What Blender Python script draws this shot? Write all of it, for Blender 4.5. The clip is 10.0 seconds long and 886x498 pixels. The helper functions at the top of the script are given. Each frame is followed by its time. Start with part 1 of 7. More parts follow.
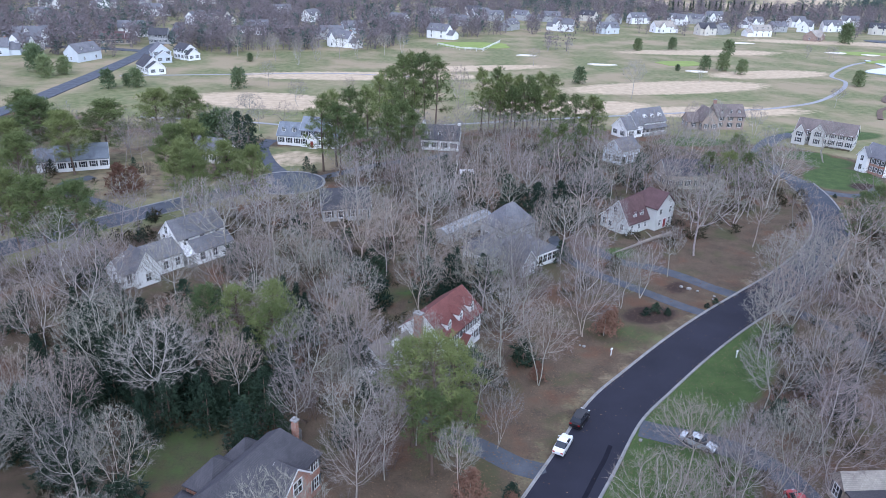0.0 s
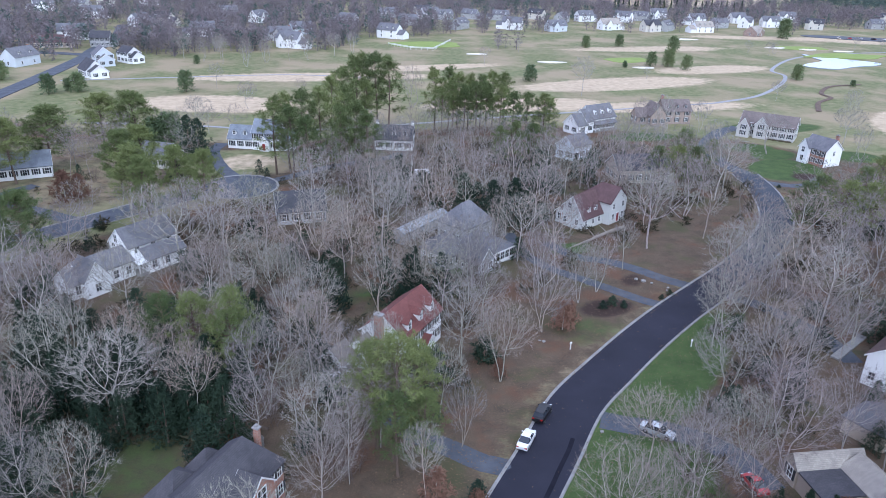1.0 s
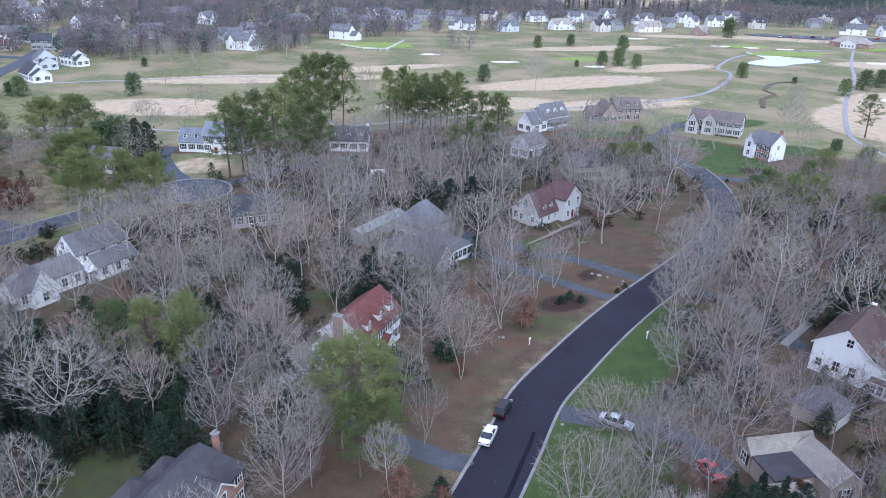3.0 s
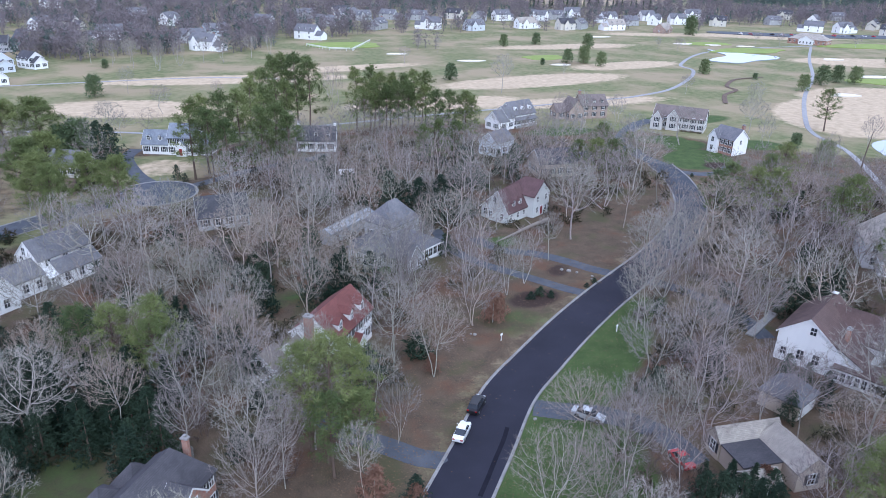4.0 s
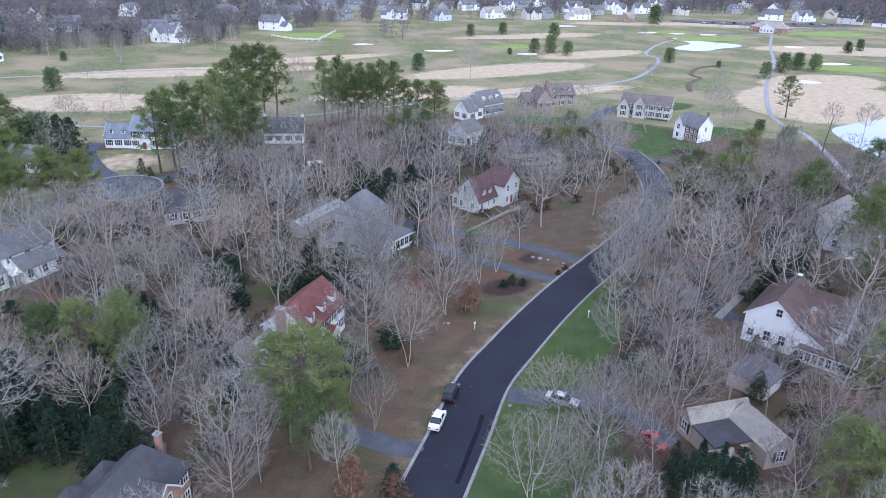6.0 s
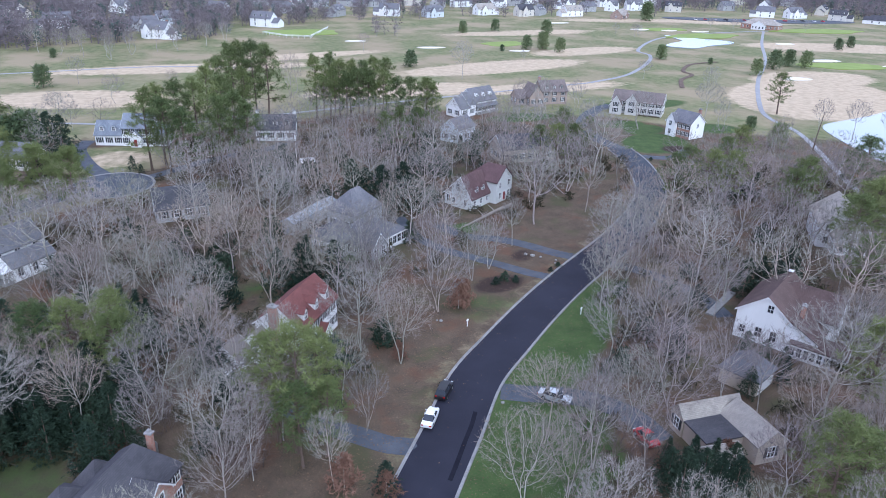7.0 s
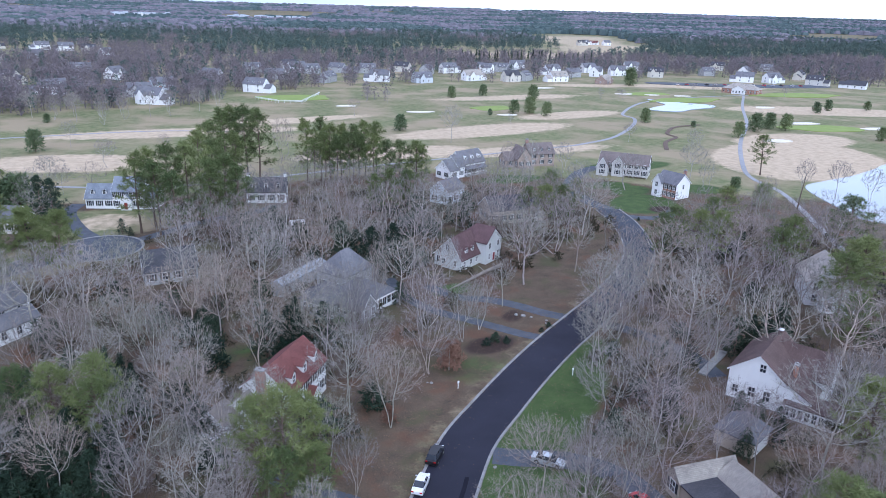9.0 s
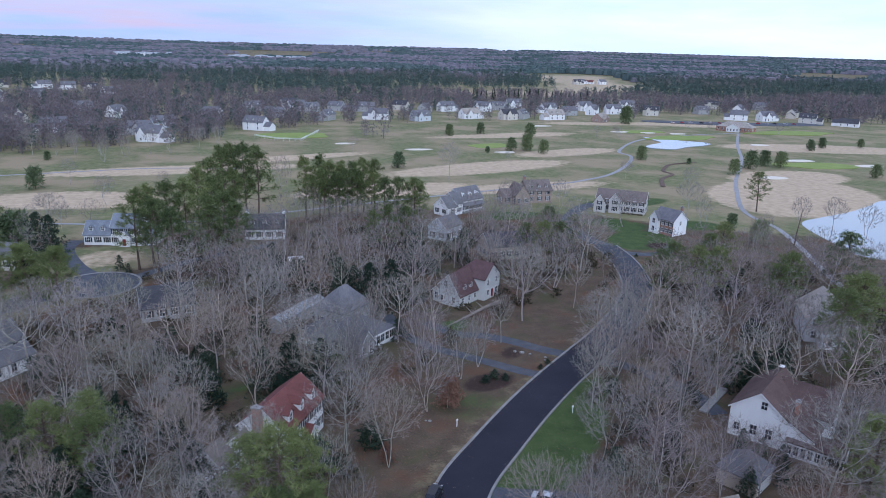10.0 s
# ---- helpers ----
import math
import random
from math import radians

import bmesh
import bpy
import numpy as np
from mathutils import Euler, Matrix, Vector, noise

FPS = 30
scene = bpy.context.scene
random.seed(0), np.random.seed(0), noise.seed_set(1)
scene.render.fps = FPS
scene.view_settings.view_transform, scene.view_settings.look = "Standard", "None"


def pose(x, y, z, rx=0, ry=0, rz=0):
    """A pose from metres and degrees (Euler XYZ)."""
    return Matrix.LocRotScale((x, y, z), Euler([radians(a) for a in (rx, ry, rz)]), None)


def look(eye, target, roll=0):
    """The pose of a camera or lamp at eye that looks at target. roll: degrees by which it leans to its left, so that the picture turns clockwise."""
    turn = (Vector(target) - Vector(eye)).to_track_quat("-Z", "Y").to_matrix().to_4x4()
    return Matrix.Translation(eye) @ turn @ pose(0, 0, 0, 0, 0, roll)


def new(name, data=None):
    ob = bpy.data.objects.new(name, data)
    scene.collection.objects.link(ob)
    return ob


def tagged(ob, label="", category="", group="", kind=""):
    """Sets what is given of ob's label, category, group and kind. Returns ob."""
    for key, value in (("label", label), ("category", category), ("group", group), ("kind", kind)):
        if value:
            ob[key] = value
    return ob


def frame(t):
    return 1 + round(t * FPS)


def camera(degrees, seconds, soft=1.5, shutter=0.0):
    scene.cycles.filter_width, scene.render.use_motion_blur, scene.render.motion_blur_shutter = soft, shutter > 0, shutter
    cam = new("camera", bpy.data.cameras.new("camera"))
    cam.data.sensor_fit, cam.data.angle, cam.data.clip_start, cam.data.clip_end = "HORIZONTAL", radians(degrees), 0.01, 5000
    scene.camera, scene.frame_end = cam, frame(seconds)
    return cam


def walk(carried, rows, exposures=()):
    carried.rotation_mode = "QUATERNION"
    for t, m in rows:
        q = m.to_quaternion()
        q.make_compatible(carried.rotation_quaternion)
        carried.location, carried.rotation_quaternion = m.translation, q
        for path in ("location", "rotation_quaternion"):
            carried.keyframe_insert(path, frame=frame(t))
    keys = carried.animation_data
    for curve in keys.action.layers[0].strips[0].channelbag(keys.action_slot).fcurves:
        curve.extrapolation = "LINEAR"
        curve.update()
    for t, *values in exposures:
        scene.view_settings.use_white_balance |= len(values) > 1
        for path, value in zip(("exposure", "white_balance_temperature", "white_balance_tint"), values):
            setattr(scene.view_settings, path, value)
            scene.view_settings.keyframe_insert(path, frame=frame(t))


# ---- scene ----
cam = camera(64.2, 10.0, 0.7)
PATH = [
    (0, (8.171, -1.489, 59.661), (8.193, 0.349, 58.873), 1.9),
    (0.5, (7.93, -1.458, 59.674), (8.034, 0.378, 58.886), 1.8),
    (1, (7.838, -1.449, 59.699), (7.984, 0.384, 58.913), 1.7),
    (1.5, (7.806, -1.487, 59.686), (7.983, 0.344, 58.902), 1.7),
    (2, (7.869, -1.546, 59.635), (8.067, 0.283, 58.851), 1.8),
    (2.5, (7.869, -1.605, 59.558), (8.096, 0.222, 58.776), 1.8),
    (4, (7.897, -1.718, 59.102), (8.244, 0.092, 58.323), 1.7),
    (4.5, (7.831, -1.652, 58.99), (8.214, 0.15, 58.212), 1.6),
    (5, (7.772, -1.626, 58.882), (8.175, 0.172, 58.105), 1.7),
    (5.5, (7.716, -1.636, 58.8), (8.137, 0.159, 58.023), 1.7),
    (6, (7.636, -1.69, 58.77), (8.064, 0.093, 57.971), 1.7),
    (6.2, (7.621, -1.712, 58.759), (8.051, 0.062, 57.942), 1.8),
    (7.5, (7.797, -1.556, 58.774), (8.256, 0.228, 57.994), 1.8),
    (8, (7.814, -1.572, 58.76), (8.284, 0.227, 58.025), 1.8),
    (8.5, (7.8, -1.559, 58.746), (8.28, 0.255, 58.055), 1.7),
    (9, (7.807, -1.507, 58.718), (8.291, 0.323, 58.073), 1.7),
    (9.5, (7.738, -1.475, 58.687), (8.228, 0.37, 58.091), 1.8),
    (10, (7.689, -1.513, 58.673), (8.184, 0.346, 58.127), 1.7),
]
EXPOSURES = [(0, 0.64, 5260, 8), (7.5, 0.64, 5230, 8), (8.5, 0.63, 5200, 8), (9.0, 0.52, 5180, 8), (9.5, 0.22, 5160, 8), (10, -0.08, 5160, 8)]
walk(cam, [(t, look(eye, target, roll)) for t, eye, target, roll in PATH], EXPOSURES)

# ---- world and sun: an overcast dusk, brighter towards the right ----
SUN_AZ, SUN_EL = radians(188), radians(38)
world = bpy.data.worlds.new("dusk_sky")
scene.world = world
world.use_nodes = True
wn, wl = world.node_tree.nodes, world.node_tree.links
wn.clear()
w_out, w_bg = wn.new("ShaderNodeOutputWorld"), wn.new("ShaderNodeBackground")
w_sky = wn.new("ShaderNodeTexSky")
w_sky.sky_type, w_sky.sun_disc = "NISHITA", False
w_sky.sun_elevation, w_sky.sun_rotation = SUN_EL, SUN_AZ
w_sky.air_density, w_sky.dust_density, w_sky.ozone_density = 1.0, 0.4, 3.0
w_gain = wn.new("ShaderNodeMix")
w_gain.data_type, w_gain.blend_type = "RGBA", "MULTIPLY"
w_gain.inputs[0].default_value = 1.0
w_gain.inputs[7].default_value = (0.085, 0.085, 0.085, 1)
wl.new(w_sky.outputs[0], w_gain.inputs[6])
w_co, w_map = wn.new("ShaderNodeTexCoord"), wn.new("ShaderNodeMapping")
w_map.inputs["Scale"].default_value = (1.0, 1.0, 7.0)
w_noise = wn.new("ShaderNodeTexNoise")
w_noise.inputs["Scale"].default_value, w_noise.inputs["Detail"].default_value = 2.2, 6.0
w_noise.inputs["Roughness"].default_value = 0.55
wl.new(w_co.outputs["Generated"], w_map.inputs[0])
wl.new(w_map.outputs[0], w_noise.inputs["Vector"])
w_ramp = wn.new("ShaderNodeValToRGB")
w_ramp.color_ramp.elements[0].position, w_ramp.color_ramp.elements[1].position = 0.36, 0.64
w_ramp.color_ramp.elements[0].color, w_ramp.color_ramp.elements[1].color = (0.80, 0.87, 1.01, 1), (1.12, 1.07, 1.03, 1)
wl.new(w_noise.outputs[0], w_ramp.inputs[0])
# cloud colour runs from lavender on the left to bright white on the right
w_sep = wn.new("ShaderNodeSeparateXYZ")
wl.new(w_co.outputs["Generated"], w_sep.inputs[0])
w_half = wn.new("ShaderNodeMath")
w_half.operation = "MULTIPLY_ADD"
w_half.inputs[1].default_value, w_half.inputs[2].default_value = 0.5, 0.5
wl.new(w_sep.outputs[0], w_half.inputs[0])
w_tone = wn.new("ShaderNodeValToRGB")
w_tone.color_ramp.elements[0].position, w_tone.color_ramp.elements[1].position = 0.50, 0.82
w_tone.color_ramp.elements[0].color, w_tone.color_ramp.elements[1].color = (0.74, 0.76, 0.94, 1), (1.32, 1.295, 1.34, 1)
wl.new(w_half.outputs[0], w_tone.inputs[0])
w_cloud = wn.new("ShaderNodeMix")
w_cloud.data_type, w_cloud.blend_type = "RGBA", "MULTIPLY"
w_cloud.inputs[0].default_value = 1.0
wl.new(w_tone.outputs[0], w_cloud.inputs[6])
wl.new(w_ramp.outputs[0], w_cloud.inputs[7])
# thin pink dusk streaks low on the left
w_map2, w_noise2 = wn.new("ShaderNodeMapping"), wn.new("ShaderNodeTexNoise")
w_map2.inputs["Scale"].default_value, w_map2.inputs["Location"].default_value = (1.6, 1.6, 22.0), (3.0, 1.0, 0.4)
w_noise2.inputs["Scale"].default_value, w_noise2.inputs["Detail"].default_value = 1.7, 5.0
wl.new(w_co.outputs["Generated"], w_map2.inputs[0])
wl.new(w_map2.outputs[0], w_noise2.inputs["Vector"])
w_streak, w_left = wn.new("ShaderNodeValToRGB"), wn.new("ShaderNodeValToRGB")
w_streak.color_ramp.elements[0].position, w_streak.color_ramp.elements[1].position = 0.48, 0.66
w_left.color_ramp.elements[0].position, w_left.color_ramp.elements[1].position = 0.42, 0.66
w_left.color_ramp.elements[0].color, w_left.color_ramp.elements[1].color = (1, 1, 1, 1), (0, 0, 0, 1)
wl.new(w_noise2.outputs[0], w_streak.inputs[0])
wl.new(w_half.outputs[0], w_left.inputs[0])
w_amt = wn.new("ShaderNodeMath")
w_amt.operation = "MULTIPLY"
wl.new(w_streak.outputs[0], w_amt.inputs[0])
wl.new(w_left.outputs[0], w_amt.inputs[1])
w_pink = wn.new("ShaderNodeMix")
w_pink.data_type = "RGBA"
w_pink.inputs[7].default_value = (0.86, 0.62, 0.74, 1)
wl.new(w_amt.outputs[0], w_pink.inputs[0])
wl.new(w_cloud.outputs[2], w_pink.inputs[6])
w_mix = wn.new("ShaderNodeMix")
w_mix.data_type = "RGBA"
w_mix.inputs[0].default_value = 0.9
wl.new(w_gain.outputs[2], w_mix.inputs[6])
wl.new(w_pink.outputs[2], w_mix.inputs[7])
wl.new(w_mix.outputs[2], w_bg.inputs[0])
w_bg.inputs[1].default_value = 1.0
wl.new(w_bg.outputs[0], w_out.inputs[0])

sun = new("sun", bpy.data.lights.new("sun", "SUN"))
sun.data.energy, sun.data.angle, sun.data.color = 1.3, radians(40), (1.0, 0.97, 0.94)
sun_from = Vector((math.sin(SUN_AZ) * math.cos(SUN_EL), math.cos(SUN_AZ) * math.cos(SUN_EL), math.sin(SUN_EL)))
sun.matrix_world = look(sun_from * 300, (0, 0, 0))

# ---- materials ----
def material(name, rough=0.8, metal=0.0, spec=0.5):
    m = bpy.data.materials.new(name)
    m.use_nodes = True
    n, l = m.node_tree.nodes, m.node_tree.links
    b = n["Principled BSDF"]
    b.inputs["Roughness"].default_value, b.inputs["Metallic"].default_value = rough, metal
    b.inputs["Specular IOR Level"].default_value = spec
    return m, n, l, b


def coords(n, l, scale=(1, 1, 1), world=False):
    co = n.new("ShaderNodeNewGeometry" if world else "ShaderNodeTexCoord")
    mp = n.new("ShaderNodeMapping")
    mp.inputs["Scale"].default_value = scale
    l.new(co.outputs["Position" if world else "Object"], mp.inputs[0])
    return mp.outputs[0]


def noise_tex(n, l, vec, scale, detail=4.0, rough=0.55):
    t = n.new("ShaderNodeTexNoise")
    t.inputs["Scale"].default_value, t.inputs["Detail"].default_value, t.inputs["Roughness"].default_value = scale, detail, rough
    l.new(vec, t.inputs["Vector"])
    return t.outputs[0]


def ramp(n, l, fac, a, b, lo=0.3, hi=0.7):
    r = n.new("ShaderNodeValToRGB")
    r.color_ramp.elements[0].position, r.color_ramp.elements[1].position = lo, hi
    r.color_ramp.elements[0].color, r.color_ramp.elements[1].color = (*a, 1), (*b, 1)
    l.new(fac, r.inputs[0])
    return r.outputs[0]


def mix(n, l, fac, a, b, blend="MIX"):
    x = n.new("ShaderNodeMix")
    x.data_type, x.blend_type = "RGBA", blend
    for sock, v in ((x.inputs[0], fac), (x.inputs[6], a), (x.inputs[7], b)):
        if isinstance(v, (int, float)):
            sock.default_value = v
        elif isinstance(v, tuple):
            sock.default_value = (*v, 1)
        else:
            l.new(v, sock)
    return x.outputs[2]


def maths(n, l, op, a, b=None, clamp=False):
    x = n.new("ShaderNodeMath")
    x.operation, x.use_clamp = op, clamp
    for sock, v in ((x.inputs[0], a), (x.inputs[1], b)):
        if v is None:
            continue
        if isinstance(v, (int, float)):
            sock.default_value = v
        else:
            l.new(v, sock)
    return x.outputs[0]


def bump(n, l, b, height, strength=0.3, distance=0.02):
    u = n.new("ShaderNodeBump")
    u.inputs["Strength"].default_value, u.inputs["Distance"].default_value = strength, distance
    l.new(height, u.inputs["Height"])
    l.new(u.outputs[0], b.inputs["Normal"])


def mottled(name, a, b_col, scale=0.6, fine=9.0, rough=0.85, spec=0.3, bump_s=0.3, bump_d=0.02, metal=0.0):
    """Two colours mixed at a coarse and a fine scale."""
    m, n, l, b = material(name, rough, metal, spec)
    v = coords(n, l, world=True)
    coarse, grain = noise_tex(n, l, v, scale), noise_tex(n, l, v, fine, 6.0, 0.65)
    both = maths(n, l, "ADD", maths(n, l, "MULTIPLY", coarse, 0.55), maths(n, l, "MULTIPLY", grain, 0.45))
    l.new(ramp(n, l, both, a, b_col, 0.36, 0.64), b.inputs["Base Color"])
    bump(n, l, b, grain, bump_s, bump_d)
    return m


def random_tint(name, a, b_col, rough=0.85, spec=0.2, grain=6.0, island=False):
    """A colour that differs from object to object (or piece to piece), with a grain."""
    m, n, l, b = material(name, rough, 0.0, spec)
    if island:
        rnd = n.new("ShaderNodeNewGeometry").outputs["Random Per Island"]
    else:
        rnd = n.new("ShaderNodeObjectInfo").outputs["Random"]
    v = coords(n, l, world=True)
    g = noise_tex(n, l, v, grain, 4.0)
    f = maths(n, l, "ADD", maths(n, l, "MULTIPLY", rnd, 0.55), maths(n, l, "MULTIPLY", g, 0.45))
    l.new(ramp(n, l, f, a, b_col, 0.2, 0.8), b.inputs["Base Color"])
    return m


def tree_tint(name, gain, grain=1.5, by_place=False):
    """Grey, tan, mauve and lichen-green wood, one hue to a tree."""
    m, n, l, b = material(name, 0.9, 0.0, 0.12)
    rnd = n.new("ShaderNodeObjectInfo").outputs["Random"]
    if by_place:
        flat = coords(n, l, (1, 1, 0.15), world=True)
        rnd = maths(n, l, "MULTIPLY", maths(n, l, "SUBTRACT", noise_tex(n, l, flat, 0.13, 1.0), 0.28), 2.3, True)
    r = n.new("ShaderNodeValToRGB")
    stops = ((0.0, (0.31, 0.29, 0.275)), (0.22, (0.47, 0.40, 0.335)), (0.42, (0.35, 0.305, 0.30)), (0.6, (0.41, 0.385, 0.355)), (0.8, (0.37, 0.365, 0.30)), (1.0, (0.50, 0.465, 0.425)))
    while len(r.color_ramp.elements) < len(stops):
        r.color_ramp.elements.new(0.5)
    for e, (p, c) in zip(r.color_ramp.elements, stops):
        e.position, e.color = p, (*[x * gain for x in c], 1)
    l.new(rnd, r.inputs[0])
    g = noise_tex(n, l, coords(n, l, world=True), grain, 4.0)
    l.new(mix(n, l, 1.0, r.outputs[0], ramp(n, l, g, (0.68, 0.68, 0.70), (1.22, 1.20, 1.16)), "MULTIPLY"), b.inputs["Base Color"])
    return m


def shingle(name, a, b_col):
    m, n, l, b = material(name, 0.9, 0.0, 0.25)
    v = coords(n, l)
    br = n.new("ShaderNodeTexBrick")
    br.inputs["Scale"].default_value, br.inputs["Mortar Size"].default_value = 1.0, 0.012
    br.inputs["Brick Width"].default_value, br.inputs["Row Height"].default_value = 0.34, 0.15
    br.inputs["Color1"].default_value, br.inputs["Color2"].default_value = (*a, 1), (*b_col, 1)
    br.inputs["Mortar"].default_value = (*[c * 0.82 for c in a], 1)
    l.new(v, br.inputs["Vector"])
    stain = noise_tex(n, l, coords(n, l, (0.35, 0.35, 0.35)), 1.3, 5.0)
    c = mix(n, l, 0.8, br.outputs[0], ramp(n, l, stain, (0.72, 0.72, 0.74), (1.2, 1.18, 1.15)), "MULTIPLY")
    l.new(c, b.inputs["Base Color"])
    bump(n, l, b, noise_tex(n, l, v, 14.0, 3.0), 0.4, 0.02)
    return m


def siding(name, col, course=0.13):
    """Horizontal lap boards with a thin shadow gap under each."""
    m, n, l, b = material(name, 0.55, 0.0, 0.4)
    v = coords(n, l)
    wv = n.new("ShaderNodeTexWave")
    wv.bands_direction, wv.wave_profile = "Z", "SAW"
    wv.inputs["Scale"].default_value = 0.314 / course
    l.new(v, wv.inputs["Vector"])
    grime = noise_tex(n, l, coords(n, l, (0.5, 0.5, 0.18)), 1.4, 5.0)
    c = ramp(n, l, grime, tuple(x * 0.93 for x in col), col)
    l.new(c, b.inputs["Base Color"])
    bump(n, l, b, wv.outputs[1], 0.3, 0.012)
    return m


def brickwork(name, a, b_col):
    m, n, l, b = material(name, 0.85, 0.0, 0.25)
    co = n.new("ShaderNodeTexCoord")
    sp, cb = n.new("ShaderNodeSeparateXYZ"), n.new("ShaderNodeCombineXYZ")
    l.new(co.outputs["Object"], sp.inputs[0])
    l.new(maths(n, l, "ADD", sp.outputs[0], sp.outputs[1]), cb.inputs[0])
    l.new(sp.outputs[2], cb.inputs[1])
    br = n.new("ShaderNodeTexBrick")
    br.inputs["Scale"].default_value, br.inputs["Mortar Size"].default_value = 1.0, 0.010
    br.inputs["Brick Width"].default_value, br.inputs["Row Height"].default_value = 0.215, 0.075
    br.inputs["Color1"].default_value, br.inputs["Color2"].default_value = (*a, 1), (*b_col, 1)
    br.inputs["Mortar"].default_value = (0.36, 0.33, 0.30, 1)
    l.new(cb.outputs[0], br.inputs["Vector"])
    st = noise_tex(n, l, coords(n, l), 0.7, 5.0)
    l.new(mix(n, l, 0.7, br.outputs[0], ramp(n, l, st, (0.75, 0.75, 0.75), (1.2, 1.15, 1.1)), "MULTIPLY"), b.inputs["Base Color"])
    bump(n, l, b, br.outputs[1], -0.4, 0.01)
    return m


def plain(name, col, rough=0.5, metal=0.0, spec=0.5, coat=0.0):
    m, n, l, b = material(name, rough, metal, spec)
    g = noise_tex(n, l, coords(n, l), 3.0, 4.0)
    l.new(ramp(n, l, g, tuple(c * 0.9 for c in col), col), b.inputs["Base Color"])
    b.inputs["Coat Weight"].default_value = coat
    return m


def ground_material():
    """Leaf litter, lawn, dormant turf and mulch, blended by the ground's cover layer."""
    m, n, l, b = material("ground_cover", 0.95, 0.0, 0.15)
    v = coords(n, l, world=True)
    big, mid, fine = noise_tex(n, l, v, 0.035, 5.0), noise_tex(n, l, v, 0.32, 6.0, 0.6), noise_tex(n, l, v, 3.2, 6.0, 0.7)
    tiny = noise_tex(n, l, v, 11.0, 3.0, 0.7)
    litter = mix(n, l, ramp(n, l, mid, (0, 0, 0), (1, 1, 1), 0.35, 0.65), (0.042, 0.035, 0.027), (0.110, 0.082, 0.056))
    litter = mix(n, l, maths(n, l, "MULTIPLY", ramp(n, l, tiny, (0, 0, 0), (1, 1, 1), 0.40, 0.62), 0.78), litter, (0.185, 0.136, 0.094))
    litter = mix(n, l, maths(n, l, "MULTIPLY", ramp(n, l, fine, (1, 1, 1), (0, 0, 0), 0.34, 0.50), 0.5), litter, (0.050, 0.042, 0.028))
    patchy = noise_tex(n, l, v, 0.11, 5.0, 0.6)
    litter = mix(n, l, maths(n, l, "MULTIPLY", ramp(n, l, patchy, (0, 0, 0), (1, 1, 1), 0.53, 0.64), ramp(n, l, tiny, (0, 0, 0), (1, 1, 1), 0.35, 0.6)), litter, (0.150, 0.078, 0.048))
    litter = mix(n, l, ramp(n, l, patchy, (0.7, 0.7, 0.7), (0, 0, 0), 0.36, 0.47), litter, (0.082, 0.084, 0.040))
    lush = mix(n, l, ramp(n, l, mid, (0, 0, 0), (1, 1, 1), 0.3, 0.7), (0.035, 0.066, 0.020), (0.074, 0.117, 0.036))
    lush = mix(n, l, maths(n, l, "MULTIPLY", ramp(n, l, fine, (0, 0, 0), (1, 1, 1), 0.42, 0.66), 0.42), lush, (0.125, 0.120, 0.056))
    turf = mix(n, l, ramp(n, l, mid, (0, 0, 0), (1, 1, 1), 0.35, 0.65), (0.126, 0.143, 0.060), (0.213, 0.208, 0.108))
    turf = mix(n, l, ramp(n, l, big, (0, 0, 0), (1, 1, 1), 0.43, 0.62), turf, (0.300, 0.245, 0.155))
    straw = mix(n, l, ramp(n, l, mid, (0, 0, 0), (1, 1, 1), 0.3, 0.7), (0.40, 0.315, 0.215), (0.60, 0.475, 0.335))
    straw = mix(n, l, maths(n, l, "MULTIPLY", fine, 0.3), straw, (0.30, 0.26, 0.15))
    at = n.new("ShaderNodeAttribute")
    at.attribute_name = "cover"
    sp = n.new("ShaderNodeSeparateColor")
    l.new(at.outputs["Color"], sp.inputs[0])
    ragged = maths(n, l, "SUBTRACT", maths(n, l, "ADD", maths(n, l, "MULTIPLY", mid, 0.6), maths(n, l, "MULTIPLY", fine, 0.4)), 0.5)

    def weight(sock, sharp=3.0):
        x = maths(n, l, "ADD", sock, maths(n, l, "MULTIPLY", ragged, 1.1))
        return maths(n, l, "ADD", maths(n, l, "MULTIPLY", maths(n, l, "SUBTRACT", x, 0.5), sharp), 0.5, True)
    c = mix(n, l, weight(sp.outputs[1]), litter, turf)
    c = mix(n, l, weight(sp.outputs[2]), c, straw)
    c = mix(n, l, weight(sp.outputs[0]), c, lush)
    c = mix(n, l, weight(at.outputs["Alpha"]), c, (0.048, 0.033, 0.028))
    l.new(c, b.inputs["Base Color"])
    bump(n, l, b, fine, 0.6, 0.12)
    return m


def water_material():
    m, n, l, b = material("water", 0.03, 0.0, 1.0)
    # part of the sky's bright reflection is put into this pale base colour
    b.inputs["Base Color"].default_value = (0.26, 0.29, 0.31, 1)
    b.inputs["IOR"].default_value = 1.33
    bump(n, l, b, noise_tex(n, l, coords(n, l, world=True), 1.6, 3.0), 0.06, 0.02)
    return m


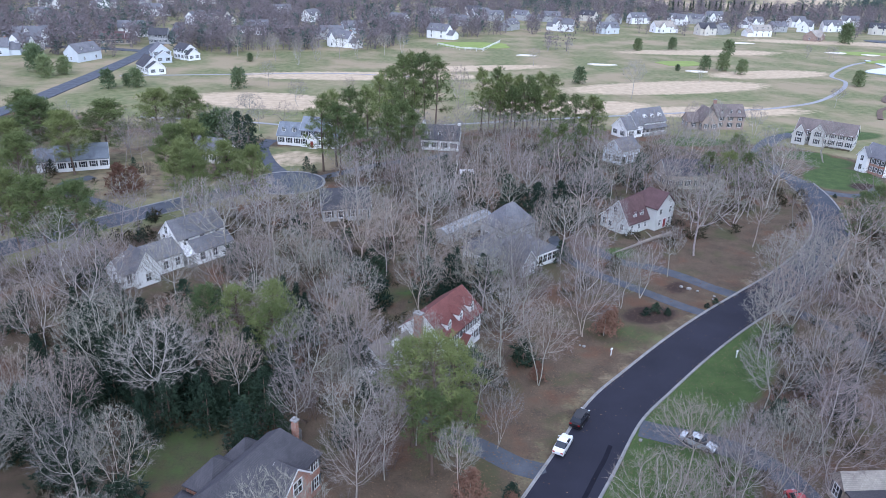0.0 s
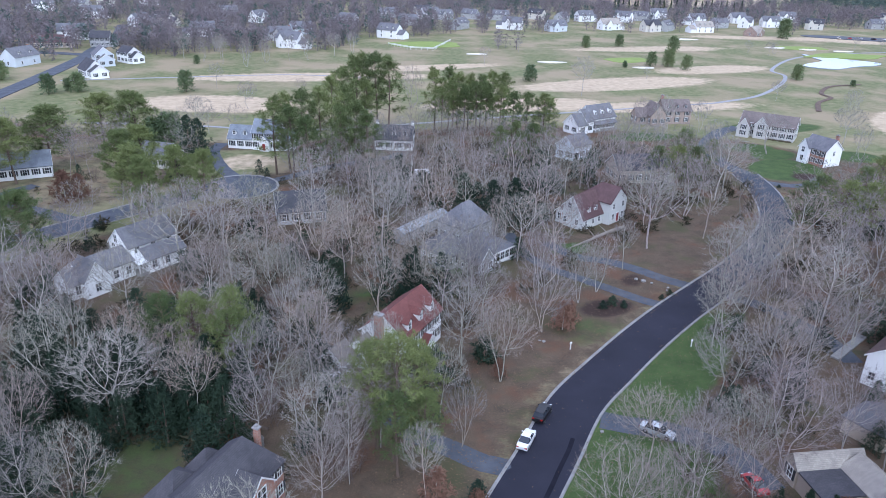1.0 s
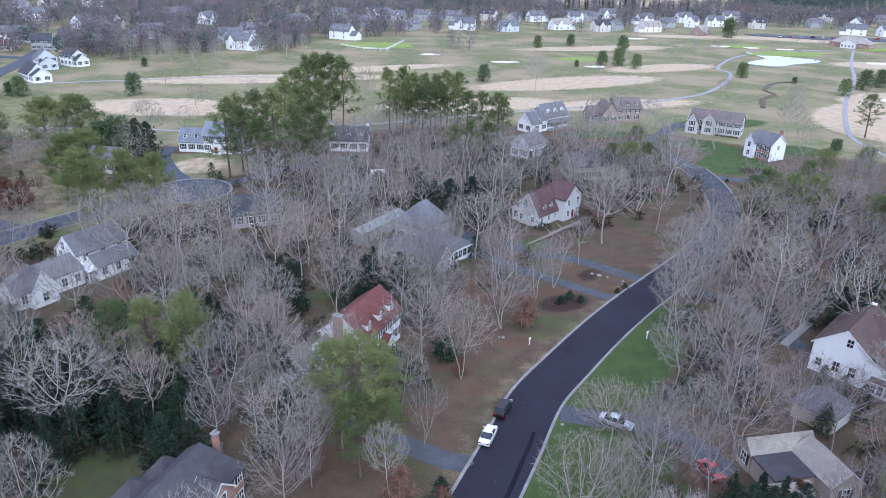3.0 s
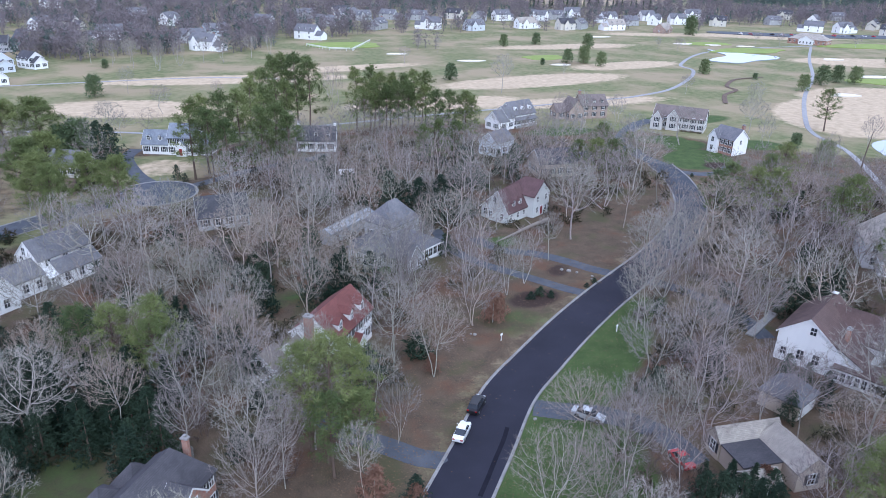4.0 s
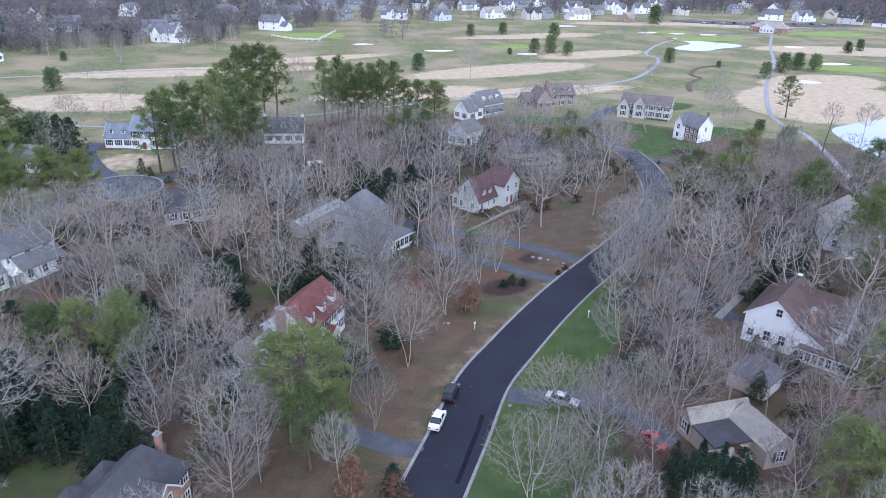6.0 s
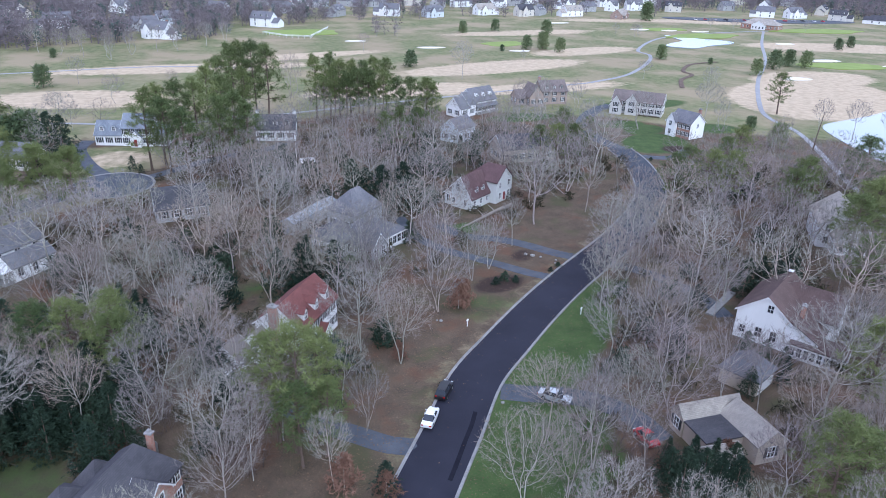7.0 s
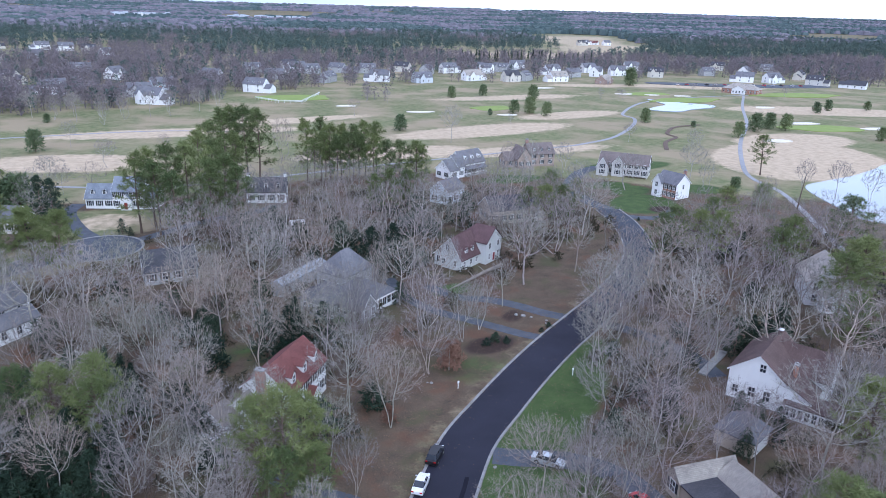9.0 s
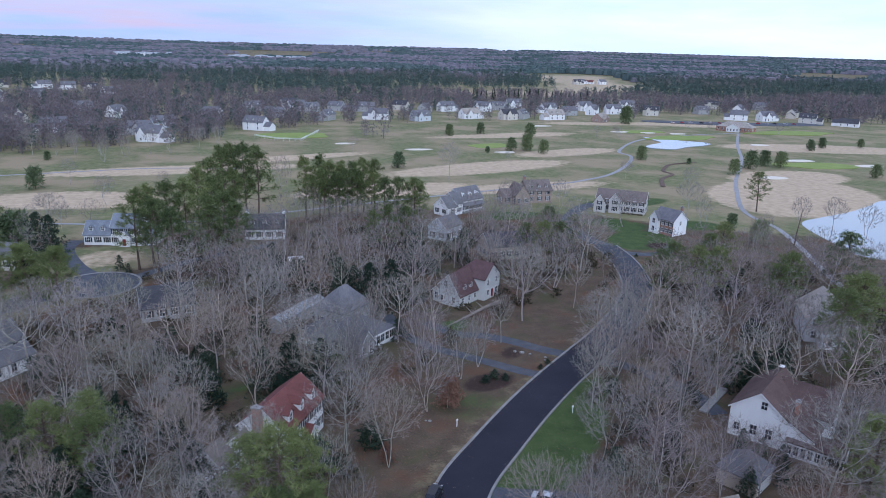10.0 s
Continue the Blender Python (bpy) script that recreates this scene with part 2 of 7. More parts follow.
M_GROUND, M_WATER = ground_material(), water_material()
M_ASPHALT = mottled("fresh_asphalt", (0.015, 0.015, 0.024), (0.028, 0.028, 0.043), 0.12, 14.0, 0.8, 0.25)
M_TAR = mottled("tar_patch", (0.010, 0.010, 0.016), (0.018, 0.018, 0.027), 0.5, 9.0, 0.9, 0.1)
M_OLD = mottled("worn_asphalt", (0.058, 0.066, 0.082), (0.110, 0.118, 0.136), 0.4, 8.0, 0.9)
M_WORN = mottled("aged_asphalt", (0.036, 0.042, 0.056), (0.066, 0.074, 0.092), 0.3, 8.0, 0.85)
M_KERB = mottled("kerb_concrete", (0.20, 0.195, 0.19), (0.34, 0.33, 0.32), 0.7, 6.0, 0.9)
M_PATH = mottled("path_concrete", (0.25, 0.25, 0.255), (0.34, 0.34, 0.345), 0.5, 6.0, 0.9)
M_BARK = tree_tint("bare_bark", 0.98, 2.0)
M_TWIG = tree_tint("grey_twigs", 0.71, 1.5)
M_LOG = mottled("weathered_log", (0.19, 0.165, 0.14), (0.31, 0.27, 0.23), 0.5, 5.0, 0.9)
M_WOODS = tree_tint("bare_twigs", 0.70, 1.5, True)
M_PBARK = random_tint("pine_bark", (0.10, 0.075, 0.06), (0.20, 0.15, 0.12), 0.95, 0.1, 3.0)
M_PINE = random_tint("pine_needles", (0.074, 0.104, 0.037), (0.182, 0.208, 0.072), 0.75, 0.25, 0.8)
M_CEDAR = random_tint("dark_evergreen", (0.015, 0.031, 0.020), (0.042, 0.066, 0.038), 0.8, 0.25, 1.2)
M_RUST = random_tint("dry_oak_leaves", (0.130, 0.074, 0.052), (0.230, 0.135, 0.095), 0.9, 0.15, 1.5)
# bluish distance haze is mixed into this needle colour
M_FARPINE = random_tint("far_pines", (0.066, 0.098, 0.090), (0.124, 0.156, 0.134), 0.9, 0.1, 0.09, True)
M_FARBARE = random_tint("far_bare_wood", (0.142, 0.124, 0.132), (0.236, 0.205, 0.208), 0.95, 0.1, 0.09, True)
M_WHITE, M_CREAM = siding("white_siding", (0.88, 0.88, 0.87)), siding("cream_siding", (0.66, 0.63, 0.55))
M_GREYS, M_BLUES = siding("grey_siding", (0.42, 0.42, 0.42)), siding("pale_blue_siding", (0.62, 0.66, 0.70))
M_PALE = siding("pale_siding", (0.62, 0.63, 0.61))
M_TAN = siding("tan_siding", (0.50, 0.43, 0.35))
M_BRICK = brickwork("red_brick", (0.30, 0.13, 0.085), (0.40, 0.19, 0.13))
M_TRIM = plain("white_trim", (0.80, 0.80, 0.79), 0.45)
M_R_RED = shingle("red_shingles", (0.155, 0.064, 0.057), (0.185, 0.076, 0.068))
M_R_MAROON = shingle("maroon_shingles", (0.115, 0.072, 0.072), (0.138, 0.086, 0.086))
M_R_GREY = shingle("grey_shingles", (0.16, 0.16, 0.172), (0.195, 0.195, 0.21))
M_R_BLUE = shingle("blue_grey_shingles", (0.205, 0.228, 0.262), (0.245, 0.270, 0.305))
M_R_DARK = shingle("charcoal_shingles", (0.072, 0.072, 0.082), (0.095, 0.095, 0.106))
M_R_TAN = shingle("weathered_shingles", (0.34, 0.31, 0.27), (0.41, 0.375, 0.325))
M_R_DUN = shingle("dun_shingles", (0.20, 0.175, 0.15), (0.255, 0.225, 0.195))
M_GLASS = plain("window_glass", (0.03, 0.035, 0.045), 0.08, 0.0, 0.8)
M_SHUT = plain("dark_shutters", (0.025, 0.03, 0.035), 0.6)
M_MAROON = plain("maroon_paint", (0.22, 0.03, 0.03), 0.5)
M_SAND = mottled("bunker_sand", (0.62, 0.57, 0.48), (0.75, 0.70, 0.60), 0.5, 6.0, 0.95)
M_BRUSH = random_tint("undergrowth", (0.030, 0.034, 0.020), (0.095, 0.080, 0.050), 0.9, 0.15, 0.5, True)
M_CARWHITE, M_CARBLACK = plain("white_car_paint", (0.82, 0.82, 0.82), 0.3, 0.0, 0.5, 0.8), plain("black_car_paint", (0.012, 0.012, 0.015), 0.35, 0.0, 0.4, 0.2)
M_CARSILVER, M_CARRED = plain("silver_car_paint", (0.50, 0.52, 0.54), 0.3, 0.4, 0.5, 0.8), plain("red_car_paint", (0.45, 0.02, 0.03), 0.3, 0.0, 0.5, 0.8)
M_TYRE, M_RIM = plain("tyre_rubber", (0.015, 0.015, 0.015), 0.9), plain("alloy_rim", (0.5, 0.5, 0.5), 0.35, 0.8)
M_LAMP, M_TAIL = plain("headlamp_glass", (0.75, 0.77, 0.8), 0.15), plain("tail_lamp_red", (0.35, 0.01, 0.01), 0.25)
M_THICKET = random_tint("thicket_stems", (0.075, 0.060, 0.052), (0.165, 0.130, 0.110), 0.9, 0.1, 0.15)
M_SAWN = mottled("sawn_wood", (0.42, 0.33, 0.23), (0.56, 0.46, 0.34), 3.0, 14.0, 0.85)
M_STONE = mottled("field_stone", (0.20, 0.19, 0.18), (0.34, 0.33, 0.31), 2.0, 8.0, 0.9)
M_R_BROWN = shingle("brown_shingles", (0.112, 0.078, 0.071), (0.138, 0.097, 0.088))
M_R_PALE = shingle("pale_metal_roof", (0.34, 0.37, 0.40), (0.44, 0.47, 0.50))
M_CREEK = mottled("creek_mud", (0.09, 0.06, 0.045), (0.16, 0.115, 0.085), 0.5, 5.0, 0.9)
M_FIR = random_tint("dark_pine_needles", (0.092, 0.130, 0.066), (0.200, 0.240, 0.110), 0.8, 0.25, 1.0)
# distance haze put into both canopy colours: cooler and paler than the woods' own
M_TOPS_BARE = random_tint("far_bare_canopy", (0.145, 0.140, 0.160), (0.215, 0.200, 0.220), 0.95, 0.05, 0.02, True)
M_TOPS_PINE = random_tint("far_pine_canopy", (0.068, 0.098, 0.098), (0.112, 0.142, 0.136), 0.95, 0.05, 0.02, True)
M_TANBRICK = brickwork("tan_brick", (0.33, 0.25, 0.205), (0.43, 0.34, 0.285))
M_PALEGREY = siding("pale_grey_siding", (0.56, 0.545, 0.51))
M_R_UMBER = shingle("umber_shingles", (0.170, 0.142, 0.132), (0.215, 0.182, 0.168))
M_STONEBRICK = brickwork("brown_brick", (0.25, 0.17, 0.135), (0.34, 0.245, 0.20))
M_LEAF = random_tint("fallen_leaves", (0.09, 0.055, 0.035), (0.24, 0.165, 0.10), 0.9, 0.15, 2.0, True)
M_R_SLATE = shingle("slate_grey_shingles", (0.074, 0.072, 0.081), (0.092, 0.089, 0.099))
M_GREEN = mottled("putting_green", (0.190, 0.245, 0.058), (0.255, 0.310, 0.085), 0.15, 3.0, 0.95)

# ---- building helpers ----
def link_mesh(name, verts, faces, mat, parent=None, label="", smooth=False):
    me = bpy.data.meshes.new(name)
    me.from_pydata([tuple(v) for v in verts], [], [tuple(f) for f in faces])
    me.materials.append(mat)
    if smooth:
        me.shade_smooth()
    me.update()
    ob = new(name, me)
    ob.parent = parent
    return tagged(ob, label) if label else ob


def part(name, bm, mat, parent, label="", smooth=False):
    """Links a bmesh as one mesh object under a thing or a part."""
    me = bpy.data.meshes.new(name)
    bmesh.ops.recalc_face_normals(bm, faces=bm.faces)
    bm.to_mesh(me)
    bm.free()
    me.materials.append(mat)
    if smooth:
        me.shade_smooth()
    ob = new(name, me)
    ob.parent = parent
    return tagged(ob, label) if label else ob


def shared(name, me, parent, m):
    """One more object on a mesh that other pieces use too."""
    ob = new(name, me)
    ob.parent = parent
    ob.matrix_basis = m
    return ob


def thing(name, label, category, x=0, y=0, z=0, yaw=0, group="", kind=""):
    ob = new(name)
    ob.empty_display_size = 0.5
    ob.matrix_basis = pose(x, y, z, 0, 0, yaw)
    return tagged(ob, label, category, group, kind)


def add_box(bm, x0, x1, y0, y1, z0, z1, bevel=0.0):
    vs = [bm.verts.new(p) for p in ((x0, y0, z0), (x1, y0, z0), (x1, y1, z0), (x0, y1, z0), (x0, y0, z1), (x1, y0, z1), (x1, y1, z1), (x0, y1, z1))]
    fs = [bm.faces.new([vs[i] for i in q]) for q in ((3, 2, 1, 0), (4, 5, 6, 7), (0, 1, 5, 4), (1, 2, 6, 5), (2, 3, 7, 6), (3, 0, 4, 7))]
    if bevel:
        es = list({e for f in fs for e in f.edges})
        bmesh.ops.bevel(bm, geom=es, offset=bevel, segments=1, affect="EDGES")
    return bm


def boxes(*dims, bevel=0.0):
    bm = bmesh.new()
    for d in dims:
        add_box(bm, *d, bevel=bevel)
    return bm


def spline(pts, step=2.0, closed=False):
    """A smooth line through the points, as an array with about equal steps."""
    p = [np.array(q, float) for q in pts]
    if closed:
        p = [p[-1], *p, p[0], p[1]]
    else:
        p = [2 * p[0] - p[1], *p, 2 * p[-1] - p[-2]]
    out = []
    for i in range(1, len(p) - 2):
        k = max(2, int(np.linalg.norm(p[i + 1] - p[i]) / step))
        for j in range(k):
            s = j / k
            out.append(0.5 * (2 * p[i] + (p[i + 1] - p[i - 1]) * s + (2 * p[i - 1] - 5 * p[i] + 4 * p[i + 1] - p[i + 2]) * s * s
                              + (3 * p[i] - p[i - 1] - 3 * p[i + 1] + p[i + 2]) * s ** 3))
    if not closed:
        out.append(p[-2])
    return np.array(out)


def ribbon(line, offsets, heights):
    """Quads along a line: the cross-section has the given sideways offsets and heights."""
    d = np.gradient(line, axis=0)
    d /= np.linalg.norm(d, axis=1)[:, None] + 1e-9
    side = np.stack([d[:, 1], -d[:, 0]], 1)
    k, verts, faces = len(offsets), [], []
    for i in range(len(line)):
        for o, h in zip(offsets, heights):
            verts.append((*(line[i] + side[i] * o), h))
    for i in range(len(line) - 1):
        for j in range(k - 1):
            a = i * k + j
            faces.append((a, a + 1, a + k + 1, a + k))
    return verts, faces


def patch(name, outline, z, mat, label, category, kind="structure", skirt=0.15):
    """A flat area with a smooth outline and a thin edge that goes into the ground."""
    ring = spline(outline, 2.0, True)
    c = ring.mean(0)
    k = len(ring)
    verts = [(*p, z) for p in ring] + [(*p, z - skirt) for p in ring] + [(*c, z)]
    faces = [(i, (i + 1) % k, 2 * k) for i in range(k)] + [(i, i + k, (i + 1) % k + k, (i + 1) % k) for i in range(k)]
    return tagged(link_mesh(name, verts, faces, mat), label, category, kind=kind)


# ---- plan: roads, drives, water ----
MAIN = spline([(-30, -45), (-8, 5), (6, 33), (22.6, 61.2), (28, 70.3), (34.2, 81), (41, 89), (50.7, 99.6), (60.2, 109), (68.6, 116.6), (81.4, 128.4), (95.0, 143.4), (102.2, 154.4),
               (107.2, 166), (111.4, 181), (113, 194)], 2.0) + np.array([-0.12, 0.09])
UPPER = spline([(113, 194), (111, 207), (114.5, 226), (128, 246), (139, 254)], 2.0)
COURT = spline([(-34, 180), (-43, 173), (-55.5, 160), (-65, 149), (-75, 138), (-92, 118), (-120, 92)], 2.0)
WEST = spline([(-152, 190), (-149, 263), (-150, 297), (-152, 343), (-156, 399), (-161, 425), (-168, 480), (-190, 560)], 4.0)
DRIVES = {
    "low": (spline([(23.5, 68), (19.5, 69.2), (15, 72.5), (10, 76), (6, 82)], 1.5), 3.4),
    "strip": (spline([(58, 111), (54.5, 113.5), (50, 118), (46, 122), (40, 128), (36, 136), (34.5, 147)], 1.5), 2.8),
    "second": (spline([(67, 118.5), (62.5, 122), (58, 127), (53, 131), (47, 133.5), (42, 141)], 1.5), 3.2),
    "silver": (spline([(36.8, 77.6), (40.5, 76.2), (45, 75), (49.5, 72.5), (52.7, 68.5), (54, 63)], 1.5), 4.0),
}
DRIVES |= {
    "east": (spline([(71, 116), (76, 111), (80, 104), (82, 97), (82, 91)], 1.5), 3.4),
    "court_north": (spline([(-35, 188), (-40, 196), (-45, 208), (-47, 216), (-46, 224)], 1.5), 4.2),
    "court_east": (spline([(-25, 184), (-17, 192), (-8, 200), (6, 208), (11, 214)], 1.5), 3.6),
    "west_loop": (spline([(-62, 153), (-72, 159), (-82, 165), (-88, 173), (-84, 180)], 1.5), 4.0),
    "brick_side": (spline([(115, 186), (121, 183), (128, 184), (134, 190)], 1.5), 3.6),
}
CARTS = {
    "east": (spline([(150, 128), (164, 158), (178, 186), (187, 207), (191, 228), (204, 251), (238, 299), (283, 355), (330, 423), (380, 490)], 3.0), 1.9),
    "mid": (spline([(150, 300), (178, 318), (206, 350), (223, 378), (227, 400), (271, 452), (330, 480), (420, 500)], 3.0), 2.1),
    "north": (spline([(-140, 330), (-85, 345), (-40, 355), (0, 350)], 3.0), 1.7),
    "near": (spline([(-100, 250), (-60, 247), (-20, 243), (60, 270), (150, 300)], 3.0), 1.7),
}
SEAM = [(25.3, 61.4), (27.0, 64.4), (28.9, 67.9), (30.6, 70.9), (31.9, 73.6)]
POND = [(282, 467), (289, 458), (299, 446), (313, 433), (306, 422), (286, 414), (268, 404), (254, 413), (262, 424), (278, 436), (281, 450)]
LAKE = [(197.5, 204), (204, 213.5), (216, 218.5), (235, 225), (254, 234), (275, 244), (310, 240), (312, 180), (270, 150), (215, 152), (190, 168), (191, 182)]


def dist_line(gx, gy, line):
    """Distance from grid points to a polyline."""
    best = np.full(gx.shape, 1e9)
    for a, b in zip(line[:-1], line[1:]):
        d = b - a
        s = np.clip(((gx - a[0]) * d[0] + (gy - a[1]) * d[1]) / (d @ d + 1e-9), 0, 1)
        best = np.minimum(best, (gx - a[0] - s * d[0]) ** 2 + (gy - a[1] - s * d[1]) ** 2)
    return np.sqrt(best)


def fade(d, soft):
    """1 inside, 0 outside, soft across the edge."""
    return np.clip(0.5 - d / (2 * soft), 0, 1)


def blob(gx, gy, cx, cy, rx, ry, yaw=0.0):
    c, s = math.cos(radians(yaw)), math.sin(radians(yaw))
    u, v = ((gx - cx) * c + (gy - cy) * s) / rx, (-(gx - cx) * s + (gy - cy) * c) / ry
    return (np.sqrt(u * u + v * v) - 1) * min(rx, ry)


# dormant straw-coloured fairways, greens, lawns (centre, half sizes, turn)
FIELDS = [(300, 965, 75, 60, 10), (420, 970, 100, 70, 10), (540, 1070, 100, 70, 40), (620, 1230, 95, 120, -25), (680, 1420, 110, 150, -25), (750, 1640, 120, 150, -30), (-235, 1240, 70, 45, 0), (-296, 618, 80, 10, 53), (-330, 575, 50, 12, 30)]
FAIRWAYS = [(-62, 285, 32, 16, -6), (-30, 350, 60, 12, 8), (120, 344, 55, 15, 18), (25, 385, 45, 9, 20), (60, 290, 40, 14, 12), (238, 258, 50, 34, 35),
            (190, 395, 40, 12, 20), (330, 560, 120, 16, -8), (180, 480, 60, 12, 10), (270, 300, 36, 20, 10), (380, 400, 70, 22, -15), (120, 290, 45, 10, 10)]
GREENS = [(150, 425, 15, 10, 20), (318, 334, 26, 11, -10), (430, 490, 40, 14, 0), (310, 462, 30, 12, 10), (30, 480, 25, 16, 5), (300, 500, 20, 10, 0)]
LAWNS = [(128, 199, 14, 10, 40), (41, 61, 8, 6, 40), (45, 68.5, 6, 4, 40), (55, 91, 12, 5, 50), (49, 84.5, 11, 5, 52), (60, 100, 8, 4, 50), (128, 224, 10, 6, 0), (133, 216, 9, 6, 30), (160, 214, 9, 7, 0), (152, 254, 22, 8, 10), (96, 238, 14, 6, 10),
         (24, 128, 6, 4, 0), (47, 138, 5, 3, 20), (100, 96, 8, 5, 0)]


def ground_axis(lo, hi, step, far):
    mid = np.arange(lo, hi + step, step)
    grow, d, out = 1.16, step, []
    while (not out) or out[-1] < far:
        d *= grow
        out.append((out[-1] if out else 0) + d)
    return np.concatenate([lo - np.array(out[::-1]), mid, mid[-1] + np.array(out)])


def terrain(gx, gy):
    """Height of the land: flat here, with low swells on the golf course and a slow rise far away."""
    d = np.sqrt(gx ** 2 + gy ** 2)
    rise = 52.0 * np.clip((d - 1400) / 3400, 0, 1.0) ** 2
    swell = np.clip((gy - 270) / 120, 0, 1) * (np.sin(gx / 41.0 + 1.3) * np.sin(gy / 37.0) * 0.22)
    return rise + swell


gxs, gys = ground_axis(-230, 330, 2.0, 4700), ground_axis(30, 420, 2.0, 4700)
GX, GY = np.meshgrid(gxs, gys)
near = (np.abs(GX) < 1300) & (GY < 2000) & (GY > -300)
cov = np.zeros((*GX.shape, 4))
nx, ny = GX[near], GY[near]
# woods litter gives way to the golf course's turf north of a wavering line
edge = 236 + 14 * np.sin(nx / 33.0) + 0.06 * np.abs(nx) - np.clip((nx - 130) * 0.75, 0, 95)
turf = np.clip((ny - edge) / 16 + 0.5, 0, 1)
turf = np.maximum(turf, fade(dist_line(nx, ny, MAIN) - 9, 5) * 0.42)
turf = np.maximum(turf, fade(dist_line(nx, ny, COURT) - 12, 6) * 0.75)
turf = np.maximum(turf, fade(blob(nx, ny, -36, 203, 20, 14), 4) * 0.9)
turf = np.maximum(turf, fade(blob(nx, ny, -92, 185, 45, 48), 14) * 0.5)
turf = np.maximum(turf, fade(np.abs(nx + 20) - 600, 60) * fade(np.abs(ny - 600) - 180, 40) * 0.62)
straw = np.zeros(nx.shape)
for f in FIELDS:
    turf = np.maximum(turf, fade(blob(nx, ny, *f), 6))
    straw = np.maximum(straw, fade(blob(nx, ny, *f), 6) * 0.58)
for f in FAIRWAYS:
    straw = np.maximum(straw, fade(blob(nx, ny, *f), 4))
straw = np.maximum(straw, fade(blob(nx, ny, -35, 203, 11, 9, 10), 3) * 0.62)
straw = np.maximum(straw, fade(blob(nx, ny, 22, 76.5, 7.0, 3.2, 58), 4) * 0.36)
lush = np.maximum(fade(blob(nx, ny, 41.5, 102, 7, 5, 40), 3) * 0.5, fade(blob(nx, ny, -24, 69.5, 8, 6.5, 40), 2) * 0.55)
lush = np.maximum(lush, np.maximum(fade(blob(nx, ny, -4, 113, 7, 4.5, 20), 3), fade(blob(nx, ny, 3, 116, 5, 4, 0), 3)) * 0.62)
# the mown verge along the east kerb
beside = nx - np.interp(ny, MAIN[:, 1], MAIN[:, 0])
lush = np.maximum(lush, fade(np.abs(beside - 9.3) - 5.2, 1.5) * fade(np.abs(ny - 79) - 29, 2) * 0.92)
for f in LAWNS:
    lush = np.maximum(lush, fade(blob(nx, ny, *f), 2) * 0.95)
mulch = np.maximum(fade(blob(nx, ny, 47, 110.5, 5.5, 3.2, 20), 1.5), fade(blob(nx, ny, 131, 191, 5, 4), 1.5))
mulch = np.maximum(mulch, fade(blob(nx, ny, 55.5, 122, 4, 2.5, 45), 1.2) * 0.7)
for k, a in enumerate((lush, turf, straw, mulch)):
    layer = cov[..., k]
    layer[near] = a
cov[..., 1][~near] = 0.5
V = np.stack([GX, GY, terrain(GX, GY)], -1).reshape(-1, 3)
ny_, nx_ = GX.shape
idx = np.arange(nx_ * ny_).reshape(ny_, nx_)
Q = np.stack([idx[:-1, :-1], idx[:-1, 1:], idx[1:, 1:], idx[1:, :-1]], -1).reshape(-1, 4)
ground = link_mesh("ground", V.tolist(), Q.tolist(), M_GROUND, smooth=True)
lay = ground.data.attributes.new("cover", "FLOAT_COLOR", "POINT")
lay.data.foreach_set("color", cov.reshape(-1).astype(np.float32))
tagged(ground, "flat ground with leaf litter, lawns and dormant golf turf", "ground", kind="structure")


def road(name, line, half, mat, label, kerbs=True, z=0.07):
    v, f = ribbon(line, (-half, -half, -half * 0.5, 0, half * 0.5, half, half), (-0.1, z - 0.03, z, z + 0.03, z, z - 0.03, -0.1))
    ob = tagged(link_mesh(name, v, f, mat), label, "road", kind="structure")
    if kerbs:
        for s in (-1, 1):
            offs = [s * (half - 0.22), s * (half - 0.22), s * half, s * (half + 0.05), s * (half + 0.17), s * (half + 0.2)]
            hs = [0.0, z + 0.006, z + 0.012, z + 0.10, z + 0.10, -0.05]
            if s < 0:
                offs, hs = offs[::-1], hs[::-1]
            kv, kf = ribbon(line, offs, hs)
            tagged(link_mesh("kerb", kv, kf, M_KERB), "pale concrete kerb and gutter beside the road", "kerb", kind="structure")
    return ob


seam_at = int(np.argmax(MAIN[:, 1] > 121.0))
road("road", MAIN[:seam_at + 1], 3.9, M_ASPHALT, "freshly paved dark asphalt street with a long curve")
road("road", MAIN[seam_at:], 3.9, M_WORN, "older blue-grey asphalt beyond the end of the new paving")
road("road", UPPER, 2.7, M_OLD, "narrow grey asphalt lane beyond the bend", False, 0.05)
road("road", COURT, 3.9, M_OLD, "worn grey asphalt court street")
road("road", WEST, 4.0, M_OLD, "worn asphalt road along the golf course", False, 0.32)
SIDE = spline([(-160, 408), (-181, 413), (-215, 416), (-260, 425)], 4.0)
road("road", SIDE, 3.4, M_OLD, "worn asphalt side street between houses", False, 0.33)
for key, (line, wide) in DRIVES.items():
    v, f = ribbon(line, (-wide / 2, -wide / 2 + 0.05, 0, wide / 2 - 0.05, wide / 2), (-0.05, 0.035, 0.05, 0.035, -0.05))
    tagged(link_mesh("driveway", v, f, M_OLD), "worn grey asphalt driveway", "driveway", kind="structure")
for key, (line, wide) in CARTS.items():
    v, f = ribbon(line, (-wide / 2, -wide / 2, 0, wide / 2, wide / 2), (-0.3, 0.03, 0.05, 0.03, -0.3))
    v = [(x, y, z + float(terrain(np.array(x), np.array(y))) + 0.06) for x, y, z in v]
    tagged(link_mesh("cart_path", v, f, M_PATH), "pale concrete golf cart path", "path", kind="structure")
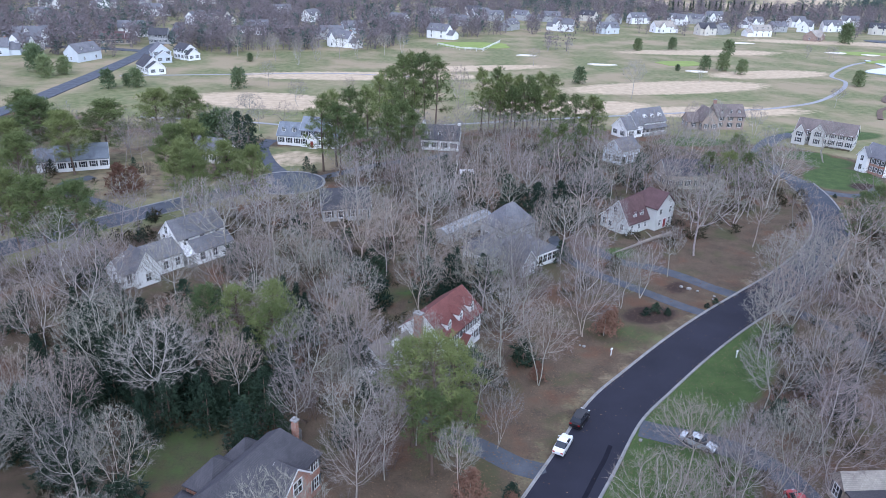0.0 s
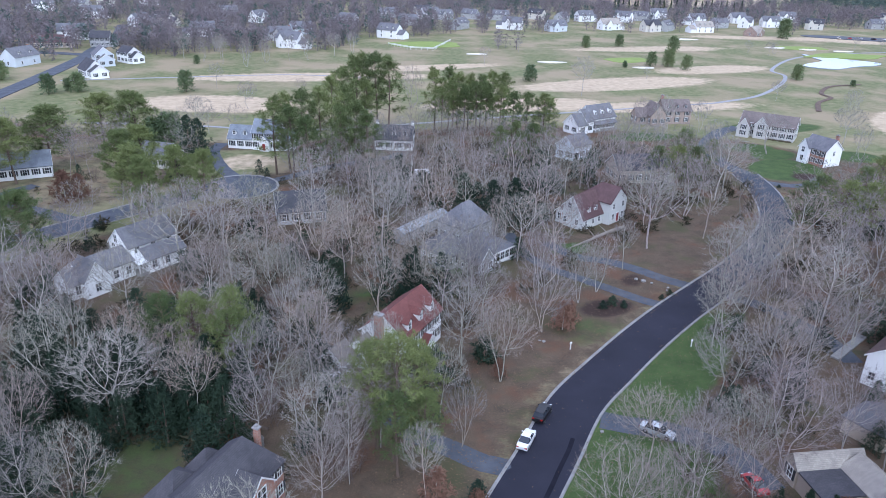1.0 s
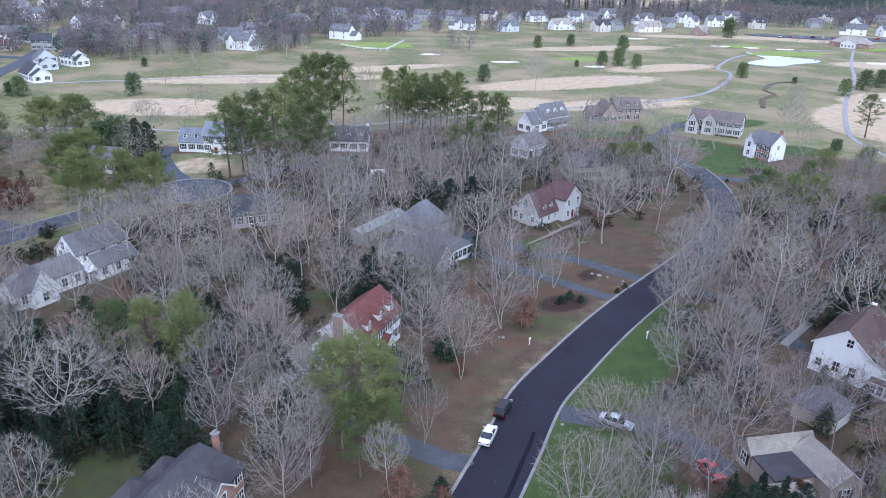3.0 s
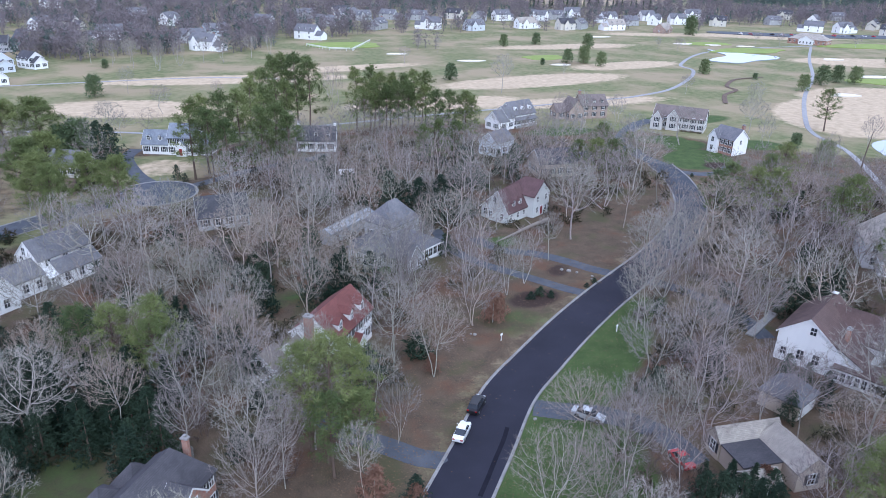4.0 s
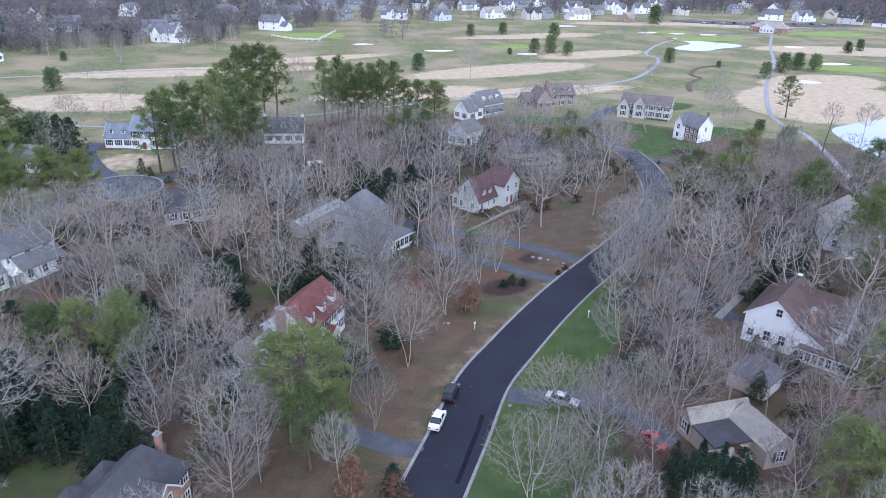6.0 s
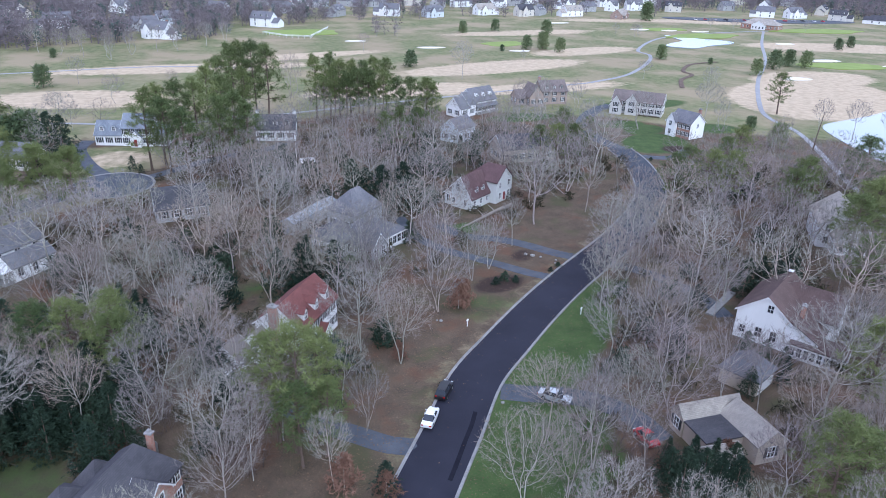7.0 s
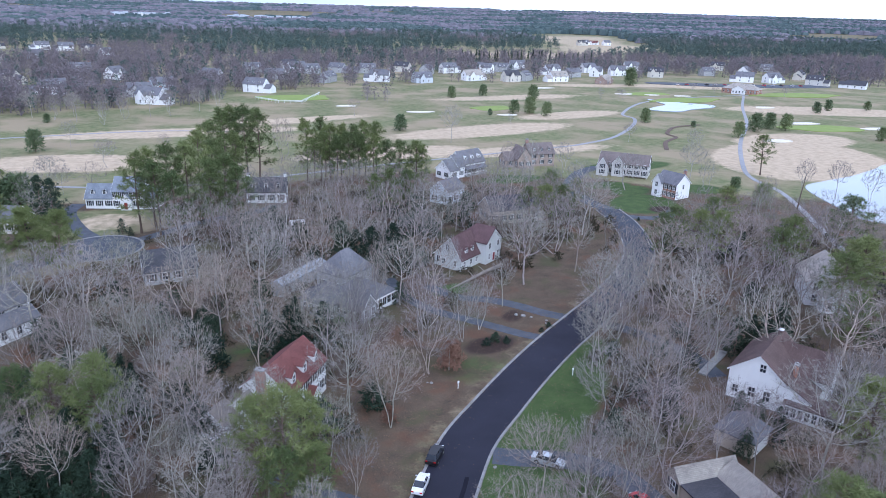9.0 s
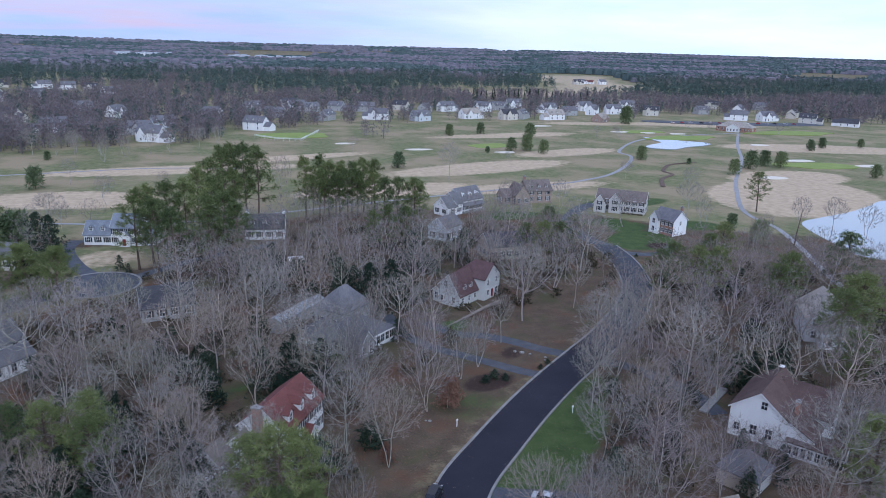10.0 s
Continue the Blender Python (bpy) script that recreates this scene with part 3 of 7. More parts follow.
# turning circle with its kerb
ring = [(-32 + 9.6 * math.cos(a), 180 + 9.6 * math.sin(a)) for a in np.linspace(0, 2 * math.pi, 12, endpoint=False)]
patch("road", ring, 0.085, M_OLD, "round asphalt turning circle of the court", "road")
arc = np.array([(-32 + 9.8 * math.cos(a), 180 + 9.8 * math.sin(a)) for a in np.linspace(radians(-125), radians(195), 60)])
kv, kf = ribbon(arc, (0.3, 0.26, 0.1, 0.0, -0.3), (-0.05, 0.17, 0.17, 0.095, 0.088))
tagged(link_mesh("kerb", kv, kf, M_KERB), "pale concrete kerb round the turning circle", "kerb", kind="structure")
# dark tar seam on the street
seam = spline(SEAM, 0.7)
v, f = ribbon(seam, (-0.28, -0.18, 0.2, 0.3), (0.095, 0.102, 0.102, 0.095))
tagged(link_mesh("tar_patch", v, f, M_TAR), "dark wet tar streak on the asphalt", "tar patch", kind="structure")
patch("water", POND, 0.30, M_WATER, "still golf pond reflecting the bright sky", "pond", skirt=0.7)
patch("water", LAKE, 0.12, M_WATER, "still lake reflecting the bright sky", "lake", skirt=1.0)
# winding creek on the golf course, and the clubhouse car park
v, f = ribbon(spline([(250, 352), (235, 348), (225, 341), (213, 325), (212, 315), (199, 303), (188, 284)], 2.0), (-1.1, -0.6, 0, 0.6, 1.1), (0.22, 0.31, 0.30, 0.31, 0.22))
tagged(link_mesh("creek", v, f, M_CREEK), "muddy winding creek bed in the turf", "creek", kind="structure")
patch("car_park", [(352, 575), (420, 548), (505, 545), (515, 565), (440, 572), (360, 590)], 0.35, M_OLD, "asphalt car park of the clubhouse", "car park", skirt=0.6)
for pts, wide in (([(13.6, 100.4), (14.7, 97.6), (14.4, 94.2), (12.4, 91.6), (9.5, 88.0)], 1.0), ([(27.0, 131.2), (29.5, 131.5), (32.5, 132.6), (36.0, 136.0)], 1.3)):
    v, f = ribbon(spline(pts, 0.8), (-wide / 2, -wide / 2, 0, wide / 2, wide / 2), (-0.1, 0.05, 0.06, 0.05, -0.1))
    tagged(link_mesh("walkway", v, f, M_PATH), "pale curved garden walkway to the front door", "path", kind="structure")
for gx_, gy_, ra, rb, turn_ in GREENS:
    ringp = []
    for k, a in enumerate(np.linspace(0, 2 * math.pi, 10, endpoint=False)):
        q = 1 + 0.13 * math.sin(2.3 * k + gx_)
        u, w = ra * q * math.cos(a), rb * q * math.sin(a)
        c_, s_ = math.cos(radians(turn_)), math.sin(radians(turn_))
        ringp.append((gx_ + u * c_ - w * s_, gy_ + u * s_ + w * c_))
    patch("putting_green", ringp, 0.32, M_GREEN, "bright mown putting green", "green", skirt=0.7)

# ---- houses ----
def prism(bm, x0, x1, y0, y1, z0, eave, ridge, kind="gable"):
    """Walls with gable ends, ridge along x."""
    ym = (y0 + y1) / 2
    if kind == "hip":
        return add_box(bm, x0, x1, y0, y1, z0, eave)
    a = [bm.verts.new(p) for p in ((x0, y0, z0), (x0, y1, z0), (x0, y1, eave), (x0, ym, ridge), (x0, y0, eave))]
    b = [bm.verts.new(p) for p in ((x1, y0, z0), (x1, y1, z0), (x1, y1, eave), (x1, ym, ridge), (x1, y0, eave))]
    bm.faces.new(a)
    bm.faces.new(b[::-1])
    for i in range(5):
        j = (i + 1) % 5
        bm.faces.new((a[i], b[i], b[j], a[j]))
    return bm


def roof_mesh(bm, x0, x1, y0, y1, eave, ridge, kind="gable", over=0.35, thick=0.18, hip=None):
    """Roof slopes with overhang and thickness, ridge along x."""
    ym, half = (y0 + y1) / 2, (y1 - y0) / 2
    slope = (ridge - eave) / half
    e = eave - slope * over
    xa, xb, ya, yb = x0 - over * 0.7, x1 + over * 0.7, y0 - over, y1 + over
    inset = (hip or half + over) if kind == "hip" else 0.0
    inset = min(inset, (xb - xa) / 2 - 0.05)
    top = [(xa, ya, e), (xb, ya, e), (xb, yb, e), (xa, yb, e), (xa + inset, ym, ridge), (xb - inset, ym, ridge)]
    u = [bm.verts.new((x, y, z + thick)) for x, y, z in top]
    d = [bm.verts.new((x, y, z + 0.01)) for x, y, z in top]
    quads = [(0, 1, 5, 4), (2, 3, 4, 5)]
    for q in quads:
        bm.faces.new([u[i] for i in q])
        bm.faces.new([d[i] for i in q[::-1]])
    if kind == "hip":
        for q in ((1, 2, 5), (3, 0, 4)):
            bm.faces.new([u[i] for i in q])
            bm.faces.new([d[i] for i in q[::-1]])
        rim = ((0, 1), (1, 2), (2, 3), (3, 0))
    else:
        rim = ((0, 1), (1, 5), (5, 2), (2, 3), (3, 4), (4, 0))
    for i, j in rim:
        bm.faces.new((u[i], d[i], d[j], u[j]))
    return bm


WIN = {}


def lattice(xs, zs, holes, y0, y1):
    """One connected frame: a plate of cells with some left open, given thickness."""
    bm = bmesh.new()
    g = [[bm.verts.new((x, y0, z)) for z in zs] for x in xs]
    fs = [bm.faces.new((g[i][j], g[i + 1][j], g[i + 1][j + 1], g[i][j + 1])) for i in range(len(xs) - 1) for j in range(len(zs) - 1) if (i, j) not in holes]
    got = bmesh.ops.extrude_face_region(bm, geom=fs)
    bmesh.ops.translate(bm, vec=(0, y1 - y0, 0), verts=[v for v in got["geom"] if isinstance(v, bmesh.types.BMVert)])
    return bm


def window_meshes(w, h):
    """Casing with sill and muntins, and the dark pane behind them; local x across, z up, facing -y."""
    if (w, h) not in WIN:
        t = 0.11
        fr = lattice((-w / 2 - t, -w / 2, -0.025, 0.025, w / 2, w / 2 + t), (-t, 0, h / 2 - 0.035, h / 2 + 0.035, h, h + t), {(1, 1), (3, 1), (1, 3), (3, 3)}, -0.07, 0.02)
        pn = boxes((-w / 2, w / 2, -0.02, 0.015, 0, h))
        sh = boxes((-w / 2 - t - 0.42, -w / 2 - t - 0.02, -0.06, 0.01, 0.0, h), bevel=0.01)
        sh2 = boxes((w / 2 + t + 0.02, w / 2 + t + 0.42, -0.06, 0.01, 0.0, h), bevel=0.01)
        made = []
        for nm, bm, mat in (("window", fr, M_TRIM), ("pane", pn, M_GLASS), ("shutter", sh, M_SHUT), ("shutter", sh2, M_SHUT)):
            me = bpy.data.meshes.new(nm)
            bmesh.ops.recalc_face_normals(bm, faces=bm.faces)
            bm.to_mesh(me)
            bm.free()
            me.materials.append(mat)
            made.append(me)
        WIN[(w, h)] = made
    return WIN[(w, h)]


def window(parent, x, y, z, face, w=0.95, h=1.5, shutters=True):
    """face: degrees the window's outside is turned from -y."""
    fr, pn, s1, s2 = window_meshes(w, h)
    win = shared("window", fr, parent, pose(x, y, z, 0, 0, face))
    shared("pane", pn, win, Matrix())
    if shutters:
        shared("shutter", s1, win, Matrix())
        shared("shutter", s2, win, Matrix())
    return win


def dormer(parent, x, y, z, face, wall, roof, w=1.5, h=1.6, deep=2.6):
    """A gabled dormer that stands out of a roof slope; its face is at (x, y, z), turned face degrees from -y."""
    bm = bmesh.new()
    a = [bm.verts.new(p) for p in ((-w / 2, 0, 0), (w / 2, 0, 0), (w / 2, 0, h), (0, 0, h + w * 0.5), (-w / 2, 0, h))]
    b = [bm.verts.new((v.co.x, deep, v.co.z)) for v in a]
    bm.faces.new(a)
    bm.faces.new(b[::-1])
    for i in range(5):
        j = (i + 1) % 5
        bm.faces.new((a[i], b[i], b[j], a[j]))
    body = part("dormer", bm, wall, parent)
    body.matrix_basis = pose(x, y, z, 0, 0, face)
    bm = bmesh.new()
    o, t = 0.2, 0.12
    for s in (-1, 1):
        p = [(0, -o, h + w * 0.5), (s * (w / 2 + o), -o, h - o), (s * (w / 2 + o), deep, h - o), (0, deep, h + w * 0.5)]
        u = [bm.verts.new((q[0], q[1], q[2] + t)) for q in p]
        d = [bm.verts.new((q[0], q[1], q[2] + 0.005)) for q in p]
        bm.faces.new(u)
        bm.faces.new(d[::-1])
        for i in range(4):
            bm.faces.new((u[i], d[i], d[(i + 1) % 4], u[(i + 1) % 4]))
    part("dormer_roof", bm, roof, body)
    fr, pn, s1, s2 = window_meshes(0.75, 1.15)
    shared("window_frame", fr, body, pose(0, -0.01, 0.35))
    shared("pane", pn, body, pose(0, -0.012, 0.35))
    return body


def chimney(parent, x, y, z0, z1, mat, w=1.1, d=0.8):
    c = part("chimney", boxes((-w / 2, w / 2, -d / 2, d / 2, z0, z1 - 0.35), bevel=0.02), mat, parent)
    c.matrix_basis = pose(x, y, 0)
    part("chimney_cap", boxes((-w / 2 - 0.1, w / 2 + 0.1, -d / 2 - 0.1, d / 2 + 0.1, z1 - 0.35, z1 - 0.15), (-0.18, 0.18, -0.18, 0.18, z1 - 0.15, z1 + 0.15), bevel=0.02), M_KERB, c)
    return c


def block(parent, x0, x1, y0, y1, eave, ridge, wall, roof, kind="gable", turn=0, rows=(), over=0.35, z0=-0.3, shutters=True, skip=(), step=2.4, hip=None, trim=True):
    """One volume of a house with its roof, and rows of windows on its sides.
    turn: 90 lays the ridge along y. rows: sill heights."""
    bm, br = bmesh.new(), bmesh.new()
    if turn:
        prism(bm, y0, y1, -x1, -x0, z0, eave, ridge, kind)
        roof_mesh(br, y0, y1, -x1, -x0, eave, ridge, kind, over, hip=hip)
        for m_ in (bm, br):
            bmesh.ops.rotate(m_, verts=m_.verts, cent=(0, 0, 0), matrix=Matrix.Rotation(radians(90), 3, "Z"))
    else:
        prism(bm, x0, x1, y0, y1, z0, eave, ridge, kind)
        roof_mesh(br, x0, x1, y0, y1, eave, ridge, kind, over, hip=hip)
    part("wall", bm, wall, parent)
    part("roof", br, roof, parent)
    if trim and kind == "gable":
        lo, hi, ends = (x0, x1, (y0, y1)) if turn else (y0, y1, (x0, x1))
        mid, half = (lo + hi) / 2, (hi - lo) / 2
        drop = (ridge - eave) / half * (half + over)
        for end, s in zip(ends, (-1, 1)):
            bt = bmesh.new()
            e0, e1 = end + s * (over * 0.7 + 0.004), end + s * (over * 0.7 + 0.05)
            shape = [(mid - half - over, ridge - drop + 0.14), (mid, ridge + 0.14), (mid + half + over, ridge - drop + 0.14), (mid + half + over, ridge - drop - 0.12), (mid, ridge - 0.12), (mid - half - over, ridge - drop - 0.12)]
            u, d = [[bt.verts.new((q, e, z) if turn else (e, q, z)) for q, z in shape] for e in (e0, e1)]
            for ring_ in (u, d):
                bt.faces.new([ring_[i] for i in (0, 1, 4, 5)])
                bt.faces.new([ring_[i] for i in (1, 2, 3, 4)])
            for i in range(6):
                bt.faces.new((u[i], d[i], d[(i + 1) % 6], u[(i + 1) % 6]))
            part("barge_board", bt, M_TRIM, parent)
    for z in rows:
        for side, (a, b, fx, face) in {"s": (x0, x1, y0, 0), "n": (x0, x1, y1, 180), "w": (y0, y1, x0, -90), "e": (y0, y1, x1, 90)}.items():
            if side in skip:
                continue
            k = max(1, int((b - a - 0.8) / step))
            for i in range(k):
                u = a + (b - a) * (i + 0.5) / k
                if side in "sn":
                    window(parent, u, fx, z, face, shutters=shutters)
                else:
                    window(parent, fx, u, z, face, shutters=shutters)


def porch(parent, x0, x1, y0, y1, z, roofmat, posts=4, floor=0.5):
    """An open porch: floor, posts, low roof."""
    part("porch_floor", boxes((x0, x1, y0, y1, -0.2, floor)), M_KERB, parent)
    for i in range(posts):
        x = x0 + 0.2 + (x1 - x0 - 0.4) * i / max(1, posts - 1)
        part("post", boxes((x - 0.1, x + 0.1, y0 + 0.1, y0 + 0.3, floor, z), bevel=0.015), M_TRIM, parent)
    bm = bmesh.new()
    vs = [(x0 - 0.2, y0 - 0.3, z), (x1 + 0.2, y0 - 0.3, z), (x1 + 0.2, y1, z + 0.9), (x0 - 0.2, y1, z + 0.9)]
    u, d = [bm.verts.new((a, b, c + 0.16)) for a, b, c in vs], [bm.verts.new(p) for p in vs]
    bm.faces.new(u)
    bm.faces.new(d[::-1])
    for i in range(4):
        bm.faces.new((u[i], d[i], d[(i + 1) % 4], u[(i + 1) % 4]))
    part("porch_roof", bm, roofmat, parent)


def door(parent, x, y, face, mat=None, w=0.95, h=2.05, z=0.3):
    d = part("door", boxes((-w / 2, w / 2, -0.06, 0.02, z, z + h), bevel=0.01), mat or M_MAROON, parent)
    part("door_frame", boxes((-w / 2 - 0.14, -w / 2 - 0.01, -0.08, 0.02, z, z + h), (w / 2 + 0.01, w / 2 + 0.14, -0.08, 0.02, z, z + h), (-w / 2 - 0.14, w / 2 + 0.14, -0.09, 0.02, z + h + 0.01, z + h + 0.2)), M_TRIM, d)
    part("door_knob", boxes((w / 2 - 0.14, w / 2 - 0.07, -0.12, -0.06, z + 0.95, z + 1.02), bevel=0.015), M_KERB, d)
    d.matrix_basis = pose(x, y, 0, 0, 0, face)
    return d


def garage_door(parent, x, y, face, w=2.5, h=2.2):
    bm = bmesh.new()
    for i in range(4):
        add_box(bm, -w / 2, w / 2, -0.05, 0.02, i * h / 4 + 0.01, (i + 1) * h / 4 - 0.01, bevel=0.008)
    g = part("garage_door", bm, M_TRIM, parent)
    g.matrix_basis = pose(x, y, 0.02, 0, 0, face)


# red-roofed colonial: local x along the ridge, front to -y
h = thing("colonial_house", "white two-storey colonial house with red shingle roof and three dormers", "house", 9.6, 97.3, 0, 59.5)
block(h, -5.9, 5.9, -3.9, 3.9, 5.5, 8.7, M_WHITE, M_R_RED, rows=(1.0, 3.7), skip=("n", "w"), step=2.2)
for dx in (-3.6, 0, 3.6):
    dormer(h, dx, -3.3, 5.8, 0, M_TRIM, M_R_RED, w=1.35, h=1.6, deep=2.4)
door(h, 0, -3.91, 0)
block(h, -1.2, 1.2, -5.2, -3.9, 2.9, 3.8, M_TRIM, M_R_RED, turn=90, over=0.2)
chimney(h, -6.3, 0.5, -0.2, 9.2, M_BRICK, 0.8, 1.3)
block(h, -8.4, -5.95, 0.8, 4.8, 3.2, 5.0, M_WHITE, M_R_DUN, rows=(1.0,), skip=("e", "n"), shutters=False)
block(h, -12.0, -8.45, 3.4, 7.4, 2.6, 4.3, M_WHITE, M_R_DUN, rows=(), skip=("e",))
garage_door(h, -12.0, 5.4, -90, 3.0, 2.0)

def slab(name, corners, thick, mat, parent, label=""):
    """A sloping sheet of even thickness through the given corners."""
    bm = bmesh.new()
    u, d = [[bm.verts.new((x, y, z + dz)) for x, y, z in corners] for dz in (thick, 0.0)]
    bm.faces.new(u)
    bm.faces.new(d[::-1])
    k = len(corners)
    for i in range(k):
        bm.faces.new((u[i], d[i], d[(i + 1) % k], u[(i + 1) % k]))
    return part(name, bm, mat, parent, label)


def end_wall(name, side, a, b, mat, parent, along_y=False):
    """A wall body with the outline side, drawn out from a to b."""
    bm = bmesh.new()
    u, d = [[bm.verts.new((q, e, z) if along_y else (e, q, z)) for q, z in side] for e in (a, b)]
    bm.faces.new(u)
    bm.faces.new(d[::-1])
    k = len(side)
    for i in range(k):
        bm.faces.new((u[i], d[i], d[(i + 1) % k], u[(i + 1) % k]))
    bmesh.ops.recalc_face_normals(bm, faces=bm.faces)
    return part(name, bm, mat, parent)


# rambling grey house behind the trees: sunroom corner at its origin, sunroom front to -y
h = thing("rambling_house", "grey-shingled house with a hip roof, glazed sunroom wing and entry gable", "house", 28.3, 128.3, 0, 43)
block(h, 3.0, 12.5, 10.6, 18.2, 4.5, 8.5, M_GREYS, M_R_GREY, "hip", rows=(1.0,), step=3.0, hip=3.6, skip=("n", "s"))
block(h, -0.5, 7.1, 0.2, 10.5, 3.0, 5.2, M_GREYS, M_R_GREY, "hip", turn=90, rows=(), over=0.45)
block(h, -8.0, -0.55, 5.0, 12.6, 3.1, 6.4, M_GREYS, M_R_GREY, "hip", rows=(0.9,), step=1.6, shutters=False, skip=("n", "e"))
block(h, -5.2, -0.7, -1.0, 5.6, 2.6, 5.3, M_GREYS, M_R_GREY, turn=90, rows=(0.8,), step=1.3, shutters=False, skip=("n",))
for i in range(5):
    window(h, 0.45 + i * 1.5, 0.2, 0.75, 0, 1.12, 1.75, False)
for i in range(6):
    part("post", boxes((-0.4 + i * 1.48, -0.24 + i * 1.48, 0.06, 0.19, 0.1, 3.0), bevel=0.01), M_TRIM, h)
part("sill_board", boxes((-0.5, 7.15, 0.03, 0.18, 0.1, 0.68), bevel=0.01), M_TRIM, h)
part("fascia", boxes((-0.95, 7.55, -0.29, -0.25, 2.62, 3.0), bevel=0.01), M_TRIM, h)
for i in range(4):
    part("step", boxes((-0.5, 1.5, -0.35 - i * 0.3, 0.02 - i * 0.3, -0.1, 0.62 - i * 0.16), bevel=0.01), M_KERB, h)
part("bay_wall", boxes((-4.2, -0.2, 12.7, 15.0, -0.2, 2.5)), M_TRIM, h)
part("bay_roof", boxes((-4.5, 0.0, 12.7, 15.3, 2.52, 2.72), bevel=0.03), M_R_SLATE, h, "dark flat roof of the bay")
h = thing("breezeway", "long low outbuilding with pale metal roof beside the grey house", "outbuilding", 14.6, 147.2, 0, 52)
block(h, -8.3, 8.3, -1.5, 1.5, 2.7, 3.4, M_GREYS, M_R_PALE, rows=(), over=0.3, trim=False)

# white house with maroon roof: long saltbox wing with dormers, cross-gabled main block
h = thing("gabled_house", "white house with maroon shingle roof and a dormered front wing", "house", 51.9, 148.2, 0, 40)
end_wall("wall", [(0, -0.3), (5.8, -0.3), (5.8, 5.0), (3.1, 7.6), (0, 2.9)], 0, 7.98, M_PALE, h)
slab("roof", [(-0.35, -0.3, 2.46), (8.4, -0.3, 2.46), (8.4, 3.1, 7.62), (-0.35, 3.1, 7.62)], 0.18, M_R_MAROON, h)
slab("roof", [(-0.35, 3.102, 7.62), (8.4, 3.102, 7.62), (8.4, 6.15, 4.67), (-0.35, 6.15, 4.67)], 0.18, M_R_MAROON, h)
slab("barge_board", [(-0.42, -0.32, 2.36), (-0.36, -0.32, 2.36), (-0.36, 3.1, 7.54), (-0.42, 3.1, 7.54)], 0.3, M_TRIM, h)
slab("barge_board", [(-0.42, 3.102, 7.54), (-0.36, 3.102, 7.54), (-0.36, 6.17, 4.57), (-0.42, 6.17, 4.57)], 0.3, M_TRIM, h)
for yy, zz in ((4.0, 4.6), (1.7, 1.0), (5.0, 1.0)):
    window(h, 0, yy, zz, -90, 0.8, 1.3, False)
for dx in (3.0, 5.6):
    dormer(h, dx, 0.55, 3.5, 0, M_PALE, M_R_MAROON, w=1.2, h=1.25, deep=1.9)
for dx in (1.4, 4.2, 6.6):
    window(h, dx, 0, 0.9, 0, 0.8, 1.2, False)
end_wall("wall", [(8.0, -0.3), (15.0, -0.3), (15.0, 5.5), (11.5, 8.6), (8.0, 5.5)], -1.8, 3.2, M_PALE, h, True)
part("wall", boxes((8.0, 15.0, 3.22, 7.0, -0.3, 5.5)), M_PALE, h)
slab("roof", [(7.65, -2.15, 5.22), (11.5, -2.15, 8.63), (11.5, 3.2, 8.63), (7.65, 7.35, 5.22)], 0.18, M_R_MAROON, h)
slab("roof", [(15.35, -2.15, 5.22), (15.35, 7.35, 5.22), (11.502, 3.2, 8.63), (11.502, -2.15, 8.63)], 0.18, M_R_MAROON, h)
slab("roof", [(7.65, 7.36, 5.22), (11.5, 3.21, 8.63), (15.35, 7.36, 5.22)], 0.18, M_R_MAROON, h)
for dx in (9.6, 13.4):
    for zz in (1.0, 3.7):
        window(h, dx, -1.8, zz, 0, 0.8, 1.4, False)
door(h, 11.5, -1.81, 0)
block(h, 0.6, 5.0, 5.85, 8.2, 2.9, 3.9, M_PALE, M_R_MAROON, rows=(0.9,), skip=("e", "n", "s"), shutters=False)

# white house with brown roof on the east side of the street
h = thing("gabled_house", "white house with brown shingle roof, brick chimney and sunroom", "house", 82.0, 82.2, 0, 37)
block(h, 0, 13, -4.2, 4.2, 5.1, 8.4, M_WHITE, M_R_BROWN, rows=(), skip=())
window(h, 0, -0.7, 5.9, -90, 0.85, 1.25, False)
window(h, 0, 2.9, 1.2, -90, 0.8, 1.2, False)
for yy in (-1.9, 0.4):
    window(h, 0, yy, 1.2, -90, 0.95, 1.6, False)
block(h, 6.0, 13.2, -9.4, -0.5, 4.6, 8.0, M_WHITE, M_R_BROWN, turn=90, rows=(1.0,), skip=("n", "w"), shutters=False)
slab("lean_to_roof", [(-0.25, -8.6, 3.0), (6.4, -8.6, 3.0), (6.4, -4.0, 5.5), (-0.25, -4.0, 5.5)], 0.16, M_R_BROWN, h)
end_wall("lean_to_wall", [(-8.4, -0.3), (-4.22, -0.3), (-4.22, 5.32), (-8.4, 3.05)], 0.002, 6.2, M_WHITE, h)
block(h, -0.9, 4.0, -12.6, -4.6, 2.3, 2.9, M_TRIM, M_R_BROWN, turn=90, rows=(), over=0.15, trim=False)
for i in range(8):
    window(h, -0.9, -12.1 + i * 0.98, 0.5, -90, 0.62, 1.45, False)
chimney(h, 3.6, -4.7, 0, 7.5, M_BRICK, 0.75, 0.6)
part("deck", boxes((4.0, 15.5, 8.8, 10.2, -0.05, 0.3)), M_STONE, h)
part("satellite_dish", boxes((11.6, 12.5, -0.4, 0.5, 8.75, 8.95), bevel=0.08), M_TRIM, h)

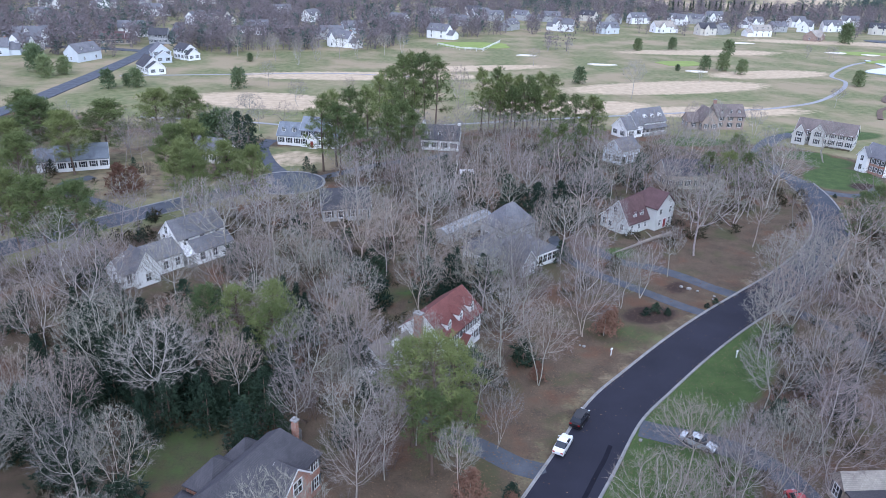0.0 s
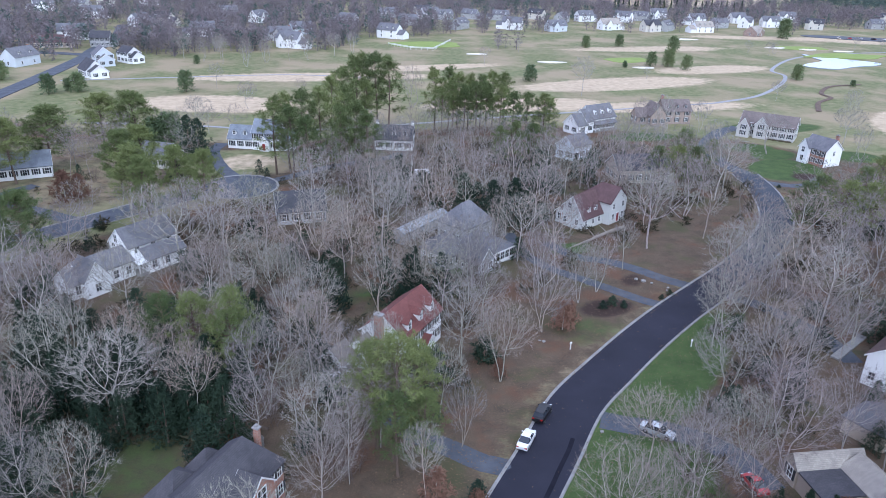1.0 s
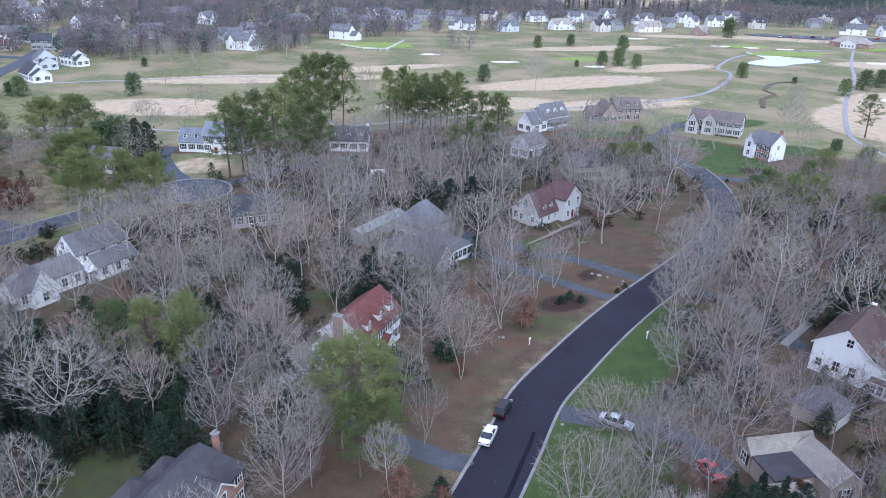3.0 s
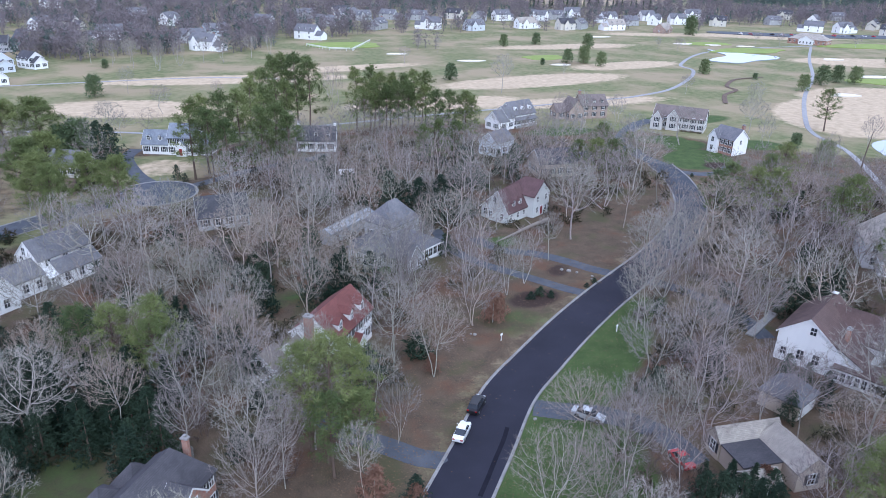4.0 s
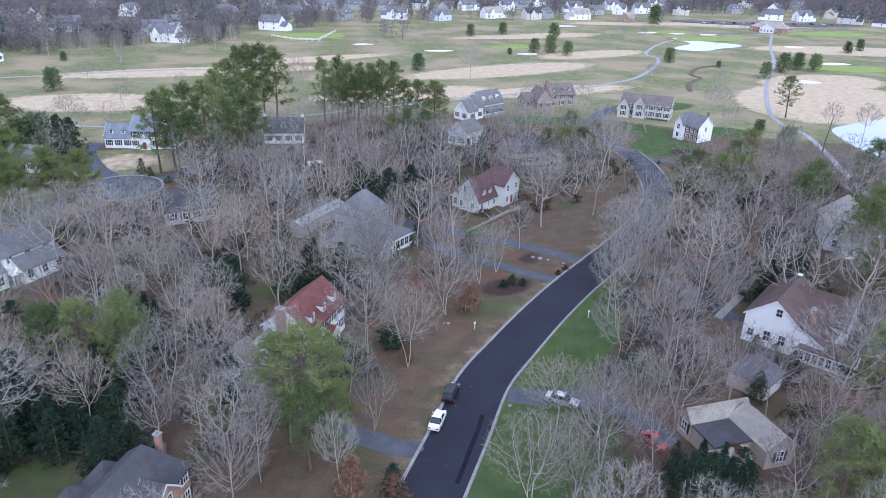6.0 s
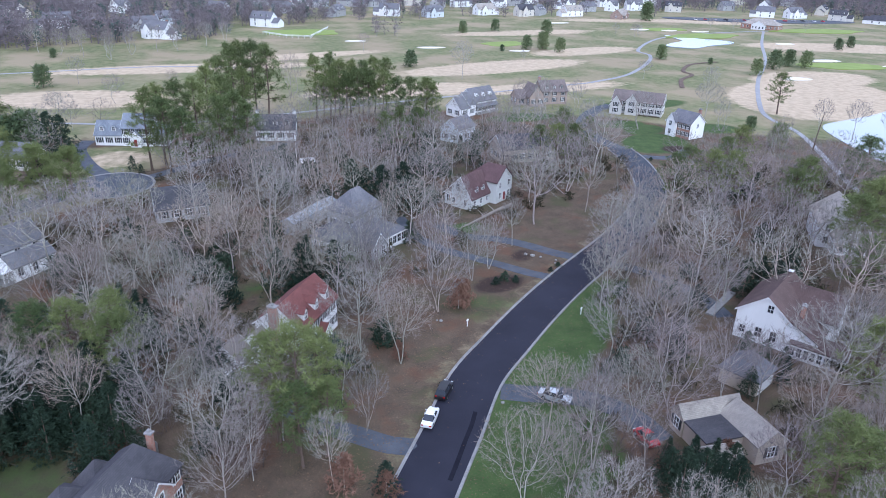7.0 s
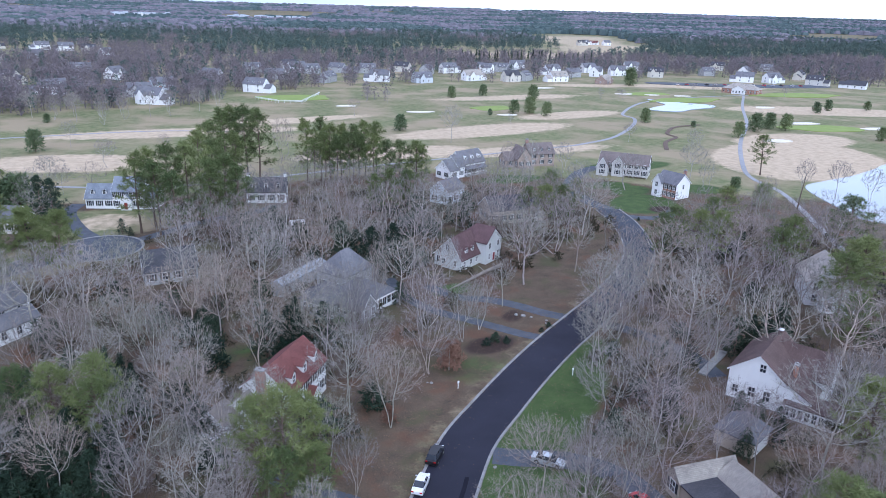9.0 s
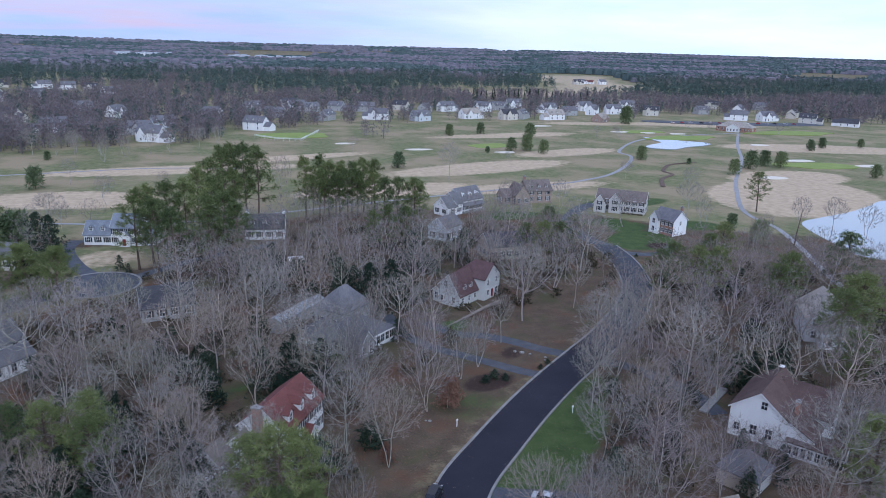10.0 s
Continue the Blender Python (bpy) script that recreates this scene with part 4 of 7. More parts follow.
# low pale-roofed house round a small court
h = thing("low_house", "low house with pale weathered roofs round a dark flat-roofed middle", "house", 61.5, 61.0, 0, 4)
block(h, -4.6, 4.4, 2.6, 5.0, 3.0, 4.3, M_TAN, M_R_TAN, rows=(0.9,), step=3.0, trim=False, skip=("s",))
block(h, 1.2, 5.4, -4.6, 2.5, 3.0, 4.6, M_TAN, M_R_TAN, turn=90, rows=(0.9,), skip=("n", "w"), trim=False)
part("middle_wall", boxes((-4.4, 1.15, -2.0, 2.5, -0.2, 2.6)), M_TAN, h)
part("flat_roof", boxes((-4.7, 1.18, -2.3, 2.55, 2.62, 2.86), bevel=0.03), M_R_SLATE, h, "dark grey flat roof")
block(h, -6.0, -1.6, -5.2, -2.35, 2.4, 3.6, M_TAN, M_R_TAN, rows=(0.9,), trim=False)
h = thing("garage", "small garage with a grey hip roof", "garage", 73.2, 73.0, 0, 30)
block(h, -2.9, 2.9, -2.8, 2.8, 2.7, 5.2, M_TAN, M_R_GREY, "hip")
garage_door(h, 0, -2.81, 0, 4.6, 2.1)

# white house among the eastern trees
h = thing("gabled_house", "white house with pale roof half hidden by trees", "house", 127, 117.5, 0, 60)
block(h, -5, 7, -5.0, 5.0, 5.2, 9.2, M_WHITE, M_R_TAN, rows=(1.0, 3.7), skip=("n",), step=3, shutters=False)
block(h, -8.6, -5.02, -3.9, 2.6, 3.6, 6.8, M_WHITE, M_R_TAN, rows=(1.0,), skip=("n", "e"), shutters=False)

# brick house at the near edge
h = thing("brick_house", "red brick house with steep grey hip roof and front gable", "house", -11.5, 60.4, 0, 63.8)
block(h, -7.5, 6.5, -4.5, 2.8, 5.5, 8.9, M_BRICK, M_R_SLATE, "hip", rows=(1.0, 3.7), step=2.0, skip=("n", "w", "s"), hip=2.4)
for z in (1.0, 3.7):
    for xx in (4.3, 5.7):
        window(h, xx, -4.5, z, 0, 0.8, 1.45)
block(h, -1.3, 3.3, -5.6, -3.0, 5.5, 7.6, M_BRICK, M_R_SLATE, turn=90, rows=(), skip=("n", "e", "w"), over=0.25)
window(h, 1.0, -5.6, 4.3, 0, 1.4, 1.7, False)
window(h, 1.0, -5.6, 1.0, 0, 1.4, 1.7, False)
block(h, 1.6, 5.6, 2.4, 5.4, 4.4, 6.2, M_BRICK, M_R_SLATE, "hip", turn=90)
block(h, -3.6, 1.5, 2.4, 6.2, 4.4, 6.6, M_BRICK, M_R_SLATE, "hip", turn=90)
block(h, -9.5, -3.7, 2.6, 6.6, 3.2, 5.0, M_WHITE, M_R_SLATE, "hip", rows=(0.9,))
chimney(h, 6.3, -1.4, 5.0, 9.3, M_BRICK, 0.5, 0.7)
fn = thing("board_fence", "weathered grey board fence behind the brick house", "fence", -15.6, 78.4, 0, -36)
for i in range(44):
    b_ = part("board", boxes((0, 0.19, -0.015, 0.015, -0.1, 1.75 + 0.03 * (i % 3))), M_STONE, fn) if i == 0 else shared("board", fn.children[0].data, fn, pose(i * 0.2, 0, -0.02 * (i % 3)))
for z in (0.4, 1.4):
    part("rail", boxes((0, 8.8, 0.02, 0.08, z, z + 0.09)), M_STONE, fn)

# long white house on the west side
h = thing("farmhouse", "long white farmhouse with stepped gables and dark roofs", "house", -42.5, 125.5, 0, 52)
block(h, 0.6, 11.5, 0.2, 6.4, 5.2, 8.3, M_WHITE, M_R_GREY, rows=(3.7,), step=2.6, shutters=False, over=0.25)
window(h, 0.59, 3.9, 5.6, -90, shutters=False)
block(h, 2.5, 11.3, -2.6, 2.0, 2.7, 4.5, M_WHITE, M_R_GREY, rows=(0.9,), skip=("n",), shutters=False, over=0.2)
block(h, -9.6, 0.58, -1.2, 5.2, 3.2, 5.4, M_WHITE, M_R_GREY, rows=(0.9,), skip=("n", "e"), step=2.0, shutters=False, over=0.25)
block(h, -10.6, -6.0, -3.6, 1.4, 3.4, 6.6, M_WHITE, M_R_GREY, turn=90, rows=(0.9,), skip=("n",), shutters=False, over=0.25)
block(h, -12.6, -9.7, -2.0, 3.2, 2.8, 5.0, M_WHITE, M_R_GREY, rows=(0.9,), skip=("n", "e"), shutters=False, over=0.25)
porch(h, 0.6, 2.45, -2.6, 0.15, 2.5, M_TRIM, 3)

# house with the red door north of the court
h = thing("colonial_house", "white colonial house with blue-grey roof, dormers and red door", "house", -31, 220, 0, -10)
block(h, -3.5, 5.0, -4, 4, 5.4, 8.8, M_WHITE, M_R_BLUE, rows=(1.0, 3.6), skip=("n",), step=1.9)
block(h, -11.5, -3.6, -3.6, 3.6, 3.2, 6.6, M_WHITE, M_R_BLUE, rows=(0.9,), skip=("e", "n"), step=2.2)
for dx in (-9.6, -6.2):
    dormer(h, dx, -2.7, 3.9, 0, M_TRIM, M_R_BLUE, w=1.3, h=1.2)
block(h, 5.1, 9.0, -3.4, 3.4, 3.2, 6.2, M_WHITE, M_R_BLUE, rows=(0.9,), skip=("w", "n"))
block(h, -1.0, 2.2, -5.4, -4.0, 3.0, 4.6, M_TRIM, M_R_BLUE, turn=90, over=0.2)
door(h, 0.6, -5.41, 0)


def simple_house(x, y, yaw, L, D, eave, ridge, wall, roof, label, name="house", wing=0, dorm=0, chim=False, rows=(1.0, 3.7), kind="gable", front=False, step=2.4, shutters=True):
    h = thing(name, label, "house", x, y, float(terrain(np.array(float(x)), np.array(float(y)))), yaw)
    rows = rows if eave > 4.6 else (1.0,)
    block(h, -L / 2, L / 2, -D / 2, D / 2, eave, ridge, wall, roof, kind, rows=rows, skip=("n",), step=step, shutters=shutters, trim=shutters)
    if wing:
        s = 1 if wing > 0 else -1
        a, b = sorted((s * (L / 2 + 0.02), s * (L / 2 + abs(wing))))
        block(h, a, b, -D / 2 + 0.8, D / 2 - 0.4, min(eave, 3.2), min(eave, 3.2) + 2.6, wall, roof, "gable", rows=(1.0,) if shutters else (), skip=("n", "w" if s > 0 else "e"), trim=shutters)
    for i in range(dorm):
        dormer(h, (i - (dorm - 1) / 2) * L / max(dorm, 2) * 0.9, -D / 2 + 1.1, eave + 0.75, 0, M_TRIM, roof, w=1.3, h=1.2)
    if front:
        block(h, -L * 0.32, -L * 0.02, -D / 2 - 2.2, -D / 2 + 0.5, eave - 0.3, ridge - 0.8, wall, roof, turn=90, rows=(1.0,), skip=("n",), step=step, shutters=shutters, trim=shutters)
    if chim:
        chimney(h, L * 0.42, 0.5, eave - 1, ridge + 1.1, M_BRICK)
    return h


simple_house(9, 221, -6, 12, 8, 3.6, 7.2, M_WHITE, M_R_DARK, "white cottage with charcoal roof and three dormers", "cottage", 0, 3, False)
cottage = scene.objects["cottage"]
for px in (-5.6, 5.6):
    chimney(cottage, px, 0.4, 2.5, 8.6, M_TRIM, 0.9, 1.0)
h = thing("house", "white house with grey roof, three dormers and stepped gables", "house", 81, 250, 0, 30)
block(h, -4, 8, -4, 4, 4.6, 8.6, M_WHITE, M_R_GREY, rows=(1.0,), skip=("n",), step=2.0)
for dx in (-1.6, 2.0, 5.6):
    dormer(h, dx, -3.0, 5.2, 0, M_TRIM, M_TRIM, w=1.3, h=1.2)
block(h, -7.4, -4.02, -5.0, 3.0, 4.2, 7.8, M_WHITE, M_R_GREY, rows=(1.0,), skip=("n", "e"))
block(h, -12.4, -7.42, -5.6, 1.6, 3.4, 6.8, M_WHITE, M_R_GREY, rows=(1.0,), skip=("n", "e"))
porch(h, -3.5, 7.5, -5.6, -4.02, 2.6, M_R_GREY, 6)
simple_house(65, 211.5, 40, 9, 7, 4.4, 7.2, M_BLUES, M_R_GREY, "pale blue gabled house in the woods", "house")
h = thing("brick_house", "tan brick house with brown roof, dormers and a projecting gable wing", "house", 111.5, 262, 0, 4)
block(h, -1, 10, -4, 4, 5.0, 8.6, M_TANBRICK, M_R_UMBER, rows=(1.0, 3.5), skip=("n",), step=2.6, trim=False)
for dx in (1.4, 4.6, 7.8):
    dormer(h, dx, -3.1, 5.5, 0, M_TANBRICK, M_R_UMBER, w=1.3, h=1.2)
block(h, -7, -1.02, -6.5, 2.5, 3.8, 7.8, M_TANBRICK, M_R_UMBER, turn=90, rows=(1.0,), skip=("n", "e"), trim=False)
block(h, -11.2, -7.02, -3.6, 2.6, 2.8, 5.6, M_TANBRICK, M_R_UMBER, rows=(0.9,), skip=("n", "e"), trim=False)
chimney(h, -0.4, 0.6, 4, 10.4, M_BRICK)
h = thing("house", "grey sided house with brownish roof and two front gables", "house", 143.5, 240.5, 0, -37)
block(h, -9.5, 9.0, -4.2, 4.2, 4.8, 8.0, M_PALEGREY, M_R_UMBER, rows=(1.0, 3.4), skip=("n",), step=2.5)
block(h, -9.7, -5.4, -7.2, -3.6, 3.6, 6.9, M_PALEGREY, M_R_UMBER, turn=90, rows=(0.9, 3.0), skip=("n",))
block(h, -4.2, 0.2, -5.9, -3.6, 4.8, 7.6, M_PALEGREY, M_R_UMBER, turn=90, rows=(0.9, 3.4), skip=("n",))
part("foundation_bed", boxes((0.6, 8.6, -5.6, -4.3, -0.1, 0.35), bevel=0.08), M_BRUSH, h, "dark clipped hedge along the front wall")
h = thing("house", "white gabled house with a brick front and grey roof", "house", 143.0, 206.5, 0, -69)
block(h, -4.2, 4.4, -3.6, 3.6, 5.2, 8.3, M_WHITE, M_R_GREY, rows=(), skip=("n",))
part("brick_front", boxes((-0.9, 4.3, -3.73, -3.62, 0.0, 5.0)), M_BRICK, h, "red brick facing of the front wall")
for i in range(3):
    for z in (0.9, 3.3):
        window(h, 0.1 + i * 1.65, -3.735, z, 0, 0.8, 1.4)
block(h, -4.4, -1.0, -5.0, -3.4, 5.2, 7.7, M_WHITE, M_R_GREY, turn=90, rows=(0.9, 3.6), skip=("n", "e", "w"), shutters=False)
window(h, 4.4, 0.0, 3.5, 90, 0.8, 1.3, False)
chimney(h, 3.6, 1.2, 5, 9.8, M_BRICK, 0.9, 0.7)
simple_house(77, 189, 5, 13, 9, 4.0, 7.2, M_TAN, M_R_DARK, "dark-roofed house half hidden in the woods", "house", 4)
simple_house(-13.5, 156.5, 14, 11, 7.5, 3.2, 6.8, M_GREYS, M_R_DARK, "grey house with grey roof beside the court", "house", 0)
simple_house(-90.5, 189.0, 24, 13, 8, 3.2, 6.4, M_WHITE, M_R_BLUE, "white house with blue-grey roof among pines", "house", -5)
simple_house(-60, 201, -20, 13, 8, 3.4, 6.4, M_CREAM, M_R_GREY, "cream house with grey roof behind pines", "house")
simple_house(-131, 344, -52, 12, 9, 3.4, 7.6, M_WHITE, M_R_DARK, "white gabled house with dark roof beside the golf course", "house", 4)
simple_house(-138, 377, -60, 10, 9, 5.2, 9.0, M_BLUES, M_R_GREY, "pale two-storey house beside the golf course", "house", 3)
simple_house(-128, 386, -40, 10, 8, 4.8, 7.8, M_WHITE, M_R_DARK, "white house with dark roof near the fairway", "house", 3)
simple_house(-190, 436, 10, 18, 9, 3.4, 7.0, M_TAN, M_R_MAROON, "low house with russet roof beyond the road", "house", 4)
simple_house(-163, 444, 5, 11, 8, 5.4, 8.8, M_GREYS, M_R_DARK, "grey two-storey house beyond the road", "house", 3)

# ---- trees ----
def tube(V, F, pts, radii, sides):
    """A tapered limb through the points; the last ring closes to a tip."""
    start = len(V)
    up = Vector((0.31, 0.17, 0.93))
    n = len(pts)
    for i, p in enumerate(pts):
        d = (pts[min(i + 1, n - 1)] - pts[max(i - 1, 0)]).normalized()
        a = d.cross(up)
        a = a.normalized() if a.length > 1e-3 else Vector((1, 0, 0))
        b = d.cross(a)
        if i == n - 1:
            V.append(tuple(p))
        else:
            for k in range(sides):
                t = 2 * math.pi * k / sides
                V.append(tuple(p + (a * math.cos(t) + b * math.sin(t)) * radii[i]))
    for i in range(n - 1):
        r0 = start + i * sides
        for k in range(sides):
            k2 = (k + 1) % sides
            if i == n - 2:
                F.append((r0 + k, r0 + k2, start + (n - 1) * sides))
            else:
                F.append((r0 + k, r0 + k2, r0 + sides + k2))
                F.append((r0 + k, r0 + sides + k2, r0 + sides + k))


def limb_path(rng, p, d, length, steps, wander, lift):
    pts = [p.copy()]
    d = d.normalized()
    for _ in range(steps):
        d = (d + Vector((rng.gauss(0, wander), rng.gauss(0, wander), rng.gauss(0, wander) + lift))).normalized()
        pts.append(pts[-1] + d * (length / steps))
    return pts


def aside(rng, d, angle):
    """A direction at that angle from d, turned at random about it."""
    d = d.normalized()
    a = d.orthogonal().normalized()
    a.rotate(Matrix.Rotation(rng.uniform(0, 2 * math.pi), 3, d))
    return (d * math.cos(angle) + a * math.sin(angle)).normalized()


def bare_tree_mesh(seed, height=13.0, radius=5.4, base=0.25, draw=700, lift=0.22, keep_on=0.40, step=0.50, twigs=6, twig_w=0.0135, tip=0.0125, stems=1):
    """A leafless broad-leaved tree that grows towards points scattered in its crown:
    limbs fork and sweep outwards until they fill a rounded, uneven dome. Returns limbs and twigs."""
    rs = np.random.RandomState(seed)
    zb = height * base
    lobes = rs.uniform(0.72, 1.12, 7)
    goals = []
    while len(goals) < draw:
        p = rs.uniform((-radius, -radius, zb), (radius, radius, height))
        u = (p[2] - zb) / (height - zb)
        prof = math.sqrt(max(0.0, 1 - ((u - 0.42) / 0.58) ** 2)) if u > 0.42 else 0.40 + 0.60 * u / 0.42
        az = (math.atan2(p[1], p[0]) / (2 * math.pi) + 0.5) * 7 + 1.6 * u
        k, fr = int(az) % 7, az % 1.0
        reach = radius * prof * (lobes[k] * (1 - fr) + lobes[(k + 1) % 7] * fr)
        q = math.hypot(p[0], p[1]) / (reach + 1e-6)
        if q < 1 and rs.rand() < 0.25 + 0.75 * max(q, u) ** 1.5:
            goals.append(p)
    goals = np.array(goals)
    pos, par, way = [np.array((0.0, 0.0, -0.3))], [-1], [np.array((0.0, 0.0, 1.0))]
    for s in range(stems):
        d = np.array((*rs.normal(0, 0.05 if stems == 1 else 0.32, 2), 1.0))
        d /= np.linalg.norm(d)
        last = 0
        for _ in range(max(2, int((zb + 0.3) / step))):
            d = d + np.array((*rs.normal(0, 0.05, 2), 0.06))
            d /= np.linalg.norm(d)
            pos.append(pos[last] + d * step)
            par.append(last)
            way.append(d)
            last = len(pos) - 1
    heads = [i for i in range(len(pos)) if pos[i][2] > zb * 0.62 or i == len(pos) - 1]
    nearest, gap = np.zeros(len(goals), int), np.full(len(goals), 1e9)
    for i in heads:
        d = np.linalg.norm(goals - pos[i], axis=1)
        m = d < gap
        nearest[m], gap[m] = i, d[m]
    tried = {}
    for _ in range(70):
        if not len(goals):
            break
        fresh = []
        for i in np.unique(nearest):
            v = goals[nearest == i] - pos[i]
            v = (v / (np.linalg.norm(v, axis=1)[:, None] + 1e-9)).mean(0)
            v = v / (np.linalg.norm(v) + 1e-9) + way[i] * keep_on + np.array((0, 0, lift)) + rs.normal(0, 0.16, 3)
            v /= np.linalg.norm(v)
            if tried.get(i, 0) > 3:
                v = rs.normal(0, 1, 3)
                v /= np.linalg.norm(v)
            tried[i] = tried.get(i, 0) + 1
            pos.append(pos[i] + v * step)
            par.append(i)
            way.append(v)
            fresh.append(len(pos) - 1)
        for i in fresh:
            d = np.linalg.norm(goals - pos[i], axis=1)
            m = d < gap
            nearest[m], gap[m] = i, d[m]
        alive = gap > step * 1.15
        goals, nearest, gap = goals[alive], nearest[alive], gap[alive]
    n = len(pos)
    kids = [[] for _ in range(n)]
    for i in range(1, n):
        kids[par[i]].append(i)
    thick = np.full(n, tip)
    for i in range(n - 1, -1, -1):
        if kids[i]:
            thick[i] = max(tip, sum(thick[c] ** 2.6 for c in kids[i]) ** (1 / 2.6))
    TV, TF, CV, CF = [], [], [], []
    starts = [(0, -1)]
    while starts:
        i, root = starts.pop()
        line = [root] if root >= 0 else []
        line.append(i)
        while kids[i]:
            order = sorted(kids[i], key=lambda c: -thick[c])
            starts.extend((c, i) for c in order[1:])
            i = order[0]
            line.append(i)
        if thick[line[1] if len(line) > 1 else 0] < 0.06:
            line = line[:1] + [c for k, c in enumerate(line[1:-1]) if k % 2] + line[-1:]
        r = [float(thick[c]) for c in line]
        if root >= 0:
            r[0] = r[1]
        else:
            r[0] *= 1.4
        big = r[0] > 0.026
        tube(TV if big else CV, TF if big else CF, [Vector(pos[c]) for c in line], r, 7 if r[0] > 0.14 else 4 if r[0] > 0.07 else 3)
    for i in range(1, n):
        if thick[i] > 0.03 or pos[i][2] < zb:
            continue
        out = np.array((pos[i][0], pos[i][1], pos[i][2] - zb))
        out /= np.linalg.norm(out) + 1e-6
        for _ in range(twigs):
            d = way[i] * 0.8 + out * 0.5 + rs.normal(0, 0.55, 3) + np.array((0, 0, 0.15))
            d /= np.linalg.norm(d)
            a = np.cross(d, rs.normal(0, 1, 3))
            a *= twig_w / (np.linalg.norm(a) + 1e-9)
            k = len(CV)
            CV.extend((tuple(pos[i] - a), tuple(pos[i] + a), tuple(pos[i] + d * rs.uniform(0.5, 1.25))))
            CF.append((k, k + 1, k + 2))
    return (TV, TF), (CV, CF)


def tuft(rng, V, F, p, size, count, droop=0.0, width=0.24, flat=1.0):
    """A spray of short needle blades round a point."""
    for _ in range(count):
        d = Vector((rng.gauss(0, 1), rng.gauss(0, 1), rng.gauss(0.25, 1) * flat - droop)).normalized()
        s = d.orthogonal().normalized()
        s.rotate(Matrix.Rotation(rng.uniform(0, 6.28), 3, d))
        l = size * rng.uniform(0.6, 1.15)
        q = p + d * size * 0.15
        i = len(V)
        V.extend((tuple(q - s * l * width * 0.5), tuple(q + s * l * width * 0.5), tuple(q + d * l)))
        F.append((i, i + 1, i + 2))


def pine_mesh(seed, height, crown=0.5, radius=3.2, tufts=150, blades=15, size=0.75):
    """A tall loblolly-like pine: bare pole, uneven crown of needle tufts on spreading boughs."""
    rng = random.Random(seed)
    TV, TF, CV, CF = [], [], [], []
    lead = limb_path(rng, Vector((0, 0, -0.3)), Vector((rng.gauss(0, 0.03), rng.gauss(0, 0.03), 1)), height * 0.97, 9, 0.02, 0.05)
    tube(TV, TF, lead, [height * 0.0125 * (1.25 if i == 0 else 1) * (1 - 0.85 * i / 9) for i in range(10)], 7)
    boughs = max(10, tufts // 10)
    for i in range(boughs):
        s = 1 - crown + crown * ((i + rng.random()) / boughs) ** 0.9
        k = min(int(s * 9), 8)
        p = lead[k].lerp(lead[k + 1], s * 9 - k)
        u = (s - (1 - crown)) / crown
        prof = math.sin(math.pi * min(1.0, 0.22 + 0.74 * u)) ** 0.8
        length = radius * prof * rng.uniform(0.55, 1.15)
        az = i * 2.4 + rng.uniform(-0.5, 0.5)
        d = Vector((math.cos(az), math.sin(az), 0.1 + 0.75 * u))
        pts = limb_path(rng, p, d, max(0.6, length), 3, 0.12, 0.06)
        tube(TV, TF, pts, [0.07, 0.05, 0.035, 0.01], 4)
        for j in range(10):
            f = 0.45 + 0.55 * ((j + rng.random()) / 10) ** 0.7
            kk = min(int(f * 3), 2)
            c = pts[kk].lerp(pts[kk + 1], min(1, f * 3 - kk))
            c = c + Vector((rng.gauss(0, 0.46), rng.gauss(0, 0.46), rng.gauss(0.12, 0.30)))
            tuft(rng, CV, CF, c, size * rng.uniform(0.75, 1.2), blades, -0.1, 0.125)
    return (TV, TF), (CV, CF)


def cone_mesh(seed, height, radius, tufts=480, blades=12, size=0.38, low=0.06, power=0.8):
    """A dense evergreen (spruce, cedar, holly): drooping sprays from ground to tip."""
    rng = random.Random(seed)
    TV, TF, CV, CF = [], [], [], []
    lead = [Vector((0, 0, -0.3)), Vector((0, 0, height * 0.5)), Vector((0, 0, height * 0.98))]
    tube(TV, TF, lead, [height * 0.018, height * 0.01, 0.02], 6)
    for i in range(tufts):
        u = low + (1 - low) * rng.random() ** 1.15
        r = radius * (1 - u) ** power * rng.uniform(0.45, 1.08) * (0.85 + 0.3 * math.sin(i * 1.7))
        az = i * 2.4
        p = Vector((math.cos(az) * r, math.sin(az) * r, u * height))
        tuft(rng, CV, CF, p, size * rng.uniform(0.7, 1.4), blades, 0.15, 0.30)
    return (TV, TF), (CV, CF)


PARTS, PLANTED = {}, set()


def tree_thing(name, meshes, bark, leaf, label, crown_name="crown", category="tree", group=""):
    (tv, tf), (cv, cf) = meshes
    e = thing(name, label, category, group=group)
    PARTS[e.name] = (link_mesh("trunk", tv, tf, bark, e), link_mesh(crown_name, cv, cf, leaf, e))
    return e


def tree_copy(src, m):
    """One more tree on the same trunk and crown meshes."""
    e = new(src.name.split(".")[0])
    e.empty_display_size = 0.5
    e.matrix_basis = m
    for key in ("label", "category", "group"):
        e[key] = src[key]
    for o in PARTS[src.name]:
        shared(o.name.split(".")[0], o.data, e, Matrix())
    return e


